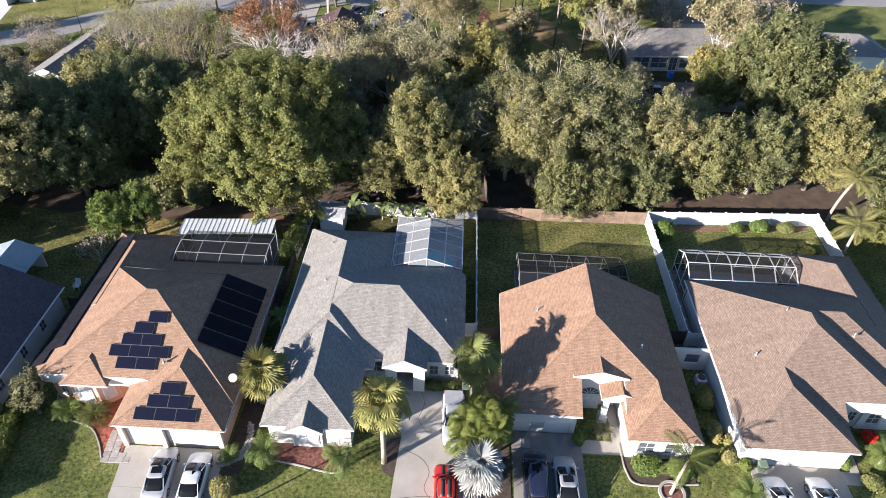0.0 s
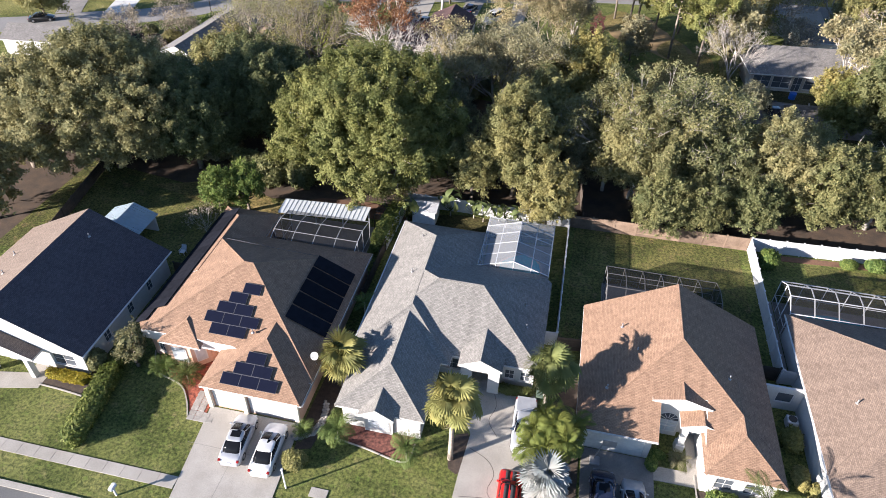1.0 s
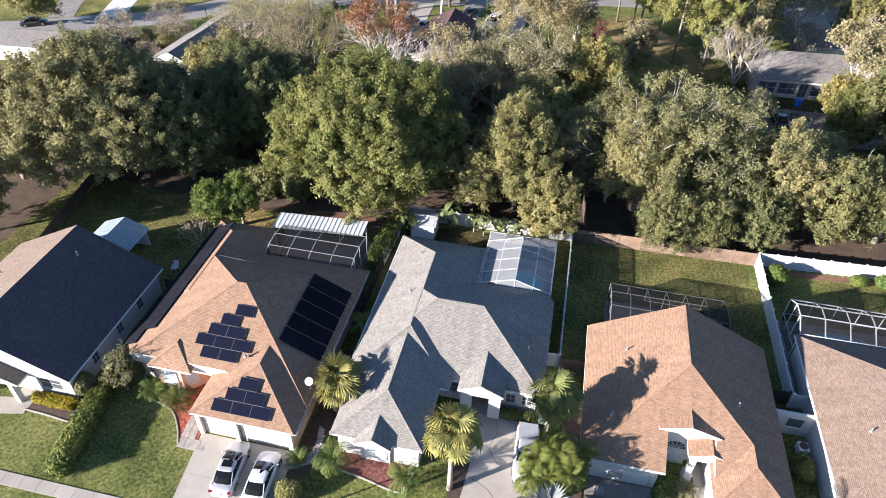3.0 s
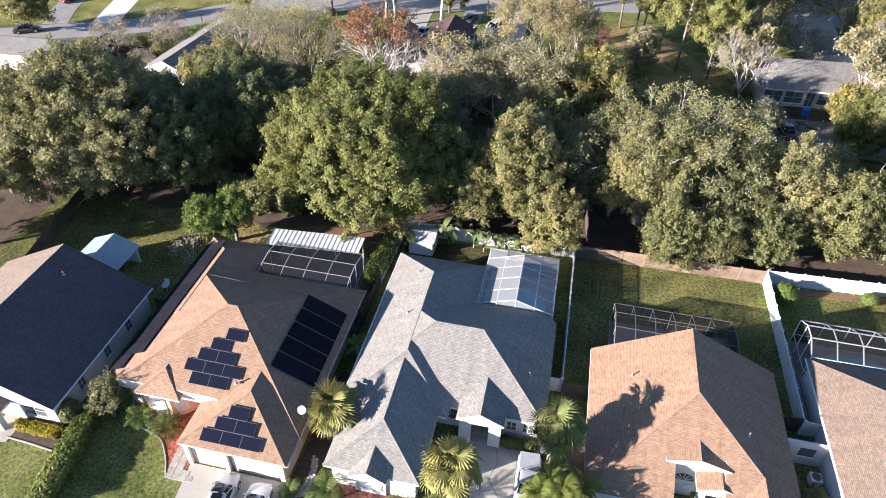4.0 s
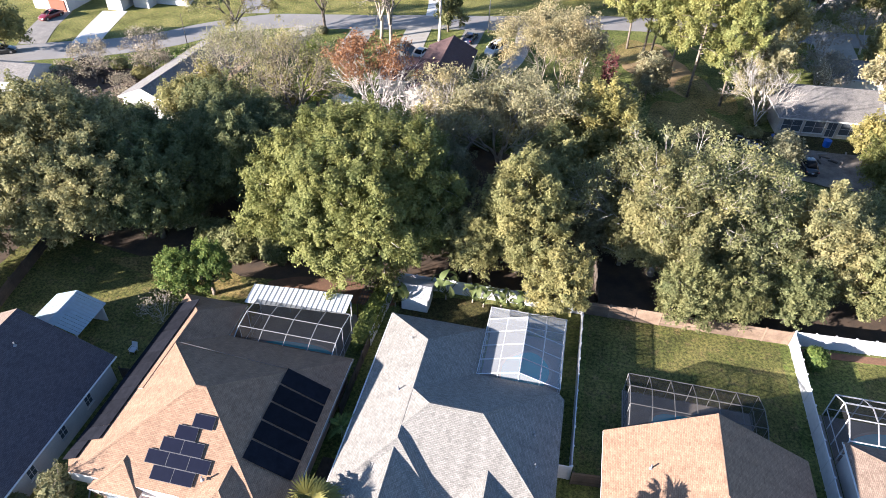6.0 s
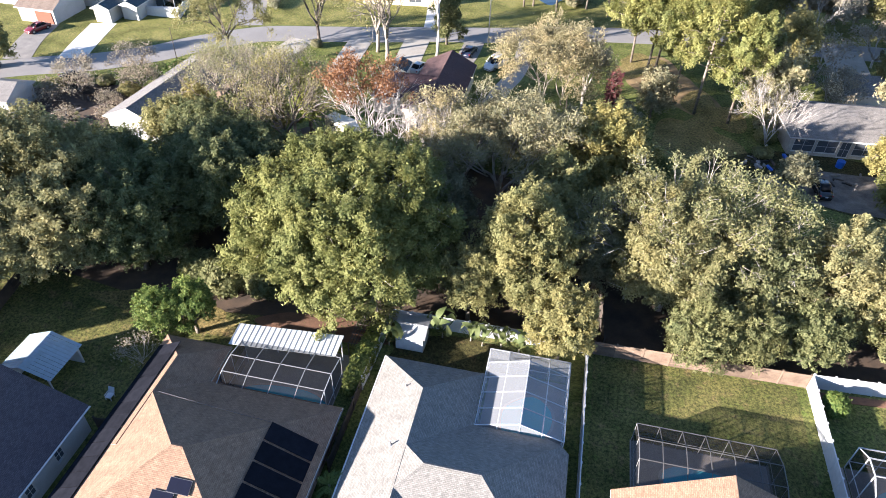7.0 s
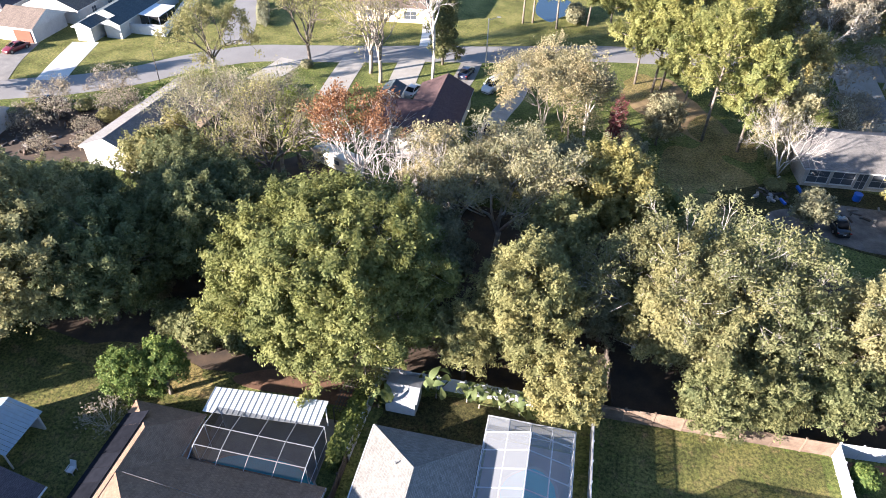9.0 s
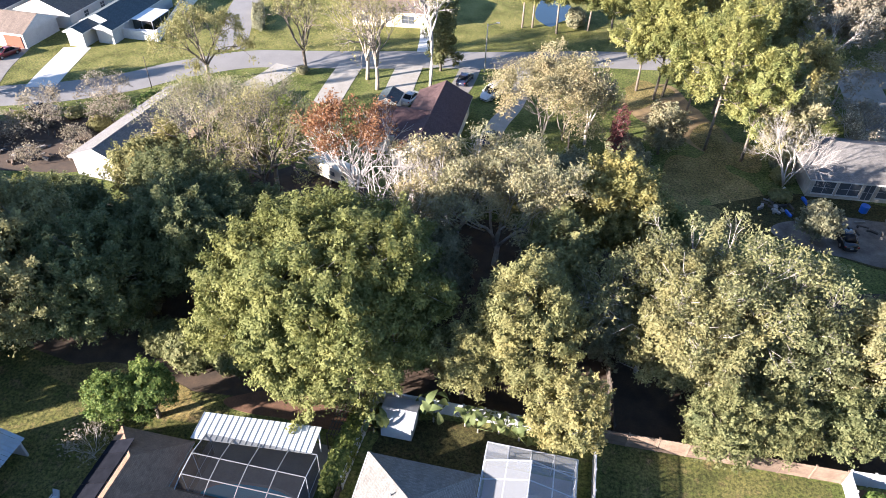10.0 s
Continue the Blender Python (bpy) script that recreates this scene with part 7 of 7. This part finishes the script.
for i, (x, y, H, r) in enumerate(((17.7, 114.9, 20, 7.2), (22.5, 113.0, 16.5, 6.0), (8.2, 131.8, 17, 5.0), (10.9, 129.3, 16, 5.0), (12.4, 130.8, 18.5, 5.4), (20.0, 127.0, 18, 6.0), (15.0, 122.0, 16.5, 5.4), (-13.5, 154.1, 16, 3.2), (-11.6, 154.8, 15, 3.0), (-6.7, 153.0, 17, 3.6), (-0.8, 156.2, 15, 3.4), (3.5, 153, 14, 3.2))):
    pine(x, y, H, r, 200 + i, "tall pine with bright yellow-green needle clumps")
pine(-24.8, 130.6, 15.5, 3.0, 230, "slim dark green conifer beside the far road", L_BELT, 0.1)


# ---- palms ----
def fan_leaf(rad, segs=15, petiole=0.9, sag=0.35, nod=40):
    """A fan frond: stalk, then a pleated fan, nodding from the stalk, that splits into pointed, drooping blades towards its rim."""
    turn = Matrix.Rotation(radians(nod), 3, "Y")
    rnd = random.Random(int(rad * 100) + segs)
    bm = bmesh.new()
    beam(bm, (0, 0, 0), (petiole, 0, petiole * 0.12), 0.035, 0.025)
    o = Vector((petiole, 0, petiole * 0.12))
    root = bm.verts.new(o)
    step = 250.0 / (segs - 1)
    for i in range(segs):
        mid = -125 + step * i + rnd.uniform(-1.5, 1.5)
        a = radians(mid)
        ln = rad * (0.70 + 0.30 * math.cos(a * 0.7)) * rnd.uniform(0.9, 1.08)
        at = lambda deg, f, dz: o + turn @ Vector((math.cos(radians(deg)) * ln * f, math.sin(radians(deg)) * ln * f, dz * ln))
        cut = rnd.uniform(0.40, 0.50)
        lo, hi = at(mid - step * 0.5, cut, -0.07 - sag * 0.10), at(mid + step * 0.5, cut, 0.05 - sag * 0.10)
        k0, k1 = at(mid - step * 0.24, 0.74, -0.03 - sag * 0.30), at(mid + step * 0.24, 0.74, 0.03 - sag * 0.30)
        e = at(mid, 0.98, -sag * rnd.uniform(0.5, 0.9))
        v = [root] + [bm.verts.new(p) for p in (lo, k0, e, k1, hi)]
        bm.faces.new((v[0], v[1], v[5]))
        bm.faces.new((v[1], v[2], v[4], v[5]))
        bm.faces.new((v[2], v[3], v[4]))
    return bm


def feather_leaf(ln, pairs=26, width=0.55, arch=0.5, blade=0.06):
    """A feather frond: an arched rib with two rows of hanging leaflets."""
    bm = bmesh.new()
    pts = [Vector((ln * f * (1 - 0.18 * f * f), 0, ln * (0.42 * f - arch * 1.15 * f * f))) for f in (i / 8 for i in range(9))]
    rib = []
    for i in range(pairs + 1):
        f = 0.999 * i / pairs
        k = min(7, int(f * 8))
        p = pts[k].lerp(pts[k + 1], f * 8 - k)
        w = 0.032 * (1 - 0.8 * f)
        rib.append((p, (pts[k + 1] - pts[k]).normalized(), [bm.verts.new(p + Vector((0, sy * w, 0))) for sy in (-1, 1)]))
    for (p, d, a), (p2, d2, b) in zip(rib, rib[1:]):
        bm.faces.new((a[0], b[0], b[1], a[1]))
    for i in range(2, pairs + 1):
        p, d, vs = rib[i]
        f = i / pairs
        for sy, root in zip((-1, 1), vs):
            w = width * (math.sin(math.pi * min(1, f * 0.9 + 0.08)) * 0.8 + 0.2)
            tip = p + d * w * 0.55 + Vector((0, sy * w, -w * 0.35))
            mid = p.lerp(tip, 0.5) + Vector((0, 0, 0.05 * w))
            bm.faces.new([root] + [bm.verts.new(x) for x in (mid + d * blade, tip, mid - d * blade)])
    return bm


def paddle_leaf(ln, wide):
    """A banana-like leaf: stalk and a broad arched blade folded along its rib."""
    bm = bmesh.new()
    tube(bm, [(0, 0, 0), (ln * 0.12, 0, ln * 0.35), (ln * 0.28, 0, ln * 0.62)], [0.04, 0.032, 0.02], 5)
    mid, lf, rt = [], [], []
    for i in range(8):
        f = i / 7
        p = Vector((ln * (0.28 + 0.5 * f), 0, ln * (0.62 + 0.28 * f - 0.42 * f * f)))
        w = wide * math.sin(math.pi * (0.06 + 0.9 * f)) * (1 - 0.2 * f)
        mid.append(bm.verts.new(p))
        lf.append(bm.verts.new(p + Vector((0, w, 0.12 * w))))
        rt.append(bm.verts.new(p + Vector((0, -w, 0.12 * w))))
    for i in range(7):
        bm.faces.new((mid[i], lf[i], lf[i + 1], mid[i + 1]))
        bm.faces.new((mid[i], mid[i + 1], rt[i + 1], rt[i]))
    return bm


FRONDS = {}


def frond_mesh(kind, mat):
    key = (kind, mat.name)
    if key not in FRONDS:
        bm = {"fan": lambda: fan_leaf(0.92, 19, 1.2, 0.45, 42), "bigfan": lambda: fan_leaf(1.15, 23, 1.0, 0.28, 28), "feather": lambda: feather_leaf(3.1, 40, 0.62, 0.5, 0.026), "small": lambda: feather_leaf(1.25, 24, 0.32, 0.55, 0.014), "paddle": lambda: paddle_leaf(2.6, 0.36), "clump": lambda: feather_leaf(1.9, 17, 0.66, 0.6, 0.06)}[kind]()
        FRONDS[key] = meshed("frond", bm, mat)
    return FRONDS[key]


def palm(x, y, h, kind, mat, count, seed, label, trunk_r=0.16, low=-50, high=75, scale=1.0, dead=0, name="palm_tree", category="palm", group="garden palms", lean=(0, 0), twist=0.0):
    """A palm: ringed trunk and a head of single fronds from upright to hanging."""
    rnd = random.Random(seed)
    t = thing(name, x, y, 0, label, category, group)
    if h > 0.3:
        pts = [(lean[0] * f * f, lean[1] * f * f, h * f) for f in (0, 0.2, 0.4, 0.6, 0.8, 1.0)]
        bm = tube(bmesh.new(), pts, [trunk_r * k for k in (1.35, 1.05, 1.0, 0.95, 0.95, 0.8)], 10)
        part("trunk", bm, PALMBARK, t, free=True)
    for i in range(count + dead):
        dry = i >= count
        f = rnd.random() if dry else (i + 0.5) / count
        tilt = rnd.uniform(-85, -60) if dry else high + (low - high) * f ** 0.85 + rnd.uniform(-13, 13)
        o = hang(new("frond", frond_mesh(kind, L_DEAD if dry else mat)), t, True)
        s = scale * rnd.uniform(0.72, 1.15)
        o.matrix_basis = pose(lean[0], lean[1], h - (0.25 if dry else 0.0) + rnd.uniform(-0.1, 0.1), 0, 0, i * 137.5 + rnd.uniform(-12, 12)) @ pose(0, 0, 0, rnd.uniform(-35, 35), -tilt, 0) @ Matrix.Scale(s, 4)
    return t


palm(-3.6, 28.3, 7.6, "fan", L_FAN, 58, 1, "tall fan palm with a skirt of yellowing fronds", 0.19, -76, 80, 1.3, 14)
palm(3.3, 34.5, 5.9, "fan", L_DEEPPALM, 60, 2, "green fan palm beside the driveway", 0.2, -78, 80, 1.26, 8)
palm(-14.4, 33.4, 3.9, "bigfan", L_FAN, 40, 3, "stout yellow-green fan palm between two houses", 0.2, -60, 78, 1.22, 6)
palm(4.1, 26.6, 2.7, "bigfan", L_BLUE, 56, 4, "silver-blue fan palm with stiff fronds", 0.25, -60, 86, 1.16)
palm(-12.9, 27.9, 1.5, "small", L_PALM, 34, 5, "low arching pygmy palm by the garage window", 0.12, -40, 72, 1.5)
palm(-7.0, 27.5, 1.6, "small", L_PALM, 34, 6, "low arching pygmy palm by the garage corner", 0.12, -40, 72, 1.5)
palm(-14.9, 41.6, 2.4, "feather", L_PALM, 12, 7, "slim feather palm between two houses", 0.1, -20, 70, 0.55)
palm(19.2, 26.9, 4.3, "feather", L_FAN, 17, 8, "young queen palm with drooping feather fronds", 0.13, -35, 60, 0.9, lean=(0.4, 0.4))
palm(46.9, 65.0, 6.6, "feather", L_YELLOW, 20, 9, "tall queen palm with bright drooping fronds", 0.17, -40, 65, 1.1, lean=(0.6, -0.8))
palm(46.0, 58.3, 4.4, "feather", L_YELLOW, 18, 10, "queen palm with bright drooping fronds", 0.16, -40, 65, 1.1)
palm(-16.0, 27.9, 0.35, "small", L_PALM, 30, 11, "low cycad beside the garage corner", 0.12, -10, 60, 0.95, name="cycad", category="cycad")
palm(-30.6, 31.4, 0.35, "small", L_PALM, 34, 12, "dark green cycad in the red mulch bed", 0.12, -10, 60, 1.5, name="cycad", category="cycad")
palm(-28.1, 30.9, 0.7, "small", L_FAN, 34, 13, "arching pygmy palm in the red mulch bed", 0.1, -25, 65, 1.5)
palm(14.6, 32.2, 0.3, "small", L_DARK, 26, 14, "dark green cycad in the small front lawn", 0.12, -10, 60, 1.0, name="cycad", category="cycad")
palm(25.2, 26.8, 0.8, "small", L_PALM, 30, 15, "low palm beside the driveway", 0.1, -30, 65, 1.3)
palm(37.2, 30.6, 1.4, "small", L_PALM, 34, 16, "bushy low palm at the front door", 0.12, -30, 70, 1.5)
# clump palms beside the driveway
for i, (x, y, h, n, s, dx) in enumerate(((3.4, 29.2, 2.7, 16, 0.95, -0.9), (4.0, 28.7, 3.3, 18, 1.0, -0.3), (5.0, 29.4, 4.0, 18, 1.0, 0.2), (3.5, 30.7, 3.0, 18, 1.0, -0.7), (4.5, 30.6, 4.2, 20, 1.05, -0.2), (5.3, 31.3, 3.4, 18, 1.0, 0.3), (3.8, 32.0, 3.2, 18, 0.95, -0.3))):
    palm(x, y, h, "clump", L_PADDLE, n + 2, 40 + i, "bushy yellow-green clump palm beside the driveway", 0.09, -35, 82, s, group="clump palms", lean=(dx, -0.2))
# banana plants
for i, (x, y, h, n, s) in enumerate(((-15.0, 58.2, 0.6, 13, 0.95), (-10.2, 60.4, 0.8, 14, 1.05), (-6.2, 60.2, 0.6, 13, 0.95), (-4.4, 60.5, 0.5, 12, 0.85), (-2.6, 60.2, 0.5, 12, 0.85), (-7.4, 60.6, 0.5, 11, 0.8))):
    palm(x, y, h, "paddle", L_BANANA, n, 60 + i, "banana plant with torn broad leaves at the white fence", 0.07, 35, 88, s, name="banana_plant", category="plant", group="banana plants")


# ---- hedges and shrubs ----
def shrub(x, y, rx, ry, h, leaf, seed, label, per=None, size=0.15, boxy=0.0, turn=0.0, category="shrub", name="shrub", group="garden shrubs"):
    """A clipped or loose shrub: stems and a dense coat of leaves."""
    rnd = np.random.default_rng(seed)
    t = thing(name, x, y, 0, label, category, group, turn=turn)
    bm = bmesh.new()
    for i in range(5):
        a = i * 1.26
        limb(bm, rnd, (0.1 * math.cos(a), 0.1 * math.sin(a), 0), (rx * 0.5 * math.cos(a), ry * 0.5 * math.sin(a), h * 0.7), 0.03, 0.01, 4, 2, 0.05)
    part("stems", bm, BARK, t, free=True)
    area = 2 * math.pi * rx * ry + 2 * (rx + ry) * h
    k = int(per or area * 130)
    d = rnd.normal(size=(k, 3))
    d /= np.linalg.norm(d, axis=1, keepdims=True)
    if boxy:
        m = np.abs(d).max(axis=1, keepdims=True)
        d = d * (1 - boxy) + d / m * boxy * 0.9
    bumpy = 1 + 0.07 * np.sin(d[:, 0:1] * rx * 4 + seed) + 0.07 * np.sin(d[:, 1:2] * ry * 4.7) + 0.05 * rnd.normal(size=(k, 1))
    c = d * bumpy * rnd.uniform(0.8, 1.0, (k, 1)) * np.array([rx, ry, h / 2]) + np.array([0, 0, h / 2])
    c[:, 2] = np.maximum(c[:, 2], 0.05)
    n = d + np.array([0, 0, 0.4]) + rnd.normal(size=(k, 3)) * 0.5
    quads("foliage", c, n, size * rnd.uniform(0.6, 1.4, k), leaf, 1.4, rnd, t)
    return t


shrub(-34.3, 26.6, 1.0, 4.5, 1.5, L_HEDGE, 1, "long clipped bright green hedge on the lawn", 13000, 0.16, 0.85, 8, "hedge", "hedge")
shrub(-38.3, 28.4, 2.2, 0.55, 0.8, L_GOLD, 2, "low golden-leaved hedge under the window", 3500, 0.13, 0.7, 0, "hedge", "hedge")
shrub(-16.5, 55.0, 0.9, 4.0, 2.6, L_HEDGE, 3, "tall bright green hedge beside the white fence", 7500, 0.18, 0.6, -3, "hedge", "hedge")
shrub(0.6, 36.0, 1.9, 0.45, 0.8, L_OAK, 4, "low clipped green hedge under the front windows", 3000, 0.13, 0.75, 0, "hedge", "hedge")
shrub(-15.6, 24.9, 0.95, 0.9, 1.5, L_YELLOW, 5, "round clipped pale yellow-green bush on the lawn", 3000, 0.14)
tree(-33.2, 31.2, 5.4, 1.9, 1.8, 0.8, L_MAGNOLIA, 71, "small dark olive magnolia tree at the house corner", 90, 0.19, 0.55, 40, lumps=0.5, fill=0.8, category="tree", group="garden trees")
shrub(-36.4, 30.2, 0.9, 0.9, 2.2, L_GREY, 7, "loose grey-green bush at the house corner", 2200, 0.16)
shrub(6.4, 31.0, 0.5, 0.55, 1.4, L_BRIGHT, 8, "round green bush at the garage corner", 1600, 0.13)
shrub(12.4, 31.2, 0.5, 0.6, 1.0, L_BRIGHT, 9, "clipped green bush at the garage corner", 1600, 0.13)
shrub(12.9, 32.3, 0.7, 0.5, 0.7, L_BRIGHT, 10, "low green bush by the front lawn", 1400, 0.13)
shrub(17.6, 28.9, 1.3, 0.9, 1.4, L_BRIGHT, 11, "low bright green bush below the window", 2600, 0.13)
shrub(20.4, 28.8, 1.3, 0.8, 1.25, L_BRIGHT, 12, "low bright green bush below the window", 2400, 0.13)
shrub(23.9, 36.1, 0.9, 1.2, 1.6, L_OAK, 13, "green bush beside the white wall", 2600, 0.15)
shrub(24.0, 32.6, 0.7, 1.0, 1.3, L_YELLOW, 14, "yellow-green bush beside the white wall", 2200, 0.16)
shrub(24.6, 30.2, 0.7, 0.7, 1.2, L_YELLOW, 15, "yellow-green bush at the garage corner", 1800, 0.16)
shrub(25.7, 59.9, 1.1, 1.2, 2.2, L_BRIGHT, 16, "bright green bush inside the white fence", 3000, 0.17)
shrub(34.6, 61.6, 0.9, 0.7, 1.2, L_BRIGHT, 17, "green bush along the white fence", 1800, 0.15)
shrub(37.4, 61.8, 1.1, 0.8, 1.6, L_BRIGHT, 18, "green bush along the white fence", 2200, 0.15)
shrub(40.6, 62.0, 1.0, 0.8, 1.3, L_OAK, 19, "green bush along the white fence", 2000, 0.15)
shrub(42.6, 58.8, 0.9, 1.1, 1.2, L_OAK, 20, "green bush in the garden corner", 2000, 0.15)
shrub(34.1, 30.3, 0.6, 0.6, 0.9, L_BRIGHT, 21, "round green bush beside the garage", 1500, 0.13)
shrub(39.0, 27.8, 0.9, 0.9, 1.3, L_OAK, 22, "green bush on the front lawn", 2000, 0.15)
shrub(-63.5, 106.0, 2.4, 3.0, 2.6, L_BRIGHT, 23, "green bushes by the far road", 3500, 0.24, group="far shrubs")
shrub(-47.0, 123.2, 1.0, 1.0, 1.4, L_DARK, 24, "dark green bush below the street tree", 1200, 0.18, group="far shrubs")
shrub(-64.2, 144.0, 1.3, 7.0, 1.6, L_DARK, 25, "dark green hedge beside the side road", 4500, 0.22, 0.6, 24, "hedge", "hedge", "far shrubs")
shrub(6.0, 110.0, 2.6, 2.4, 3.2, L_DARK, 26, "dark green undergrowth below the trees", 3500, 0.24, group="far shrubs")
shrub(-13.0, 93.0, 3.0, 3.0, 3.4, L_DARK, 27, "dark undergrowth below the trees", 4000, 0.26, group="far shrubs")
shrub(28.0, 78.0, 3.5, 3.0, 3.6, L_DARK, 28, "dark undergrowth below the trees", 4500, 0.26, group="far shrubs")
shrub(9.0, 77.5, 3.2, 3.0, 3.4, L_OAK, 29, "undergrowth below the trees", 4500, 0.26, group="far shrubs")
shrub(38.0, 80.0, 3.5, 3.5, 3.2, L_DARK, 30, "dark undergrowth below the trees", 4500, 0.26, group="far shrubs")
shrub(-42.5, 66.0, 3.0, 2.6, 3.0, L_DARK, 31, "dark undergrowth below the oak", 4000, 0.26, group="far shrubs")
shrub(-30.5, 66.0, 2.6, 2.6, 3.2, L_DARK, 32, "dark undergrowth between the oaks", 4000, 0.26, group="far shrubs")

for i, (x, y, rx, h) in enumerate(((27.0, 108.6, 1.6, 2.4), (27.4, 112.0, 1.8, 3.0), (26.2, 104.4, 1.5, 1.4), (31.0, 103.6, 1.4, 1.0))):
    shrub(x, y, rx, rx * 0.9, h, L_DARK if i % 2 else L_OLIVE, 60 + i, "overgrown bush beside the screened porch", 1800, 0.2, group="far shrubs")
for i, (x, y, h) in enumerate(((-72.0, 88.5, 2.4), (-77.5, 92.5, 3.0), (-69.0, 94.5, 2.6), (-80.5, 95.0, 2.8), (-75.5, 97.5, 3.2), (-66.5, 90.5, 2.2))):
    twiggy(x, y, h, h * 0.8, 0.3, L_TAN, 170 + i, "leafless grey brush in the overgrown yard", BARK, 2, 0.12, "far trees", r0=0.05, levels=5, category="shrub")
shrub(37.4, 33.0, 0.7, 0.6, 0.8, L_FLOWER, 33, "bush with bright red flowers by the front door", 900, 0.12)
shrub(25.8, 29.6, 0.55, 0.6, 1.0, L_HEDGE, 34, "round green bush at the garage corner", 1500, 0.13)
shrub(25.2, 31.6, 0.6, 0.8, 1.1, L_YELLOW, 35, "yellow-green bush at the garage wall", 1800, 0.15)
shrub(34.1, 31.6, 0.4, 0.5, 0.8, L_HEDGE, 36, "small clipped round bush beside the garage", 1200, 0.12)
shrub(35.6, 28.6, 0.8, 0.8, 1.0, L_OAK, 37, "loose green bush on the front lawn", 1600, 0.14)
shrub(-3.5, 160.0, 2.0, 5.0, 2.2, L_DARK, 38, "dark reeds and bushes beside the pond", 2500, 0.3, group="far shrubs")

for i, (x, y, rx, h) in enumerate(((-33.5, 61.5, 2.4, 4.2), (-29.6, 62.0, 2.2, 4.0), (-36.8, 62.5, 2.2, 3.6), (-31.5, 64.5, 2.6, 5.0))):
    shrub(x, y, rx, rx * 0.9, h, L_BELT, 40 + i, "dark green undergrowth below the oaks", 3200, 0.24, group="undergrowth")
for i, (x, y, rx, h) in enumerate(((-79.5, 97.0, 1.6, 1.8), (-68.0, 98.5, 1.6, 2.0), (-73.5, 100.5, 1.4, 1.6))):
    shrub(x, y, rx, rx, h, L_OLIVE, 50 + i, "straggling green bush in the overgrown yard", 1600, 0.2, group="far shrubs")

# ---- pieces of the paving, last ----
for x0, x1 in ((-62, -24.0), (-16.5, -3.2), (12.9, 26.0)):
    n = int((x1 - x0) / 1.5)
    half = (x1 - x0) / n / 2 - 0.008
    slab_mesh = meshed("paving_slab", boxed(-half, -0.52, 0.02, half, 0.52, 0.06, bevel=0.008), CONCRETE)
    for i in range(n):
        o = hang(new("paving_slab", slab_mesh), pave, True)
        o.matrix_basis = pose(x0 + (x1 - x0) * (i + 0.5) / n, 0.04, 0)
border = thing("stone_border", -15.9, 28.5, 0, "curved border of pale rough stones round the cycad", "edging", kind="structure")
rock = bmesh.new()
bmesh.ops.create_icosphere(rock, subdivisions=2, radius=0.2)
for v in rock.verts:
    v.co = Vector((v.co.x * 1.15, v.co.y * 0.85, v.co.z * 0.6)) * (1 + 0.12 * math.sin(v.co.x * 23 + v.co.y * 17))
rock = meshed("stone", rock, PAVER)
line = smooth_line([Vector(p) for p in ((-15.2, 31.2), (-14.9, 29.6), (-15.2, 28.3), (-15.95, 27.65), (-16.7, 27.3))], 5)
for i, p in enumerate(line):
    for off in (-0.14, 0.16):
        o = hang(new("stone", rock), border, True)
        o.matrix_basis = pose(p.x + 15.9 + off * 0.9, p.y - 28.5 - off * 0.7, 0.05, 0, 0, i * 71 + off * 300) @ Matrix.Scale(0.8 + 0.3 * abs(math.sin(i * 2.7 + off)), 4)
flag = meshed("flagstone", boxed(-0.30, -0.24, 0.0, 0.30, 0.24, 0.07, bevel=0.015), PAVER)
spots = [(0.12 + 0.62 * (i % 2) - 0.05 * (i // 2), -2.35 + 0.5 * (i // 2)) for i in range(12)] + [(1.3, -2.35), (1.3, -1.9), (1.78, -2.3)]
for i, (x, y) in enumerate(spots):
    o = hang(new("flagstone", flag), st, True)
    o.matrix_basis = pose(x + 0.02 * math.sin(i * 3.1), y, 0.004 * math.sin(i * 1.7), 0, 0, 2.5 * math.sin(i * 2.3))
